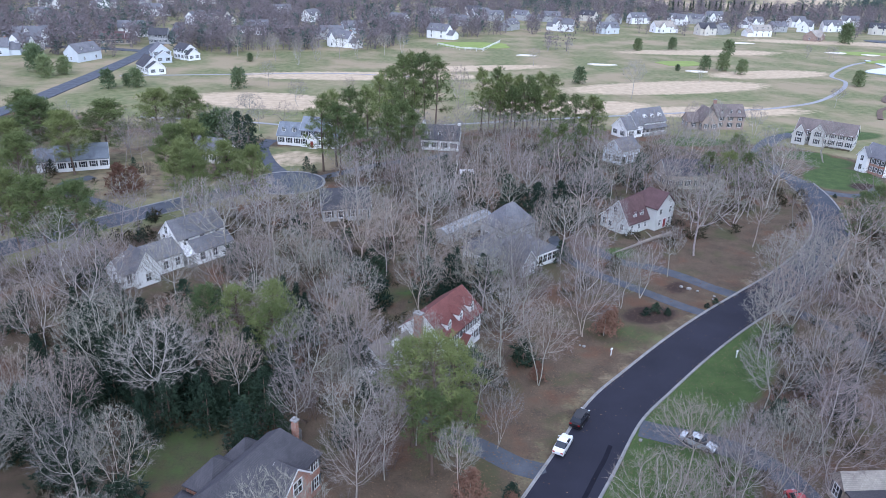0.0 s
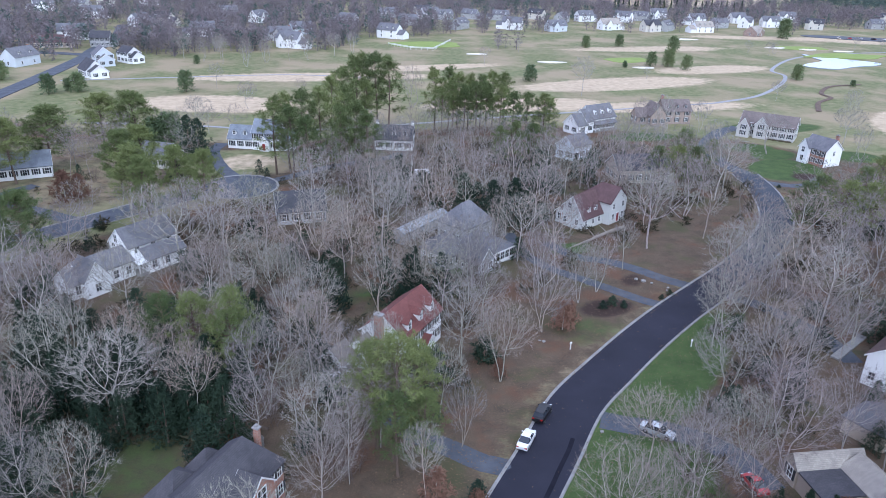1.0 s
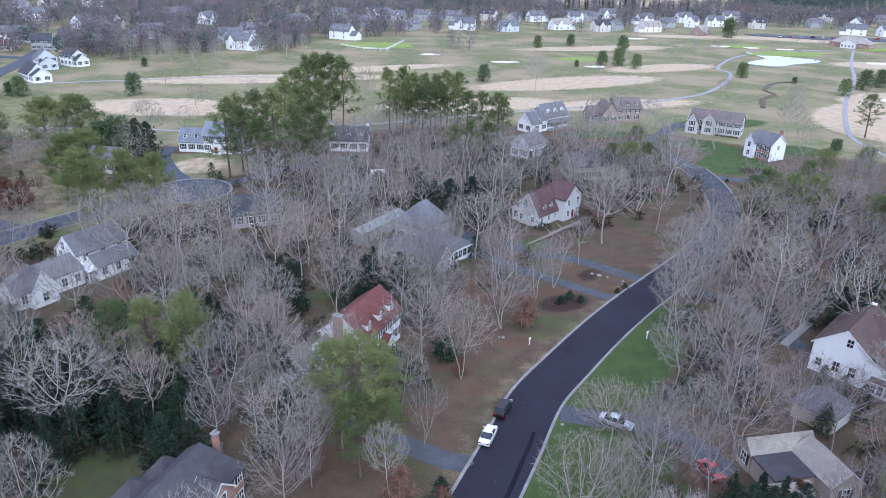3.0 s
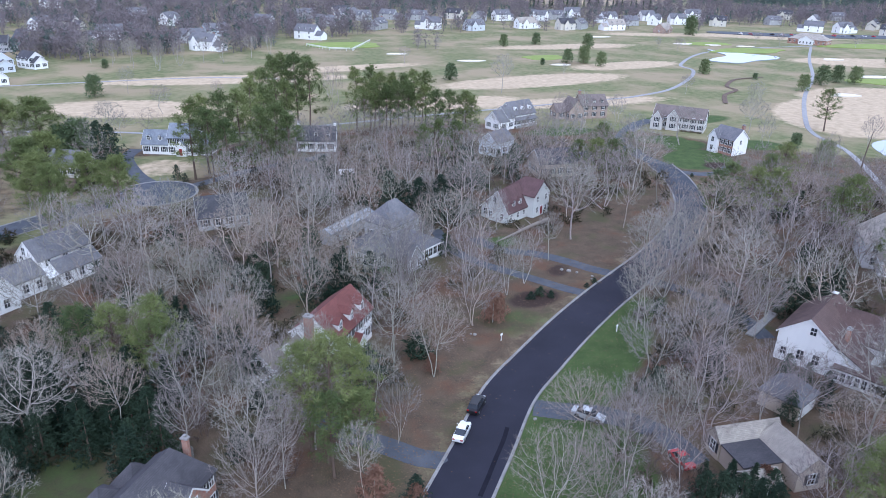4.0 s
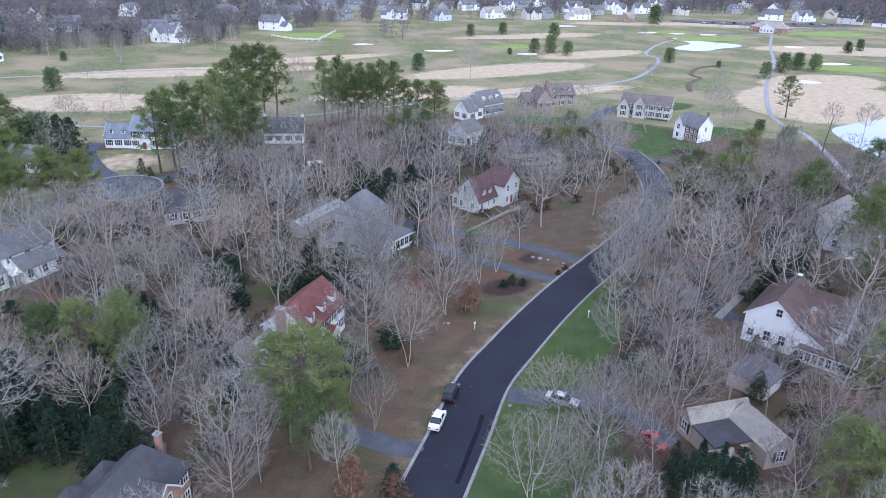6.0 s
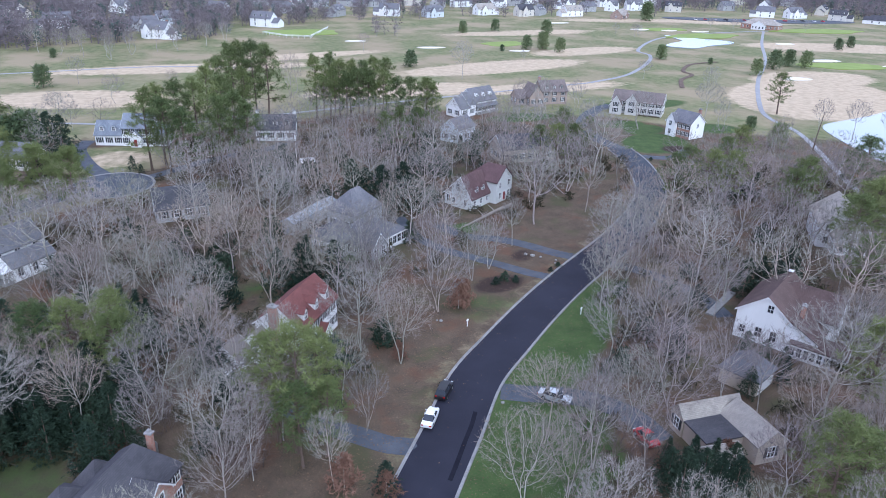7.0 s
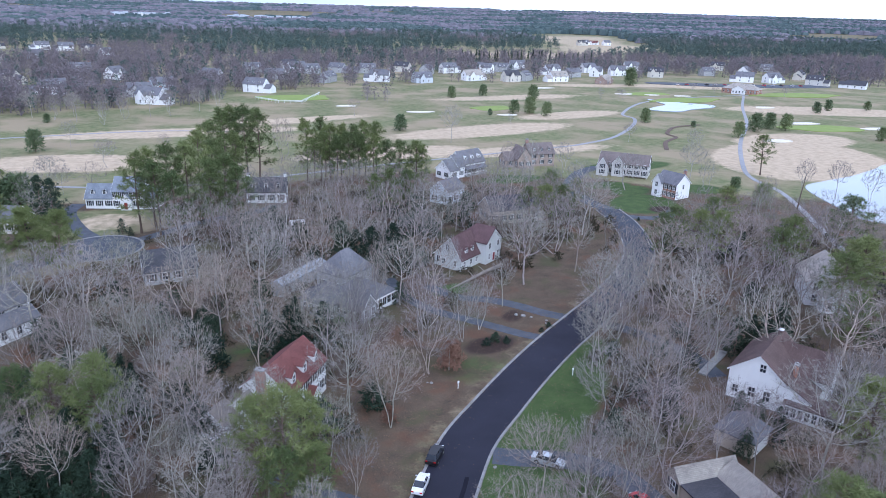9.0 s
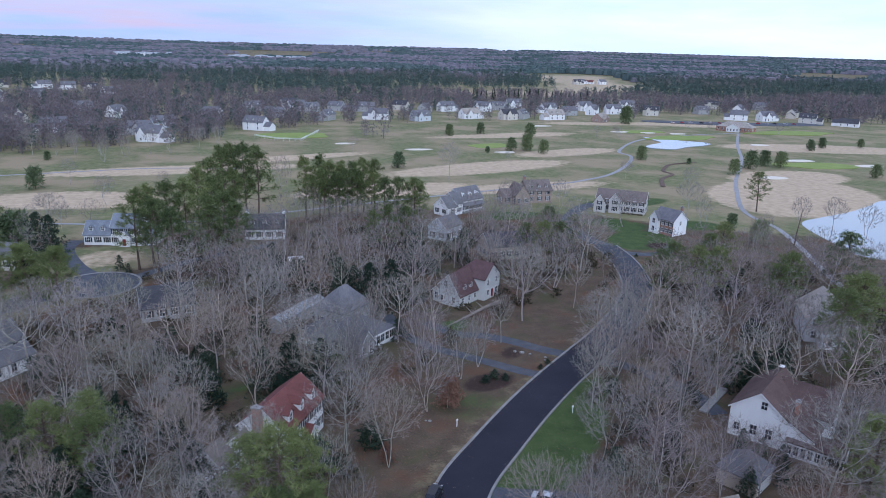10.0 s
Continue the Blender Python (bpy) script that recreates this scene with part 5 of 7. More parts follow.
def merged(name, meshes, places, mat, label, category):
    """Many trees of a wood as one object of stuff: places are (variant, x, y, z, turn, scale)."""
    arrays = [(np.array(v, np.float32), np.array(f, np.int32)) for v, f in meshes]
    VV, FF, off = [], [], 0
    for k, x, y, z, a, s in places:
        v, f = arrays[k % len(arrays)]
        c, sn = math.cos(a) * s, math.sin(a) * s
        VV.append(np.stack([v[:, 0] * c - v[:, 1] * sn + x, v[:, 0] * sn + v[:, 1] * c + y, v[:, 2] * s + z], 1))
        FF.append(f + off)
        off += len(v)
    VV, FF = np.concatenate(VV), np.concatenate(FF)
    me = bpy.data.meshes.new(name)
    me.vertices.add(len(VV))
    me.vertices.foreach_set("co", VV.reshape(-1))
    me.loops.add(len(FF) * 3)
    me.loops.foreach_set("vertex_index", FF.reshape(-1))
    me.polygons.add(len(FF))
    me.polygons.foreach_set("loop_start", np.arange(0, len(FF) * 3, 3, dtype=np.int32))
    me.update(calc_edges=True)
    me.materials.append(mat)
    return tagged(new(name, me), label, category, kind="stuff")


# clearings (x, y, radius) and corridors in which no wood grows
HEARTS = {(28, 128): (24.5, 138.5), (52, 148): (56.0, 155.0)}
HOUSES = [(o.location.x, o.location.y) for o in scene.objects if o.get("category") in ("house", "garage") and o.parent is None]
HOUSES = [HEARTS.get((round(x), round(y)), (x, y)) for x, y in HOUSES]
CLEAR = [(x, y, 10.5) for x, y in HOUSES] + [(-32, 180, 14), (36, 100, 7), (27, 84, 6), (22, 75, 5), (130, 196, 15), (-36, 203, 18), (45, 106, 8), (57, 122, 4), (62, 133, 7),
                                              (2.5, 115, 6), (12, 85, 3), (-23, 68, 9), (-18, 62, 8), (84, 155, 9), (70, 124, 6), (97, 98, 9), (54, 51, 9), (44, 53, 5), (-62, 168, 16), (-75, 152, 10)]
rng = random.Random(7)


# distances to the roads and drives on a one-metre raster
RX, RY = np.meshgrid(np.arange(-115.0, 190.0), np.arange(30.0, 245.0))
GAP_MAIN = dist_line(RX, RY, MAIN[::2])
GAP_ROAD = np.minimum(GAP_MAIN, np.minimum(dist_line(RX, RY, COURT[::2]), dist_line(RX, RY, UPPER[::2]) + 1.0))
GAP_DRIVE = np.min([dist_line(RX, RY, line) - wide / 2 for line, wide in DRIVES.values()], axis=0)


def cell(x, y):
    return min(max(int(y - 30), 0), RX.shape[0] - 1), min(max(int(x + 115), 0), RX.shape[1] - 1)


def open_ground(x, y, r=0.0):
    for cx, cy, cr in CLEAR:
        if (x - cx) ** 2 + (y - cy) ** 2 < (cr + r) ** 2:
            return False
    return GAP_DRIVE[cell(x, y)] > 1.2 and GAP_ROAD[cell(x, y)] > 7.5 + r


SEEN = [(x, y) for x, y in HOUSES if (round(x), round(y)) not in ((62, 61), (77, 189), (65, 212), (9, 221), (-14, 156), (-14, 157), (-13, 156), (24, 138), (127, 118)) and not (70 < x < 76 and 70 < y < 76)]
OPEN_VIEW = [(-46, 120), (-40, 127), (-36, 133), (-32, 178), (-38, 174), (-25, 182), (-45, 171), (-55, 160), (-65, 149), (-75, 138), (104, 161), (109, 177), (128, 196), (-40, 200), (3, 117), (52, 132), (44, 126), (36, 131)]
WOOD_X, WOOD_Y = [-110, -60, 85, 108, 150, 185], [205, 222, 228, 182, 160, 135]


def in_front(x, y):
    """On the open side of a house, where few trees stand."""
    d = math.hypot(x, y)
    ux, uy = x / d, y / d
    for hx, hy in SEEN + OPEN_VIEW:
        dx, dy = hx - x, hy - y
        ahead, off = dx * ux + dy * uy, abs(dx * uy - dy * ux)
        if 0 < ahead < 7 + d * 0.2 and off < 7.5:
            return True
    return False


def fairness(x, y):
    """How readily the wood grows here: 0 on the golf course and verges."""
    if y > np.interp(x, WOOD_X, WOOD_Y) + 6 * math.sin(x / 11) or y < 34:
        return 0
    if x < -24 and y > 140 + 0.5 * (x + 60) and rng.random() < 0.8:
        return 0
    if x > 185 or x < -110:
        return 0
    # grassy verge on the inside of the bend
    d = GAP_MAIN[cell(x, y)]
    if y < 108 and d < 15.5 and x < 62:
        return 0
    # open bank between the drives, west of the street
    if 95 < y < 152 and d < 23 and x < np.interp(y, MAIN[:, 1], MAIN[:, 0]):
        return 0
    return 1


# bare trees placed where they stand: (x, y, crown width)
CROWNS = [(-9.5, 150.0, 11.5), (-1.8, 165.2, 8.4), (4.0, 156.8, 10.0), (-1.7, 144.4, 8.7), (6.3, 134.4, 11.0), (-5.1, 135.6, 8.8), (11.2, 149.8, 8.8), (-32.1, 140.8, 10.0), (-26.3, 134.7, 10.7), (-18.6, 132.6, 9.3), (-33.5, 127.9, 12.7), (-40.7, 138.6, 11.2), (-1.2, 120.1, 11.6), (6.0, 118.8, 9.9), (-22.8, 123.7, 9.9), (-17.2, 114.0, 9.7), (-22.4, 108.3, 9.4), (-11.7, 109.0, 9.3), (-28.8, 107.8, 8.5), (-4.1, 103.8, 8.4), (-7.9, 96.2, 8.0), (-4.0, 95.2, 6.2), (-15.2, 121.6, 8.6), (-9.1, 80.2, 12.3), (-17.7, 77.2, 8.1), (-9.1, 72.9, 5.9), (-0.7, 67.5, 10.2), (-4.7, 76.7, 6.8)]
CROWNS += [(2.8, 66.1, 6.1), (-26.6, 87.7, 6.5), (11.9, 62.8, 5.9), (14.5, 79.0, 6.5), (16.9, 72.4, 4.7), (18.8, 91.9, 10.6), (24.1, 87.2, 9.5), (35.1, 114.4, 9.8), (33.4, 101.9, 8.9), (42.3, 112.6, 7.8), (23.3, 119.1, 12.0), (31.2, 141.5, 6.0), (41.0, 149.8, 11.7), (46.8, 116.8, 7.0), (63.9, 138.0, 15.7), (79.2, 156.6, 12.2), (79.0, 143.7, 8.1), (70.4, 111.0, 12.1), (60.8, 96.4, 8.3), (82.3, 112.6, 12.1), (93.7, 130.4, 11.9), (84.0, 127.0, 7.6), (84.1, 104.0, 11.7), (100.6, 117.5, 13.9), (94.9, 118.8, 10.0), (70.8, 98.5, 9.2), (77.9, 97.0, 9.4), (84.5, 95.7, 9.6)]
CROWNS += [(55.2, 81.2, 9.9), (63.2, 81.2, 10.2), (79.7, 91.1, 7.2), (99.6, 105.1, 9.5), (118.0, 136.3, 13.2), (139.2, 138.8, 11.1), (139.9, 132.3, 12.4), (115.7, 112.2, 9.9), (100.1, 84.1, 14.0), (78.6, 63.1, 15.4), (57.3, 66.2, 10.9), (50.4, 65.6, 7.9), (43.0, 60.1, 7.7), (38.8, 65.6, 8.6), (32.8, 55.8, 9.0), (37.2, 54.5, 7.1), (66.0, 68.5, 8.5), (70.2, 66.0, 8.5), (70.5, 56.5, 9.0), (60.0, 47.9, 8.1), (48.3, 57.4, 6.7), (22.4, 163.5, 9.7), (30.9, 165.0, 11.2), (40.5, 179.6, 10.7), (49.5, 178.4, 10.7), (29.4, 187.7, 11.0), (59.2, 179.3, 9.3)]
CROWNS += [(69.6, 181.8, 9.6), (93.4, 170.6, 12.7), (107.9, 205.9, 9.4), (-47.5, 100.6, 14.1), (-50.1, 89.9, 10.5), (-40.6, 95.1, 8.1), (-39.5, 131.4, 11.3), (-27.5, 76.1, 12.9), (-36.7, 70.8, 8.7), (-30.7, 90.3, 8.0), (-58.0, 102.9, 9.6), (-37.7, 65.1, 8.7), (-30.3, 58.9, 8.0), (-26.1, 60.9, 8.0), (-45.5, 75.4, 7.7)]
CROWNS += [(73.4, 120.4, 8.8), (71.7, 108.1, 9.3), (78.4, 115.8, 9.9), (80.9, 127.6, 7.5), (88.5, 137, 8), (2, 212, 10), (12, 209, 9), (-23, 149, 8), (14, 131, 9), (37, 119.5, 8.8), (22.5, 124.5, 6.5), (67, 149, 12.0), (48.5, 145.4, 4.2), (38.3, 162, 8.3), (55, 127, 5.5)]
CROWNS += [(84.7, 200.0, 12.4), (79.9, 208.3, 8.2), (94.5, 196.7, 8.9), (98.1, 176.5, 14.0), (131.1, 216.4, 9.5), (164.7, 229.3, 10.2), (159.2, 210.4, 6.4), (71.8, 195.9, 8.5), (71.1, 175.5, 9.3), (85.5, 163.2, 9.1), (104, 240, 9), (97, 244, 8), (120, 246, 7)]


def crown_height(w):
    return min(18.0, max(8.0, 7.5 + 0.62 * w))


taken = [(x, y, w) for x, y, w in CROWNS]
near_count, tries = len(taken), 0
while tries < 16000 and len(taken) < 900:
    tries += 1
    x, y = rng.uniform(-108, 184), 36 + 200 * rng.random() ** 0.9
    if fairness(x, y) < 0.5 or not open_ground(x, y):
        continue
    if x < -8 and y < 102 and rng.random() < 0.8:
        continue
    if in_front(x, y) and rng.random() < 0.9:
        continue
    w = rng.uniform(7.0, 12.0)
    if any((x - a) ** 2 + (y - b) ** 2 < (0.365 * (w + c)) ** 2 for a, b, c in taken):
        continue
    taken.append((x, y, w))
spots = taken[:near_count] + sorted(taken[near_count:], key=lambda q: (q[0] - 25) ** 2 + (q[1] - 85) ** 2)

# crown shapes: (radius, clear stem, goals, lift, stems)
SHAPES = ((5.4, 0.42, 860, 0.10, 1), (5.2, 0.32, 820, 0.22, 2), (6.0, 0.40, 940, 0.04, 1), (5.0, 0.26, 800, 0.30, 3), (5.6, 0.46, 860, 0.12, 1), (4.8, 0.36, 740, 0.20, 1), (5.8, 0.34, 900, 0.15, 2))
BARE = [bare_tree_mesh(11 + i, 14.0, r_, b_, g_, l_, stems=s_) for i, (r_, b_, g_, l_, s_) in enumerate(SHAPES)]
first = [tree_thing("bare_tree", b, M_BARK, M_TWIG, "leafless grey deciduous tree with fine twigs in leaf litter", group="bare woodland trees") for b in BARE]
FULL = [bare_tree_mesh(60 + i, 14.0, SHAPES[i][0], SHAPES[i][1], 520, SHAPES[i][3], step=0.62, twigs=6, twig_w=0.024, tip=0.020, stems=SHAPES[i][4]) for i in range(4)]
full_first = [tree_thing("bare_tree", b, M_BARK, M_TWIG, "leafless grey deciduous tree with a dense fuzz of twigs", group="bare woodland trees") for b in FULL]
first += full_first
for i, (x, y, w) in enumerate(spots[:250]):
    k = (i * 5 + i // 7) % len(BARE) if math.hypot(x, y) < 125 else len(BARE) + i % 4
    s, up = w / (2 * SHAPES[k % len(BARE)][0]) * 1.15, crown_height(w) / 14.0 * rng.uniform(0.94, 1.08)
    m = pose(x, y, 0, rng.uniform(-3, 3), rng.uniform(-3, 3), rng.uniform(0, 360)) @ Matrix.Diagonal((s, s, up, 1))
    if first[k].name not in PLANTED:
        PLANTED.add(first[k].name)
        first[k].matrix_basis = m
    else:
        tree_copy(first[k], m)
LIGHT = [bare_tree_mesh(40 + i, 14.0, r_, b_, 300, l_, step=0.8, twigs=5, twig_w=0.026, tip=0.020, stems=s_) for i, (r_, b_, g_, l_, s_) in enumerate(SHAPES[:5])]
LIGHT = [(tv + cv, tf + [tuple(i + len(tv) for i in q) for q in cf]) for (tv, tf), (cv, cf) in LIGHT]
rest = [(rng.randrange(5), x, y, 0, rng.uniform(0, 6.28), crown_height(w) / 14.0) for x, y, w in spots[250:]]
merged("woodland", LIGHT, rest, M_WOODS, "leafless woodland of grey trees between the houses", "woods")

PINES = [pine_mesh(70, 22, 0.70, 4.8, 360, 13, 0.95), pine_mesh(71, 22, 0.80, 4.6, 380, 13, 0.95), pine_mesh(72, 22, 0.62, 5.2, 360, 13, 1.0), pine_mesh(73, 22, 0.72, 5.2, 560, 14, 0.70), pine_mesh(74, 22, 0.70, 6.4, 1050, 12, 0.92)]
pine_first = [tree_thing("pine_tree", b, M_PBARK, M_PINE, "tall green pine with a bare reddish trunk", group="tall pines") for b in PINES]
CEDAR = [cone_mesh(80, 10, 2.7), cone_mesh(81, 10, 2.3, 330), cone_mesh(82, 10, 3.2, 420, power=0.55)]
cedar_first = [tree_thing("evergreen_tree", b, M_PBARK, M_CEDAR, "dense dark evergreen tree with branches to the ground", group="dark evergreens") for b in CEDAR]
OAK = cone_mesh(90, 5, 2.4, 200, 9, 0.5, 0.15, 0.5)


def plant(firsts, k, x, y, scale, wide=1.0):
    src = firsts[k % len(firsts)]
    z = float(terrain(np.array(float(x)), np.array(float(y))))
    m = pose(x, y, z, 0, 0, rng.uniform(0, 360)) @ Matrix.Diagonal((scale * wide, scale * wide, scale, 1))
    if src.name in PLANTED:
        return tree_copy(src, m)
    PLANTED.add(src.name)
    src.matrix_basis = m
    return src


PINE_A = [(-24, 191, 22), (-21, 196, 22), (-17, 199, 22), (-13, 203, 22), (-10, 212, 24), (-8, 226, 24), (-4, 240, 26), (-1, 247, 26), (3, 244, 26), (7, 238, 26), (-6, 190, 20), (-2, 193, 20), (1, 191, 18), (-14, 184, 18), (-19, 188, 20), (23, 243, 22), (28, 246, 22), (31, 243, 20), (35, 245, 20), (39, 243, 20), (44, 249, 20), (48, 248, 20), (47, 222, 18), (51, 221, 18), (57, 221, 18)]
PINE_A += [(59, 223, 16), (25, 238, 16), (29, 240, 18), (33, 239, 17), (37, 240, 18), (41, 242, 17), (46, 244, 16), (-7, 220, 19), (0, 232, 20), (44, 198, 14), (49, 200, 13), (39, 196, 13)]
PINE_B = [(95, 200, 12), (100, 192, 11), (107, 147.5, 14), (111, 144.5, 14), (101.5, 145.5, 13), (115, 142, 14), (129, 133, 15), (125, 130, 13), (149, 135.5, 18), (130.6, 162, 15), (125, 157, 13), (8, 70, 18), (8.6, 67.2, 12.5), (11.5, 68.6, 11), (6, 72.5, 16), (10.5, 73.5, 15), (-24.4, 90.3, 14), (-20.6, 88.9, 14)]
PINE_B += [(-15.7, 89.4, 15), (-14.4, 87.2, 13), (63.3, 45, 16), (66, 44.3, 14), (83, 62, 15), (118.4, 104.5, 16), (125, 108, 18), (110, 92, 13), (129, 112, 16), (85, 178, 13), (90, 176, 13), (81, 180, 12)]
# broad pines by the court: (x, y, crown width)
PINE_C = [(-104.2, 192.6, 17), (-89.5, 181.5, 13.5), (-86.6, 195, 16), (-77.6, 211.2, 15), (-69.1, 216.5, 16.5), (-54.6, 176.9, 12), (-49.9, 155.5, 12.5), (-45.4, 149.4, 9.3), (-40.5, 157.7, 10.4), (-34.3, 153.8, 10), (-90, 157.2, 12.3), (-67.9, 126.2, 12.5), (-60.3, 123.7, 12), (-76.2, 130.4, 10.5), (-100.1, 171.5, 11), (-59, 170.8, 12), (-112, 205, 14), (-118, 180, 13), (-84, 138, 11), (-86, 120, 13)]
for i, (x, y, hgt) in enumerate(PINE_A + PINE_B):
    broad = y < 100 or x > 80
    plant(pine_first, 3 if broad else i % 3, x, y, hgt / 22.0, 1.6 if x > 80 else 1.3 if hgt < 19 else 1.15)
for x, y, w in PINE_C:
    plant(pine_first, 4, x, y, 0.70 + 0.006 * w, w / 10.0)
DARKS = [(53.9, 56.4, 6), (56.2, 55.5, 6), (58.4, 54.8, 5.5), (51.5, 58, 5), (75.5, 77.5, 5), (71, 69.5, 5), (-25.6, 79.5, 10), (-27.2, 83, 11), (-19, 78.4, 9), (-35, 79.5, 9), (-33, 82, 10), (-38, 74, 9), (-31, 86, 10), (-22, 81, 10), (-36, 66, 8), (-40, 69, 9), (-42, 80, 9), (-38, 86, 9), (-16, 93, 8), (59, 186, 8), (-63, 222, 10), (-26.3, 99.6, 8), (-16.8, 103.5, 9), (-22, 76.5, 8.5), (-18.4, 76.4, 8)]
DARKS += [(-25.3, 80.3, 9), (-26, 75, 8), (-21.2, 81.6, 9), (-16.5, 78.6, 8), (-29, 85, 9), (-32, 78, 8), (-34, 70, 9), (-14, 83, 7), (-19, 86, 8), (-28, 67, 7), (-31, 62, 8), (13.5, 78, 5), (-25, 92, 9), (65.8, 80, 7), (92.3, 97, 8), (97, 94, 7), (51, 53.6, 7), (54.5, 52, 7), (12, 113, 11), (17, 115, 9), (74, 73, 5), (78, 71, 5), (-30, 80, 8), (-28, 72, 8)]
for i, (x, y, hgt) in enumerate(DARKS):
    plant(cedar_first, i, x, y, hgt / 10.0, 1.15)
for i, (x, y, hgt) in enumerate(((-28.5, 86.5, 9), (-23.5, 87, 8), (-31.5, 92, 9), (-19, 91, 7), (-27, 95, 8), (-33, 84, 8), (17.5, 60.5, 5))):
    plant(cedar_first, i + 2, x, y, hgt / 10.0, 1.3)
for x, y, q in ((-52, 208, 1.25), (-48.5, 206, 1.2), (31, 150, 1.15), (36, 150, 1.2), (25, 157, 1.1), (28, 155, 0.95), (11, 112, 1.0), (7, 113, 0.9), (50, 55, 0.6), (53.5, 53.5, 0.65), (57, 52, 0.6), (-28.8, 191.3, 0.42), (-26.3, 188.5, 0.26), (-96, 182, 0.4), (-76.1, 187.7, 0.35), (-57.5, 149.3, 0.22), (-55.9, 148.6, 0.22), (78, 80, 0.4), (79.5, 77.5, 0.38), (81.5, 75.5, 0.35), (90, 98, 0.75), (95, 97, 0.8), (100, 99, 0.8)):
    plant(cedar_first, 2, x, y, q, 1.35)
# low evergreen understorey and brush on the woodland floor
SHRUB = [cone_mesh(84, 3.2, 1.7, 80, 9, 0.55, 0.03, 0.5), cone_mesh(85, 3.2, 2.0, 90, 9, 0.55, 0.03, 0.45)]
shrub_first = [tree_thing("evergreen_shrub", b, M_PBARK, M_CEDAR, "low dark evergreen shrub on the woodland floor", category="shrub", group="understorey shrubs") for b in SHRUB]
for _ in range(80):
    x, y = rng.uniform(-50, -12), rng.uniform(62, 104)
    if open_ground(x, y, -2):
        plant(cedar_first, rng.randrange(3), x, y, rng.uniform(0.55, 0.95), 1.25)
left = 110
while left:
    x, y = rng.uniform(-70, 150), rng.uniform(45, 210)
    bank = y > 95 and GAP_MAIN[cell(x, y)] < 26 and x < np.interp(y, MAIN[:, 1], MAIN[:, 0])
    if not bank and fairness(x, y) > 0.5 and open_ground(x, y, -0.5):
        left -= 1
        plant(shrub_first, left, x, y, rng.uniform(0.7, 1.7), rng.uniform(0.9, 1.5))
for x, y, q in ((58.4, 113.6, 0.30), (60.6, 115.4, 0.34), (48.3, 111.5, 0.55), (46.2, 110.2, 0.45), (50.2, 110.6, 0.4), (116.5, 181, 0.3)):
    plant(shrub_first, int(x), x, y, q, 1.25)
BRUSH = [cone_mesh(86 + i, 1.5, 1.3, 16, 5, 0.7, 0.0, 0.4)[1] for i in range(3)]
brush_at = []
while len(brush_at) < 1300:
    x, y = rng.uniform(-105, 180), rng.uniform(38, 226)
    if fairness(x, y) > 0.5 and open_ground(x, y, -3):
        brush_at.append((rng.randrange(3), x, y, 0, rng.uniform(0, 6.28), rng.uniform(0.6, 1.6)))
merged("undergrowth", BRUSH, brush_at, M_BRUSH, "dark brambles and brush on the woodland floor", "undergrowth")

# leafless thickets and saplings that fill the wood
def thicket_mesh(seed, height, stems, twigs):
    r = random.Random(seed)
    v, f = [], []
    for _ in range(stems):
        foot = Vector((r.gauss(0, 0.5), r.gauss(0, 0.5), -0.1))
        pts = limb_path(r, foot, Vector((r.gauss(0, 0.35), r.gauss(0, 0.35), 1)), height * r.uniform(0.6, 1.0), 3, 0.12, 0.03)
        tube(v, f, pts, [0.05, 0.035, 0.025, 0.01], 3)
        for q in range(twigs):
            s_ = 0.3 + 0.7 * (q + r.random()) / twigs
            k = min(int(s_ * 3), 2)
            p = pts[k].lerp(pts[k + 1], s_ * 3 - k)
            d = aside(r, pts[k + 1] - pts[k], radians(r.uniform(25, 65)))
            e = p + d * height * r.uniform(0.14, 0.34)
            a = d.orthogonal().normalized() * 0.028
            i = len(v)
            v.extend((tuple(p - a), tuple(p + a), tuple(e)))
            f.append((i, i + 1, i + 2))
    return v, f


THICKET = [thicket_mesh(190 + i, 5.0, 7, 26) for i in range(4)]
thick_at = []
while len(thick_at) < 520:
    x, y = rng.uniform(-80, 180), rng.uniform(42, 200)
    if fairness(x, y) > 0.5 and open_ground(x, y, -2.5) and not (in_front(x, y) and rng.random() < 0.8):
        thick_at.append((rng.randrange(4), x, y, 0, rng.uniform(0, 6.28), rng.uniform(0.6, 1.35)))
merged("thicket", THICKET, thick_at, M_THICKET, "leafless saplings and thickets filling the woodland floor", "undergrowth")

# dry-leaved oaks and shrubs
oak_first = [tree_thing("oak_sapling", OAK, M_BARK, M_RUST, "young oak holding rust-brown dead leaves", group="rusty oaks")]
for x, y, hgt in ((37, 102.5, 5.5), (24, 88.5, 3.2), (38.5, 104.5, 4.5), (13, 62.5, 5), (17.5, 60, 4), (59, 57, 4), (-70.8, 166.3, 8), (-68.5, 169, 6.5)):
    plant(oak_first, 0, x, y, hgt / 5.0)

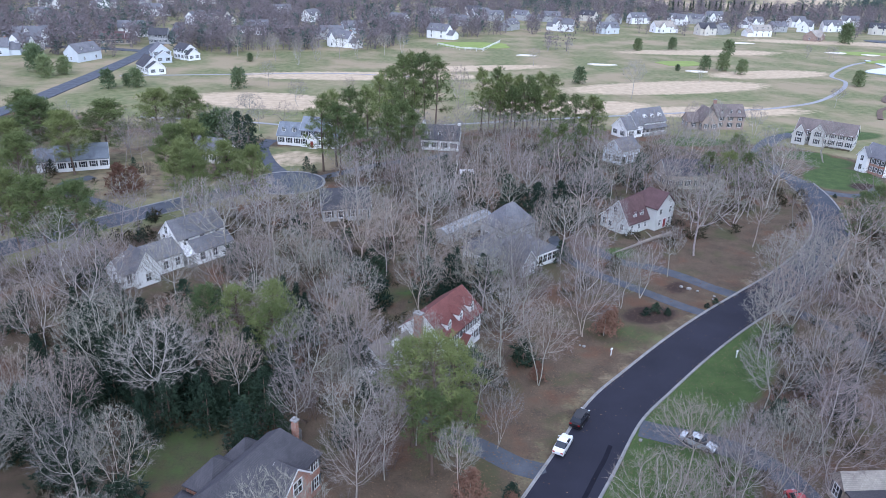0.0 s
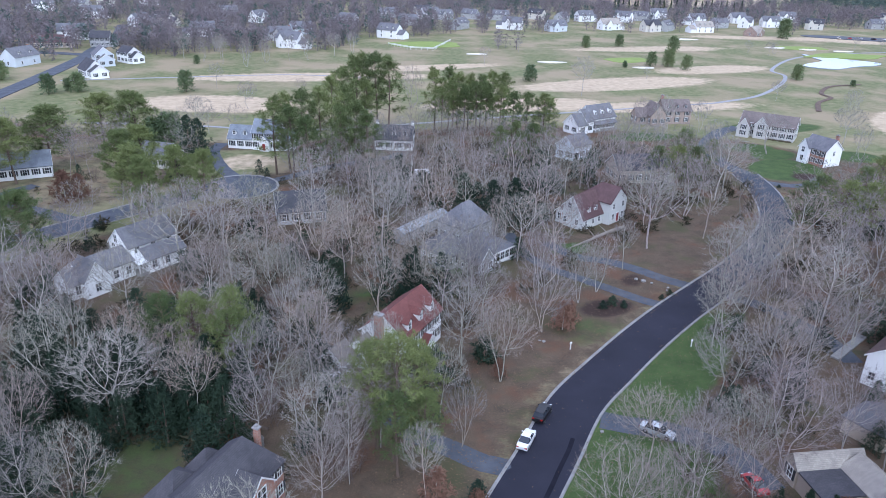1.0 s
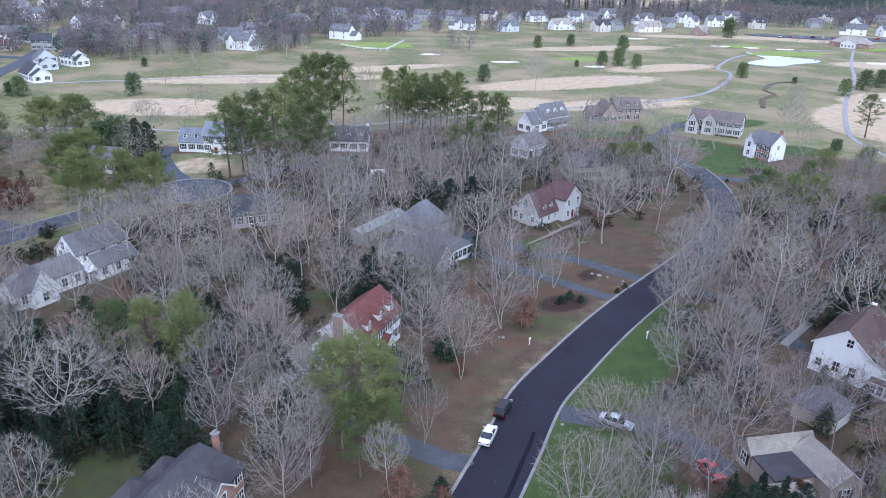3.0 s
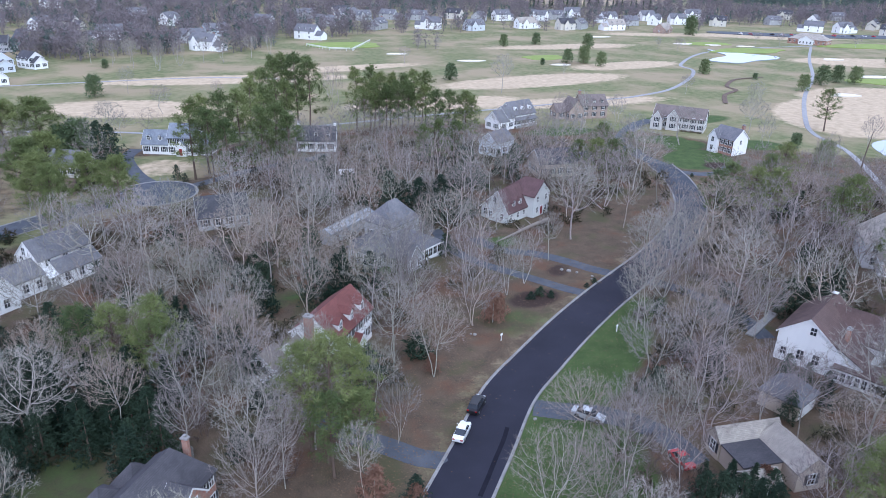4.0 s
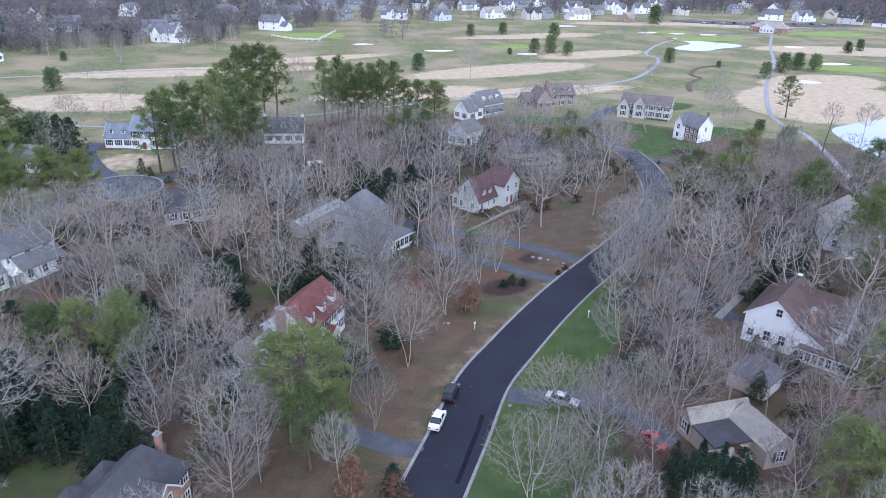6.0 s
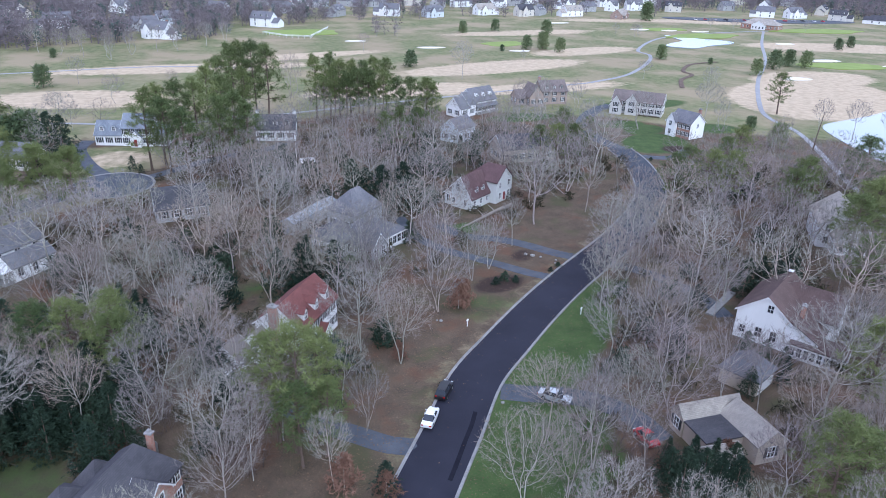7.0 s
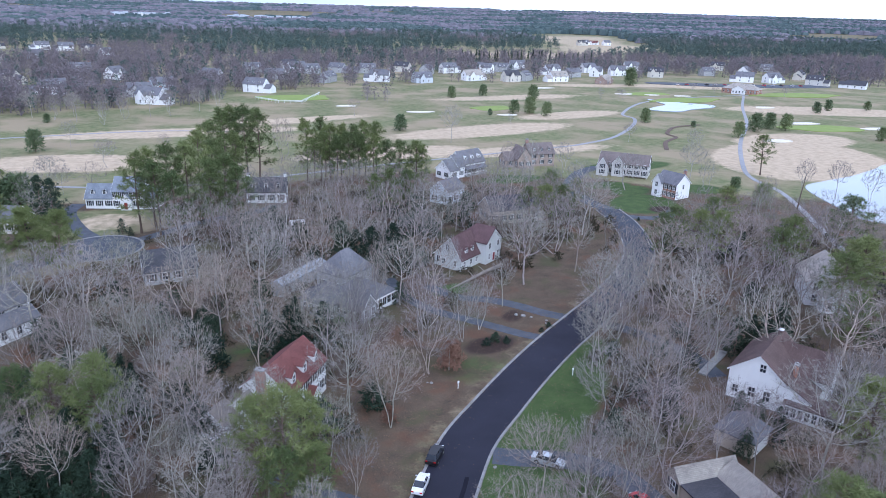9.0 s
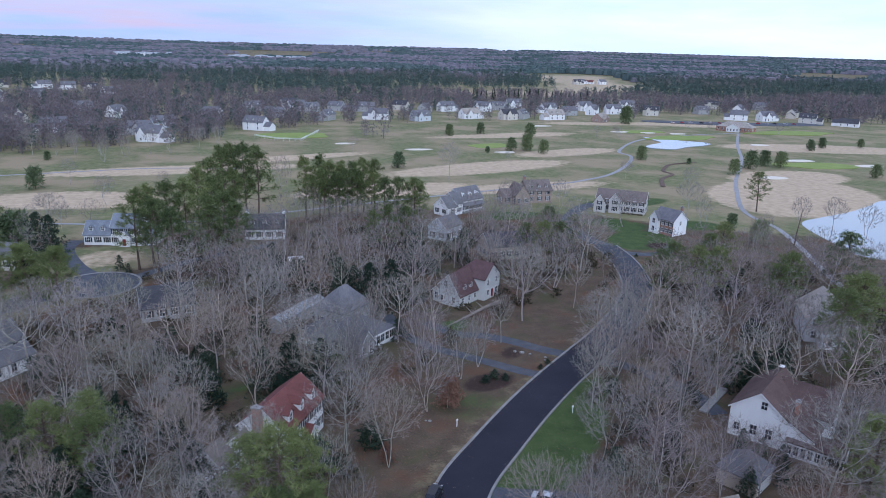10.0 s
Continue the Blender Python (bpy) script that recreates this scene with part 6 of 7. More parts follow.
# scattered trees on the golf course
def lobed_mesh(seed, height, radius, base, lobes, count, length, half):
    """A rounded, uneven crown: sprays of short blades round several lobes, on a trunk."""
    r = random.Random(seed)
    TV, TF, CV, CF = [], [], [], []
    tube(TV, TF, [Vector((0, 0, -0.3)), Vector((0, 0, height * 0.35)), Vector((0, 0, height * 0.8))], [height * 0.02, height * 0.014, 0.03], 5)
    for k in range(lobes):
        u = (k + 0.5) / lobes
        lr = radius * r.uniform(0.40, 0.62) * (1.12 - 0.45 * u)
        out = max(0.0, radius - lr) * math.sqrt(max(0.0, 1 - u * u)) * r.uniform(0.5, 1.0)
        c = Vector((out * math.cos(k * 2.4), out * math.sin(k * 2.4), min(height - lr * 0.8, height * (base + 0.1 + (0.9 - base) * u))))
        for _ in range(count):
            d = Vector((r.gauss(0, 1), r.gauss(0, 1), r.gauss(0.2, 1))).normalized()
            a = d.orthogonal().normalized()
            a.rotate(Matrix.Rotation(r.uniform(0, 6.28), 3, d))
            p = c + d * lr * r.uniform(0.45, 0.95)
            e = Vector((d.x + r.gauss(0, 0.45), d.y + r.gauss(0, 0.45), d.z + r.gauss(0.1, 0.45)))
            i = len(CV)
            CV.extend((tuple(p - a * half), tuple(p + a * half), tuple(p + e * length * r.uniform(0.5, 1.1))))
            CF.append((i, i + 1, i + 2))
    return (TV, TF), (CV, CF)


ROUND = [lobed_mesh(95, 10, 5.0, 0.06, 16, 80, 1.1, 0.26), lobed_mesh(96, 10, 4.4, 0.02, 16, 80, 1.1, 0.26), lobed_mesh(97, 10, 4.0, 0.0, 16, 80, 1.0, 0.26)]
round_first = [tree_thing("evergreen_tree", b, M_PBARK, M_FIR, "broad dark pine standing on the golf course", group="golf course pines") for b in ROUND]
GOLF_EVER = [(-79, 308, 10), (76, 347, 9), (138, 480, 9), (164, 490, 9), (156, 402, 9), (166, 402, 11), (172, 390, 9), (194, 469, 11), (222, 364, 9), (246, 312, 9), (268, 328, 11), (283, 336, 10), (289, 330, 10), (364, 393, 8), (382, 403, 8), (413, 402, 7), (319, 295, 8), (319, 562, 17), (241, 345, 4), (139, 396, 4), (-93, 383, 5), (-132, 300, 9), (-122, 305, 9)]
GOLF_EVER += [(-127, 307, 6), (-189, 349, 12), (-169, 321, 11), (-177, 292, 10), (-180, 335, 13), (-165, 330, 9), (-200, 300, 11), (-60, 218, 12), (-64, 216, 11), (169.6, 208.9, 6), (165, 188.4, 9)]
for i, (x, y, hgt) in enumerate(GOLF_EVER):
    plant(round_first, i, x, y, hgt / 11.5, 1.05 + 0.1 * (i % 3))
plant(pine_first, 3, 198, 232, 16 / 22.0, 1.5)
GOLF_BARE = [(-68, 316, 11), (-47, 275, 11), (-62, 255, 9), (16, 281, 17), (93, 312, 17), (193, 271, 12), (181, 307, 9), (155, 175, 14), (255, 459, 9), (247, 472, 8), (354, 491, 10), (76, 462, 9), (87, 448, 9), (139, 360, 6), (60, 400, 10), (195, 205, 12), (200, 195, 13), (208, 188, 12), (-53, 236, 9), (262, 466, 8), (340, 500, 9), (410, 480, 9), (-30, 300, 8), (-66, 376, 13), (-80, 384, 14)]
GOLF_BARE += [(-92, 392, 13), (-104, 400, 14), (-59, 392, 14), (-48, 402, 13), (-38, 405, 14), (-25, 424, 13), (-70, 395, 14), (-85, 402, 13), (-15, 433, 13)]
for i, (x, y, hgt) in enumerate(GOLF_BARE):
    plant(full_first, i, x, y, hgt / 14.0, 0.95)

# ---- the far neighbourhood and the woods to the horizon ----
FAR_A = [(63, 586, 3), (106, 590, 0), (143, 681, 1), (107, 667, 3), (140, 583, 7), (186, 673, 0), (189, 603, 6), (224, 676, 0), (246, 692, 3), (272, 718, 0), (222, 595, 1), (238, 604, 3), (291, 669, 0), (267, 597, 6), (329, 648, 0), (303, 579, 5), (404, 717, 0), (389, 640, 1), (518, 727, 1), (514, 672, 0), (458, 596, 0), (484, 590, 0), (577, 718, 3), (513, 567, 1), (533, 539, 2)]
FAR_A += [(545, 626, 1), (355, 655, 0), (300, 640, 3), (162, 660, 3), (340, 690, 0), (460, 660, 3)]
FAR_B = [(-286, 949, 1), (-233, 940, 0), (-204, 926, 0), (-206, 807, 7), (-175, 902, 1), (-145, 834, 0), (-239, 786, 1), (-163, 569, 1), (-119, 505, 0), (-98, 601, 0), (-56, 528, 7), (-66, 493, 3), (-54, 456, 0), (-27, 605, 3), (7, 514, 0), (22, 607, 3),
         (37, 694, 1), (43, 671, 0), (-131, 646, 3), (4, 668, 3), (55, 660, 3), (80, 672, 3)]
FAR_C = [(-176, 372, 7), (-227, 380, 7), (-219, 398, 0), (-192, 474, 0), (-175, 552, 0), (-239, 436, 3), (-228, 428, 0), (-293, 554, 3), (-290, 660, 0), (-330, 640, 0), (-256, 712, 1), (-226, 740, 0), (-360, 600, 0),
         (-270, 690, 3), (617, 1290, 0), (640, 1300, 4), (660, 1286, 0), (600, 1270, 1), (-230, 610, 0)]
STYLES = [(16, 9, 5.6, 9.6, M_WHITE, M_R_GREY, "white two-storey house with grey roof beyond the golf course"), (15, 9, 5.6, 9.4, M_CREAM, M_R_DARK, "cream two-storey house with dark roof beyond the golf course"),
          (17, 9, 3.4, 7.2, M_WHITE, M_R_DARK, "low white house with dark roof beyond the golf course"), (15, 9, 5.0, 8.6, M_GREYS, M_R_GREY, "grey house with grey roof among bare trees"),
          (18, 9, 3.6, 7.6, M_WHITE, M_R_RED, "white barn with red roof beside an open field"), (19, 10, 3.6, 7.6, M_STONEBRICK, M_R_TAN, "brown brick house with tan roof beyond the golf course"),
          (17, 9, 5.0, 9.0, M_WHITE, M_R_TAN, "white house with tan roof beyond the golf course"), (16, 9, 4.6, 8.6, M_BLUES, M_R_GREY, "pale house with blue-grey roof beyond the golf course")]
for i, (x, y, s) in enumerate(FAR_A + FAR_B + FAR_C):
    L, D, e, r, wall, roof, label = STYLES[s]
    simple_house(x, y, math.degrees(math.atan2(-x, y)) * 0.5 + rng.choice((-32, -14, 8, 26, 60)), L, D, e, r, wall, roof, label, "far_house", rng.choice((-5, 0, 5)), rng.choice((0, 2, 3)), rng.random() < 0.4, front=rng.random() < 0.7, step=5.2, shutters=False)

FAR_TWIG = [lobed_mesh(140 + i, 13.0, 5.2, 0.10, 8, 16, 1.6, 0.30) for i in range(5)]
FAR_TWIG = [(tv + cv, tf + [tuple(i + len(tv) for i in q) for q in cf]) for (tv, tf), (cv, cf) in FAR_TWIG]
FAR_CONE = [lobed_mesh(150 + i, 15.0, q, 0.15, 6, 10, 1.9, 0.60)[1] for i, q in enumerate((3.8, 3.4, 4.3))]


def height_at(x, y):
    return 52.0 * min(1.0, max(0.0, (math.hypot(x, y) - 1400) / 3400)) ** 2


def wood_bias(x, y):
    """How much the far wood leans to pines: above 0 pines, below 0 bare."""
    a = noise.noise(Vector((x / 330.0, y / 150.0, 3.1))) + 0.5 * noise.noise(Vector((x / 80.0, y / 55.0, 5.3)))
    lean = min(0.34, (y - 780) / 400.0)
    if x > 430 and y > 900:
        lean += 0.3
    return 1.25 * a + lean - 0.18


OPEN_FAR = [(30, 478, 45), (180, 530, 55), (300, 520, 75), (420, 520, 60), (60, 520, 25), (110, 520, 45), (300, 965, 75), (390, 960, 75), (470, 1000, 80), (560, 1100, 85), (610, 1230, 100), (660, 1350, 110), (700, 1480, 120), (740, 1620, 130), (800, 1720, 120),
            (420, 565, 80), (480, 555, 60), (262, 805, 18), (290, 808, 18), (318, 812, 18), (345, 805, 18), (372, 792, 18), (300, 790, 16), (340, 785, 16), (265, 785, 14), (380, 775, 14), (-235, 1240, 60), (1500, 1650, 150), (1700, 1850, 190), (1900, 2050, 150), (-60, 2600, 110), (-395, 2500, 80), (-320, 2520, 80), (-360, 2560, 90), (-270, 2560, 60), (20, 2480, 90), (110, 2500, 90), (170, 2520, 70), (-30, 2440, 60), (-250, 1690, 45), (-200, 1700, 45), (60, 2900, 240), (150, 3400, 330), (-220, 840, 40), (-180, 880, 36), (-255, 900, 40)]
OPEN_FAR += [(-350 + 13 * i, 555 + 17 * i, 13) for i in range(10)]
house_spots = [(x, y) for x, y, _ in FAR_A + FAR_B + FAR_C] + [(-131, 344), (-138, 377), (-128, 386), (-190, 436), (-163, 444)]


def far_open(x, y):
    return any((x - a) ** 2 + (y - b) ** 2 < r * r for a, b, r in OPEN_FAR)


far_bare, far_pine = [], []
tries = 0
while tries < 60000 and len(far_bare) + len(far_pine) < 11500:
    tries += 1
    y = 385 + 1150 * rng.random() ** 1.3
    x = rng.uniform(-0.62, 1.15) * y
    if x > -105 and y < (410 + 0.9 * (x + 105) * 0.6 if x < 0 else 470) + 8 * math.sin(x / 20):
        continue
    if x < -105 and y < 405 and x > -160:
        continue
    if x > 90 and y < 575 + 14 * math.sin(x / 30) - max(0, (x - 420)) * 0.2:
        continue
    if far_open(x, y) or any((x - a) ** 2 + (y - b) ** 2 < 110 for a, b in house_spots):
        continue
    if x < -130 and y < 570 and abs(x - np.interp(y, WEST[:, 1], WEST[:, 0])) < 9:
        continue
    if -270 < x < -158 and abs(y - np.interp(-x, -SIDE[:, 0], SIDE[:, 1])) < 8:
        continue
    if y < 780:
        hidden = False
        for a, b in house_spots:
            ahead = b - y
            if 0 < ahead < 80 and abs((a - x) - ahead * x / y) < 10:
                hidden = True
                break
        if hidden and rng.random() < (0.9 if x > 60 else 0.5):
            continue
        if x > 60 and y < 640 and rng.random() < 0.4:
            continue
    green = wood_bias(x, y) > 0 if y > 760 + 150 * noise.noise(Vector((x / 120.0, y / 90.0, 0.7))) else rng.random() < 0.19 + 0.5 * max(0.0, wood_bias(x, y) + 0.1)
    item = (rng.randrange(15), x, y, height_at(x, y), rng.uniform(0, 6.28), rng.uniform(0.62, 1.08) * (0.8 if green and y < 780 else 1.0) * (1 + max(0, y - 900) / 2500))
    (far_pine if green else far_bare).append(item)
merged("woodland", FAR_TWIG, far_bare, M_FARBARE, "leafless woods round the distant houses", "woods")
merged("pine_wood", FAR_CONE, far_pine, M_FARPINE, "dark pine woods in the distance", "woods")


def canopy(name, lo, hi, want, mat, label, seed):
    """The tops of far woods as one rough sheet of crowns, with gaps where fields lie."""
    rs = np.random.RandomState(seed)
    verts, faces = [], []
    y, dy = lo, 16.0
    while y < hi:
        dy = 7.5 + y * 0.0052
        for x in np.arange(-0.66 * y, 1.25 * y, dy):
            px, py = x + rs.uniform(-0.4, 0.4) * dy, y + rs.uniform(-0.4, 0.4) * dy
            if (wood_bias(px * 0.7, py * 0.6) > (0.22 if px < 430 else 0.42)) != want or far_open(px, py):
                continue
            if noise.noise(Vector((px / 520.0, py / 330.0, 8.7))) > 0.42:
                continue
            z = height_at(px, py)
            r, top = dy * rs.uniform(0.55, 0.9), rs.uniform(9, 17)
            i, k = len(verts), 4
            turn = rs.uniform(0, 6.28)
            for wide, foot in ((1.0, 0.08), (0.58, 0.92)):
                for q in range(k):
                    t = turn + 2 * math.pi * q / k
                    rr = r * wide * rs.uniform(0.75, 1.2)
                    verts.append((px + rr * math.cos(t), py + rr * math.sin(t), z + top * foot * rs.uniform(0.75, 1.15)))
            faces.extend((i + q, i + (q + 1) % k, i + k + (q + 1) % k, i + k + q) for q in range(k))
            faces.append(tuple(range(i + k, i + 2 * k)))
        y += dy * 0.9
    print(name, len(faces))
    return tagged(link_mesh(name, verts, faces, mat), label, "woods", kind="stuff")


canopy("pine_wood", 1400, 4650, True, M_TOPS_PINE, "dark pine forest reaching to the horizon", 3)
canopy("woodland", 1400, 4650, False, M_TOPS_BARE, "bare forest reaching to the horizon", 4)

# ---- cars and street furniture ----
def loft(sections, closed_ends=True):
    """A skin over cross-sections, each a ring of points."""
    bm = bmesh.new()
    rings = [[bm.verts.new(p) for p in sec] for sec in sections]
    k = len(rings[0])
    for a, b in zip(rings[:-1], rings[1:]):
        for i in range(k):
            bm.faces.new((a[i], a[(i + 1) % k], b[(i + 1) % k], b[i]))
    bm.faces.new(rings[0][::-1])
    bm.faces.new(rings[-1])
    return bm


def wheel_meshes():
    bm = bmesh.new()
    bmesh.ops.create_cone(bm, cap_ends=True, segments=20, radius1=0.33, radius2=0.33, depth=0.22, matrix=Matrix.Rotation(radians(90), 4, "X"))
    bmesh.ops.bevel(bm, geom=[e for e in bm.edges if len(e.link_faces) == 2 and e.calc_face_angle(0) > 1], offset=0.03, segments=1, affect="EDGES")
    br = bmesh.new()
    bmesh.ops.create_cone(br, cap_ends=True, segments=14, radius1=0.21, radius2=0.17, depth=0.25, matrix=Matrix.Rotation(radians(90), 4, "X"))
    out = []
    for nm, b, mat in (("tyre", bm, M_TYRE), ("rim", br, M_RIM)):
        me = bpy.data.meshes.new(nm)
        b.to_mesh(me)
        b.free()
        me.materials.append(mat)
        out.append(me)
    return out


TYRE_RIM = wheel_meshes()


def car(x, y, yaw, paint, label, suv=False, length=4.8, z=0.08):
    """A parked car, nose to +x."""
    c = thing("car", label, "car", x, y, z, yaw)
    L, W, up = length / 2, 0.80 if not suv else 0.85, 0.0 if not suv else 0.22
    belt = 0.88 + up * 0.7

    def ring(px, lo, hi, w):
        return [(px, -w, lo), (px, -w * 1.02, (lo + hi) / 2), (px, -w * 0.93, hi), (px, w * 0.93, hi), (px, w * 1.02, (lo + hi) / 2), (px, w, lo)]
    nose = 0.62 + up
    body = loft([ring(-L, 0.42, belt - 0.12, W * 0.86), ring(-L + 0.12, 0.24, belt, W * 0.95), ring(-L * 0.5, 0.2, belt + 0.02, W), ring(0.1, 0.2, belt, W), ring(L * 0.42, 0.2, belt - 0.04, W),
                 ring(L - 0.25, 0.22, nose + 0.1, W * 0.93), ring(L, 0.36, nose - 0.05, W * 0.78)])
    part("body", body, paint, c, smooth=False)
    roof = 1.42 + up * 1.1
    back = -L + (0.25 if suv else 0.75)
    glass = loft([[(back, -W * 0.88, belt), (back, W * 0.88, belt), (back + 0.02, W * 0.86, belt + 0.02), (back + 0.02, -W * 0.86, belt + 0.02)],
                  [(back + (0.3 if suv else 0.75), -W * 0.9, belt), (back + (0.3 if suv else 0.75), W * 0.9, belt), (back + (0.3 if suv else 0.75), W * 0.72, roof - 0.04), (back + (0.3 if suv else 0.75), -W * 0.72, roof - 0.04)],
                  [(0.35, -W * 0.9, belt), (0.35, W * 0.9, belt), (0.35, W * 0.7, roof - 0.03), (0.35, -W * 0.7, roof - 0.03)],
                  [(1.15, -W * 0.86, belt - 0.02), (1.15, W * 0.86, belt - 0.02), (1.13, W * 0.84, belt), (1.13, -W * 0.84, belt)]])
    part("glazing", glass, M_GLASS, c, "dark tinted car windows")
    top = boxes((back + (0.3 if suv else 0.75) - 0.05, 0.42, -W * 0.72, W * 0.72, roof - 0.05, roof + 0.02), bevel=0.03)
    part("roof", top, paint, c)
    for s in (-1, 1):
        part("pillar", boxes((-0.5, -0.38, s * W * 0.80 - 0.05, s * W * 0.80 + 0.05, belt - 0.05, roof - 0.03), bevel=0.01), paint, c)
        part("headlight", boxes((L - 0.30, L - 0.02, s * W * 0.62 - 0.16, s * W * 0.62 + 0.16, nose - 0.08, nose + 0.06), bevel=0.03), M_LAMP, c)
        part("tail_light", boxes((-L - 0.015, -L + 0.16, s * W * 0.68 - 0.17, s * W * 0.68 + 0.15, belt - 0.3, belt - 0.1), bevel=0.02), M_TAIL, c)
        part("mirror", boxes((0.75, 0.9, s * (W + 0.08) - 0.09, s * (W + 0.08) + 0.09, belt, belt + 0.14), bevel=0.03), paint, c)
        for px in (-L * 0.60, L * 0.62):
            w = shared("wheel", TYRE_RIM[0], c, pose(px, s * (W - 0.1), 0.33))
            shared("rim", TYRE_RIM[1], w, Matrix())
    return c


car(25.5, 73.0, 62, M_CARWHITE, "white four-door sedan parked at the kerb", False, 4.3)
car(28.7, 78.5, 59, M_CARBLACK, "black sport utility car parked at the kerb", True, 4.2)
car(43.6, 74.2, -38, M_CARSILVER, "silver sedan parked in a shaded driveway", False, 4.7, 0.06)
car(52.0, 63.6, 100, M_CARRED, "small red car parked under bare trees", False, 3.9, 0.06)
car(-0.6, 87.6, 62, M_CARWHITE, "white car beside the garage of the colonial", True, 4.6, 0.06)


def mailbox(x, y, yaw):
    m = thing("mailbox", "white mailbox on a white wooden post at the kerb", "mailbox", x, y, 0, yaw)
    part("post", boxes((-0.07, 0.07, -0.07, 0.07, -0.2, 1.05), bevel=0.01), M_TRIM, m)
    bm = boxes((-0.28, 0.28, -0.13, 0.13, 1.05, 1.32), bevel=0.06)
    part("box", bm, M_TRIM, m)
    part("flag", boxes((0.0, 0.16, 0.135, 0.15, 1.2, 1.28)), M_MAROON, m)


mailbox(36.9, 96.2, 50)
mailbox(57.3, 96.6, 50)
mailbox(79.6, 122.0, 40)


def rock(x, y, size, seed):
    r = random.Random(seed)
    bm = bmesh.new()
    bmesh.ops.create_icosphere(bm, subdivisions=2, radius=size)
    for v in bm.verts:
        v.co *= 1 + r.uniform(-0.16, 0.16)
        v.co.z *= 0.6
    ob = part("boulder", bm, M_STONE, None)
    ob.matrix_basis = pose(x, y, size * 0.3, 0, 0, r.uniform(0, 360))
    tagged(ob, "pale rounded field stone lying in a mulch bed", "stone")


for i, (x, y, s) in enumerate(((57.5, 121.3, 0.75), (56.3, 122.2, 0.6), (58.9, 120.4, 0.45), (61.4, 118.4, 0.4), (60.8, 117.2, 0.35), (36.2, 74.9, 0.4), (33.0, 98.7, 0.45), (32.4, 99.0, 0.3))):
    rock(x, y, 0.68 * s, i)

# long fallen trunk with a pale sawn end, beside the maroon-roofed house
log = thing("fallen_trunk", "pale fallen tree trunk with a sawn end lying on leaf litter", "log", 55, 143.6, 0)
lgv, lgf = [], []
tube(lgv, lgf, [Vector((6.4, 3.5, 1.5)), Vector((3.4, 2.2, 1.15)), Vector((0, 0.2, 0.75)), Vector((-3.0, -2.0, 0.5)), Vector((-6.2, -4.3, 0.35)), Vector((-9.5, -6.5, 0.15))], [0.44, 0.40, 0.34, 0.28, 0.20, 0.08], 9)
link_mesh("trunk", lgv, lgf, M_LOG, log)
bm = bmesh.new()
bmesh.ops.create_cone(bm, cap_ends=True, segments=14, radius1=0.47, radius2=0.45, depth=0.05)
cut = part("cut_face", bm, M_SAWN, log, "pale round sawn face")
cut.matrix_basis = look((6.42, 3.51, 1.503), (10.0, 5.05, 1.9))
for px, py, pz, dx, dy in ((-1.5, -0.9, 0.6, -1.2, 2.6), (-4.4, -3.0, 0.4, 0.8, -2.4), (1.8, 1.3, 0.9, -1.6, 2.2)):
    bv, bf = [], []
    tube(bv, bf, [Vector((px, py, pz)), Vector((px + dx * 0.5, py + dy * 0.5, pz + 0.7)), Vector((px + dx, py + dy, pz + 1.2))], [0.16, 0.11, 0.03], 5)
    link_mesh("branch_stub", bv, bf, M_LOG, log)

# small garden shed and swing frames in the wood
sh = thing("shed", "small garden shed with pale metal roof", "shed", 16.3, 187, 0, 8)
block(sh, -1.9, 1.9, -1.3, 1.3, 2.1, 2.9, M_GREYS, M_TRIM, over=0.2, trim=False)
door(sh, 0, -1.31, 0, M_GREYS, 0.8, 1.7, 0.1)


def swing_set(x, y, yaw):
    s = thing("swing_set", "wooden swing frame standing on leaf litter", "swing", x, y, 0, yaw)
    part("beam", boxes((-1.9, 1.9, -0.06, 0.06, 2.1, 2.22), bevel=0.01), M_STONE, s)
    for px in (-1.8, 1.8):
        for sy in (-1, 1):
            leg = part("leg", boxes((-0.05, 0.05, -0.05, 0.05, -0.1, 2.25), bevel=0.01), M_STONE, s)
            leg.matrix_basis = pose(px, sy * 0.75, 0, sy * 19, 0, 0)
    for px in (-0.7, 0.7):
        seat = part("seat", boxes((px - 0.25, px + 0.25, -0.1, 0.1, 0.5, 0.54)), M_SHUT, s)
        for q in (-0.22, 0.22):
            part("chain", boxes((px + q - 0.012, px + q + 0.012, -0.012, 0.012, 0.54, 2.1)), M_RIM, seat)


swing_set(24, 195, 10)
swing_set(22.5, 179.5, 15)

# white rail fence round the paddock by the far white house
fc = thing("rail_fence", "white rail fence round a green paddock", "fence", 0, 0, 0.6)
corners = [(6, 474), (20, 456), (34, 453), (49, 500)]
for (ax, ay), (bx, by) in zip(corners[:-1], corners[1:]):
    n_post = int(math.hypot(bx - ax, by - ay) / 3)
    ang = math.degrees(math.atan2(by - ay, bx - ax))
    length = math.hypot(bx - ax, by - ay)
    for hgt in (0.5, 1.0):
        rail = part("rail", boxes((0, length, -0.05, 0.05, hgt, hgt + 0.25)), M_TRIM, fc)
        rail.matrix_basis = pose(ax, ay, 0, 0, 0, ang)
    for i in range(n_post):
        q = i / n_post
        p_ = part("post", boxes((-0.1, 0.1, -0.1, 0.1, -2.0, 1.35)), M_TRIM, fc)
        p_.matrix_basis = pose(ax + (bx - ax) * q, ay + (by - ay) * q, 0)

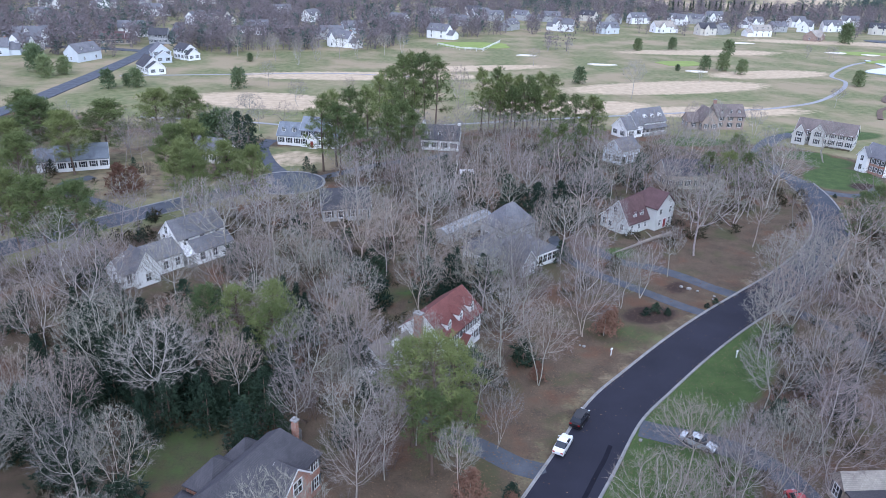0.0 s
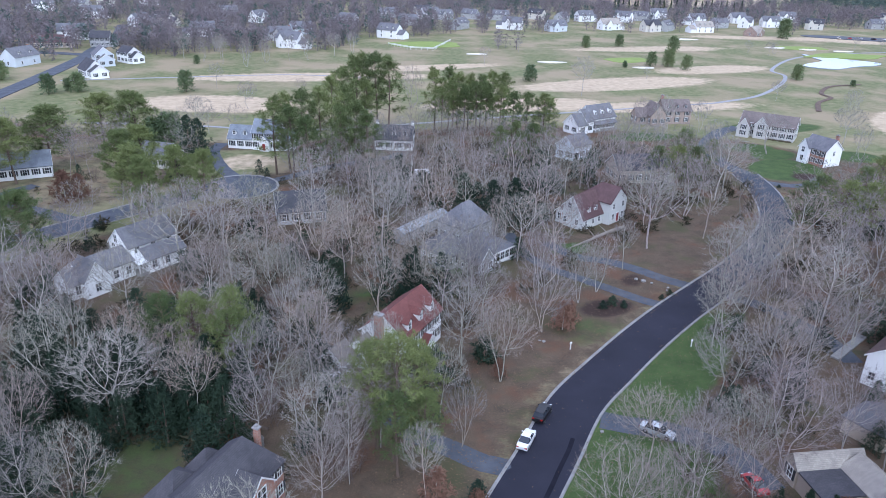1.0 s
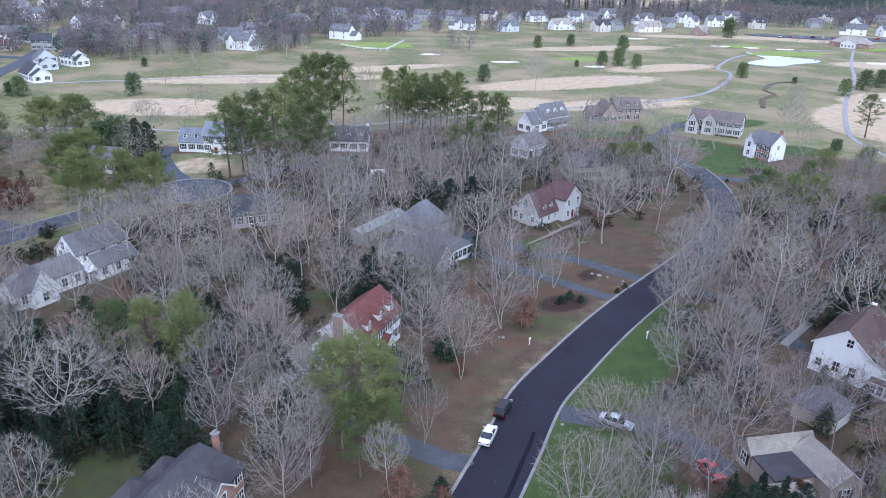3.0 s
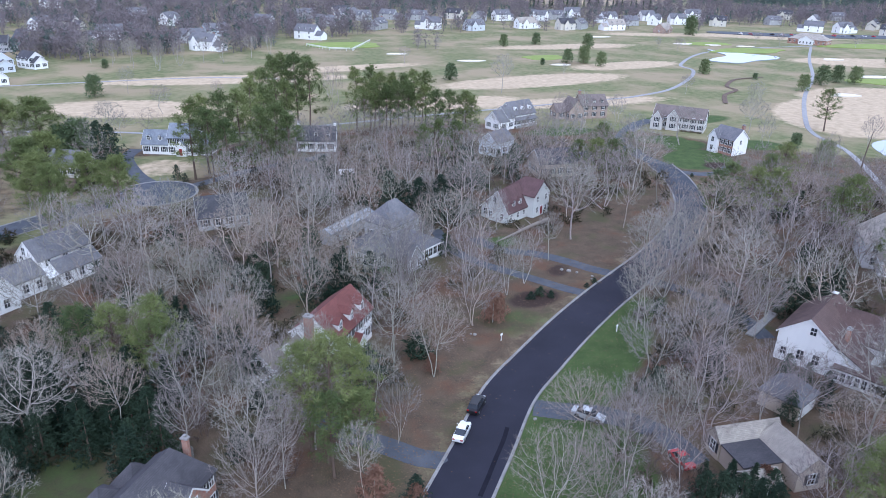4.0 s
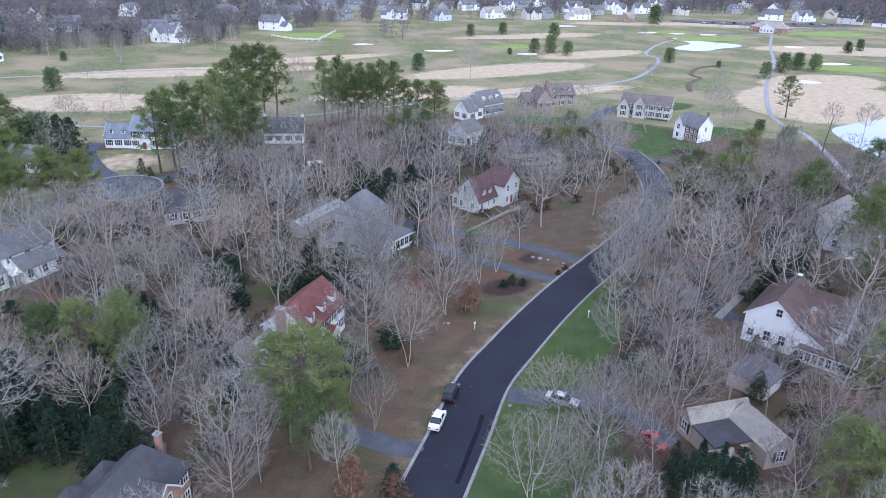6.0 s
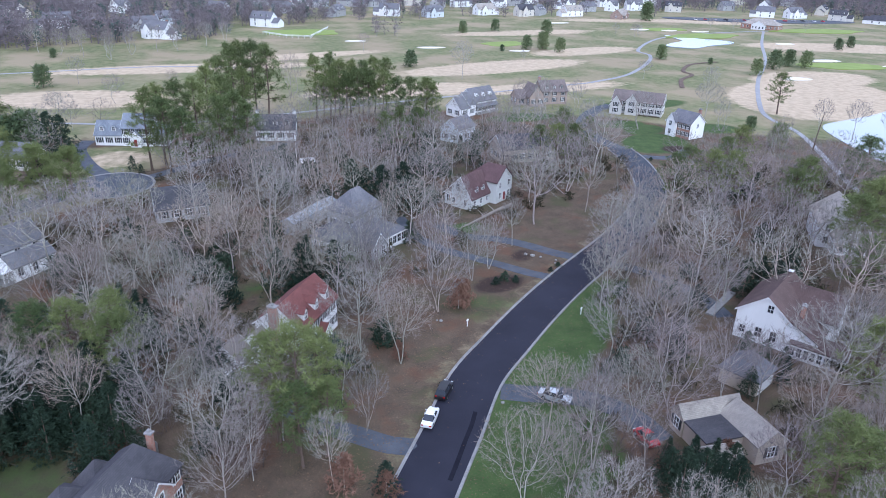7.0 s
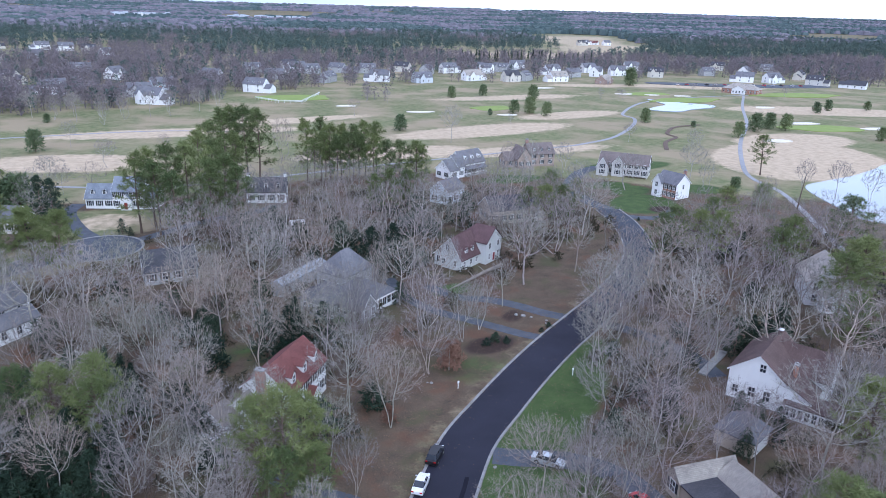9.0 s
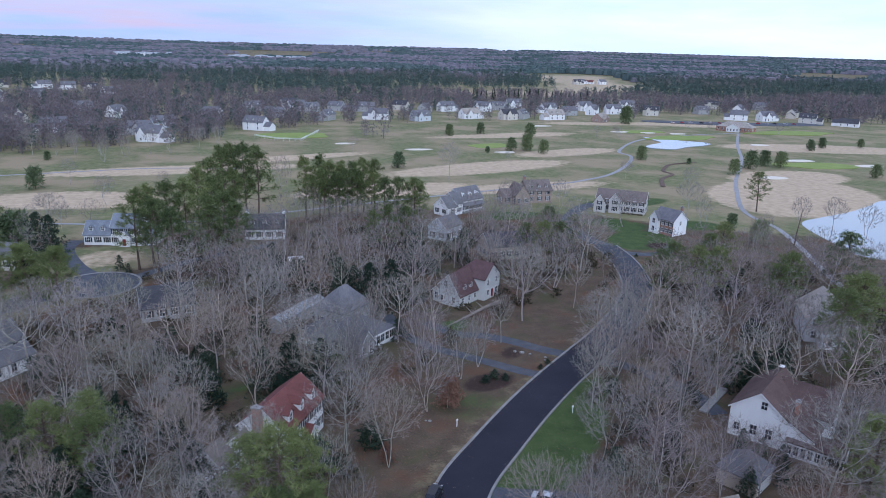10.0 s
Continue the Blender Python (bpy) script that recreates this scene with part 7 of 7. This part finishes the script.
# sand bunkers on the golf course
for i, (x, y, rx, ry) in enumerate(((280, 498, 7, 4), (300, 492, 6, 3), (322, 486, 7, 3), (345, 420, 7, 4), (320, 352, 10, 4), (350, 330, 9, 4), (150, 395, 6, 3), (100, 410, 8, 3), (230, 540, 9, 4), (60, 440, 6, 3), (260, 300, 8, 4))):
    ringp = [(x + rx * (1 + 0.2 * math.sin(3 * a + i)) * math.cos(a), y + ry * math.sin(a)) for a in np.linspace(0, 2 * math.pi, 9, endpoint=False)]
    patch("sand_bunker", ringp, float(terrain(np.array(float(x)), np.array(float(y)))) + 0.35, M_SAND, "pale sand bunker on the golf course", "bunker", skirt=1.2)

# clubhouse with its parked cars
cl = thing("clubhouse", "low brick clubhouse with a broad tan hip roof", "clubhouse", 391, 508, 0, -52)
block(cl, -14, 14, -7, 7, 3.6, 7.4, M_BRICK, M_R_TAN, "hip", rows=(1.0,), step=3.4, shutters=False)
block(cl, -5, 5, -10.5, -6.5, 3.4, 6.2, M_TRIM, M_R_TAN, turn=90, rows=(0.8,), step=2.2, shutters=False, skip=("n",))
for i in range(14):
    car(368 + i * 9.2, 566 - i * 0.9 + (i % 3), 80 + 6 * (i % 4), (M_CARWHITE, M_CARBLACK, M_CARSILVER, M_CARRED)[(i * 7) % 4], "car parked at the golf clubhouse", i % 3 == 0, 4.6, 0.35)

# clipped cypress row behind the far houses
for i in range(26):
    q = i / 25
    plant(cedar_first, 1, 240 + 150 * q + rng.uniform(-2, 2), 815 + 16 * math.sin(q * 3.1) - 25 * q * q + rng.uniform(-2, 2), rng.uniform(1.15, 1.45), 0.9)

# pale buildings of the distant town
for i in range(56):
    left_town = i < 22
    x = rng.uniform(-430, -265) if left_town else rng.uniform(-70, 200)
    y = rng.uniform(2520, 2640) if left_town else rng.uniform(2460, 2640)
    tb = thing("town_building", "pale building of the distant town", "building", x, y, height_at(x, y), rng.uniform(-30, 30))
    block(tb, -8, 8, -6, 6, rng.uniform(6, 10), rng.uniform(11, 14), M_TRIM, M_R_PALE, rows=(), trim=False, z0=-2)

# fallen leaves scattered over verge, lawn and gutter
lv, lf = [], []
while len(lf) < 9000:
    y = rng.uniform(58, 128)
    x = float(np.interp(y, MAIN[:, 1], MAIN[:, 0])) + (rng.uniform(4.4, 15) if rng.random() < 0.22 else -rng.uniform(4.4, 24))
    if rng.random() < 0.012:
        x = float(np.interp(y, MAIN[:, 1], MAIN[:, 0])) + rng.uniform(-4, 4)
    a, r_ = rng.uniform(0, 6.28), rng.uniform(0.05, 0.12)
    i = len(lv)
    for q in range(4):
        lv.append((x + r_ * math.cos(a + q * 1.57), y + r_ * 0.7 * math.sin(a + q * 1.57), 0.125 + rng.uniform(0, 0.05)))
    lf.append((i, i + 1, i + 2, i + 3))
tagged(link_mesh("fallen_leaves", lv, lf, M_LEAF), "dry brown leaves scattered over grass and kerb", "leaves", kind="stuff")

# leaning dead trunk at the edge of the golf course
dead = thing("dead_tree", "tall leaning dead tree trunk without branches", "tree", 176, 184.8, 0, 0)
dv, df = [], []
tube(dv, df, [Vector((0, 0, -0.3)), Vector((0.7, 0.5, 4.5)), Vector((1.7, 1.0, 9.0)), Vector((2.4, 1.5, 12.5))], [0.24, 0.19, 0.13, 0.05], 7)
link_mesh("trunk", dv, df, M_PBARK, dead)
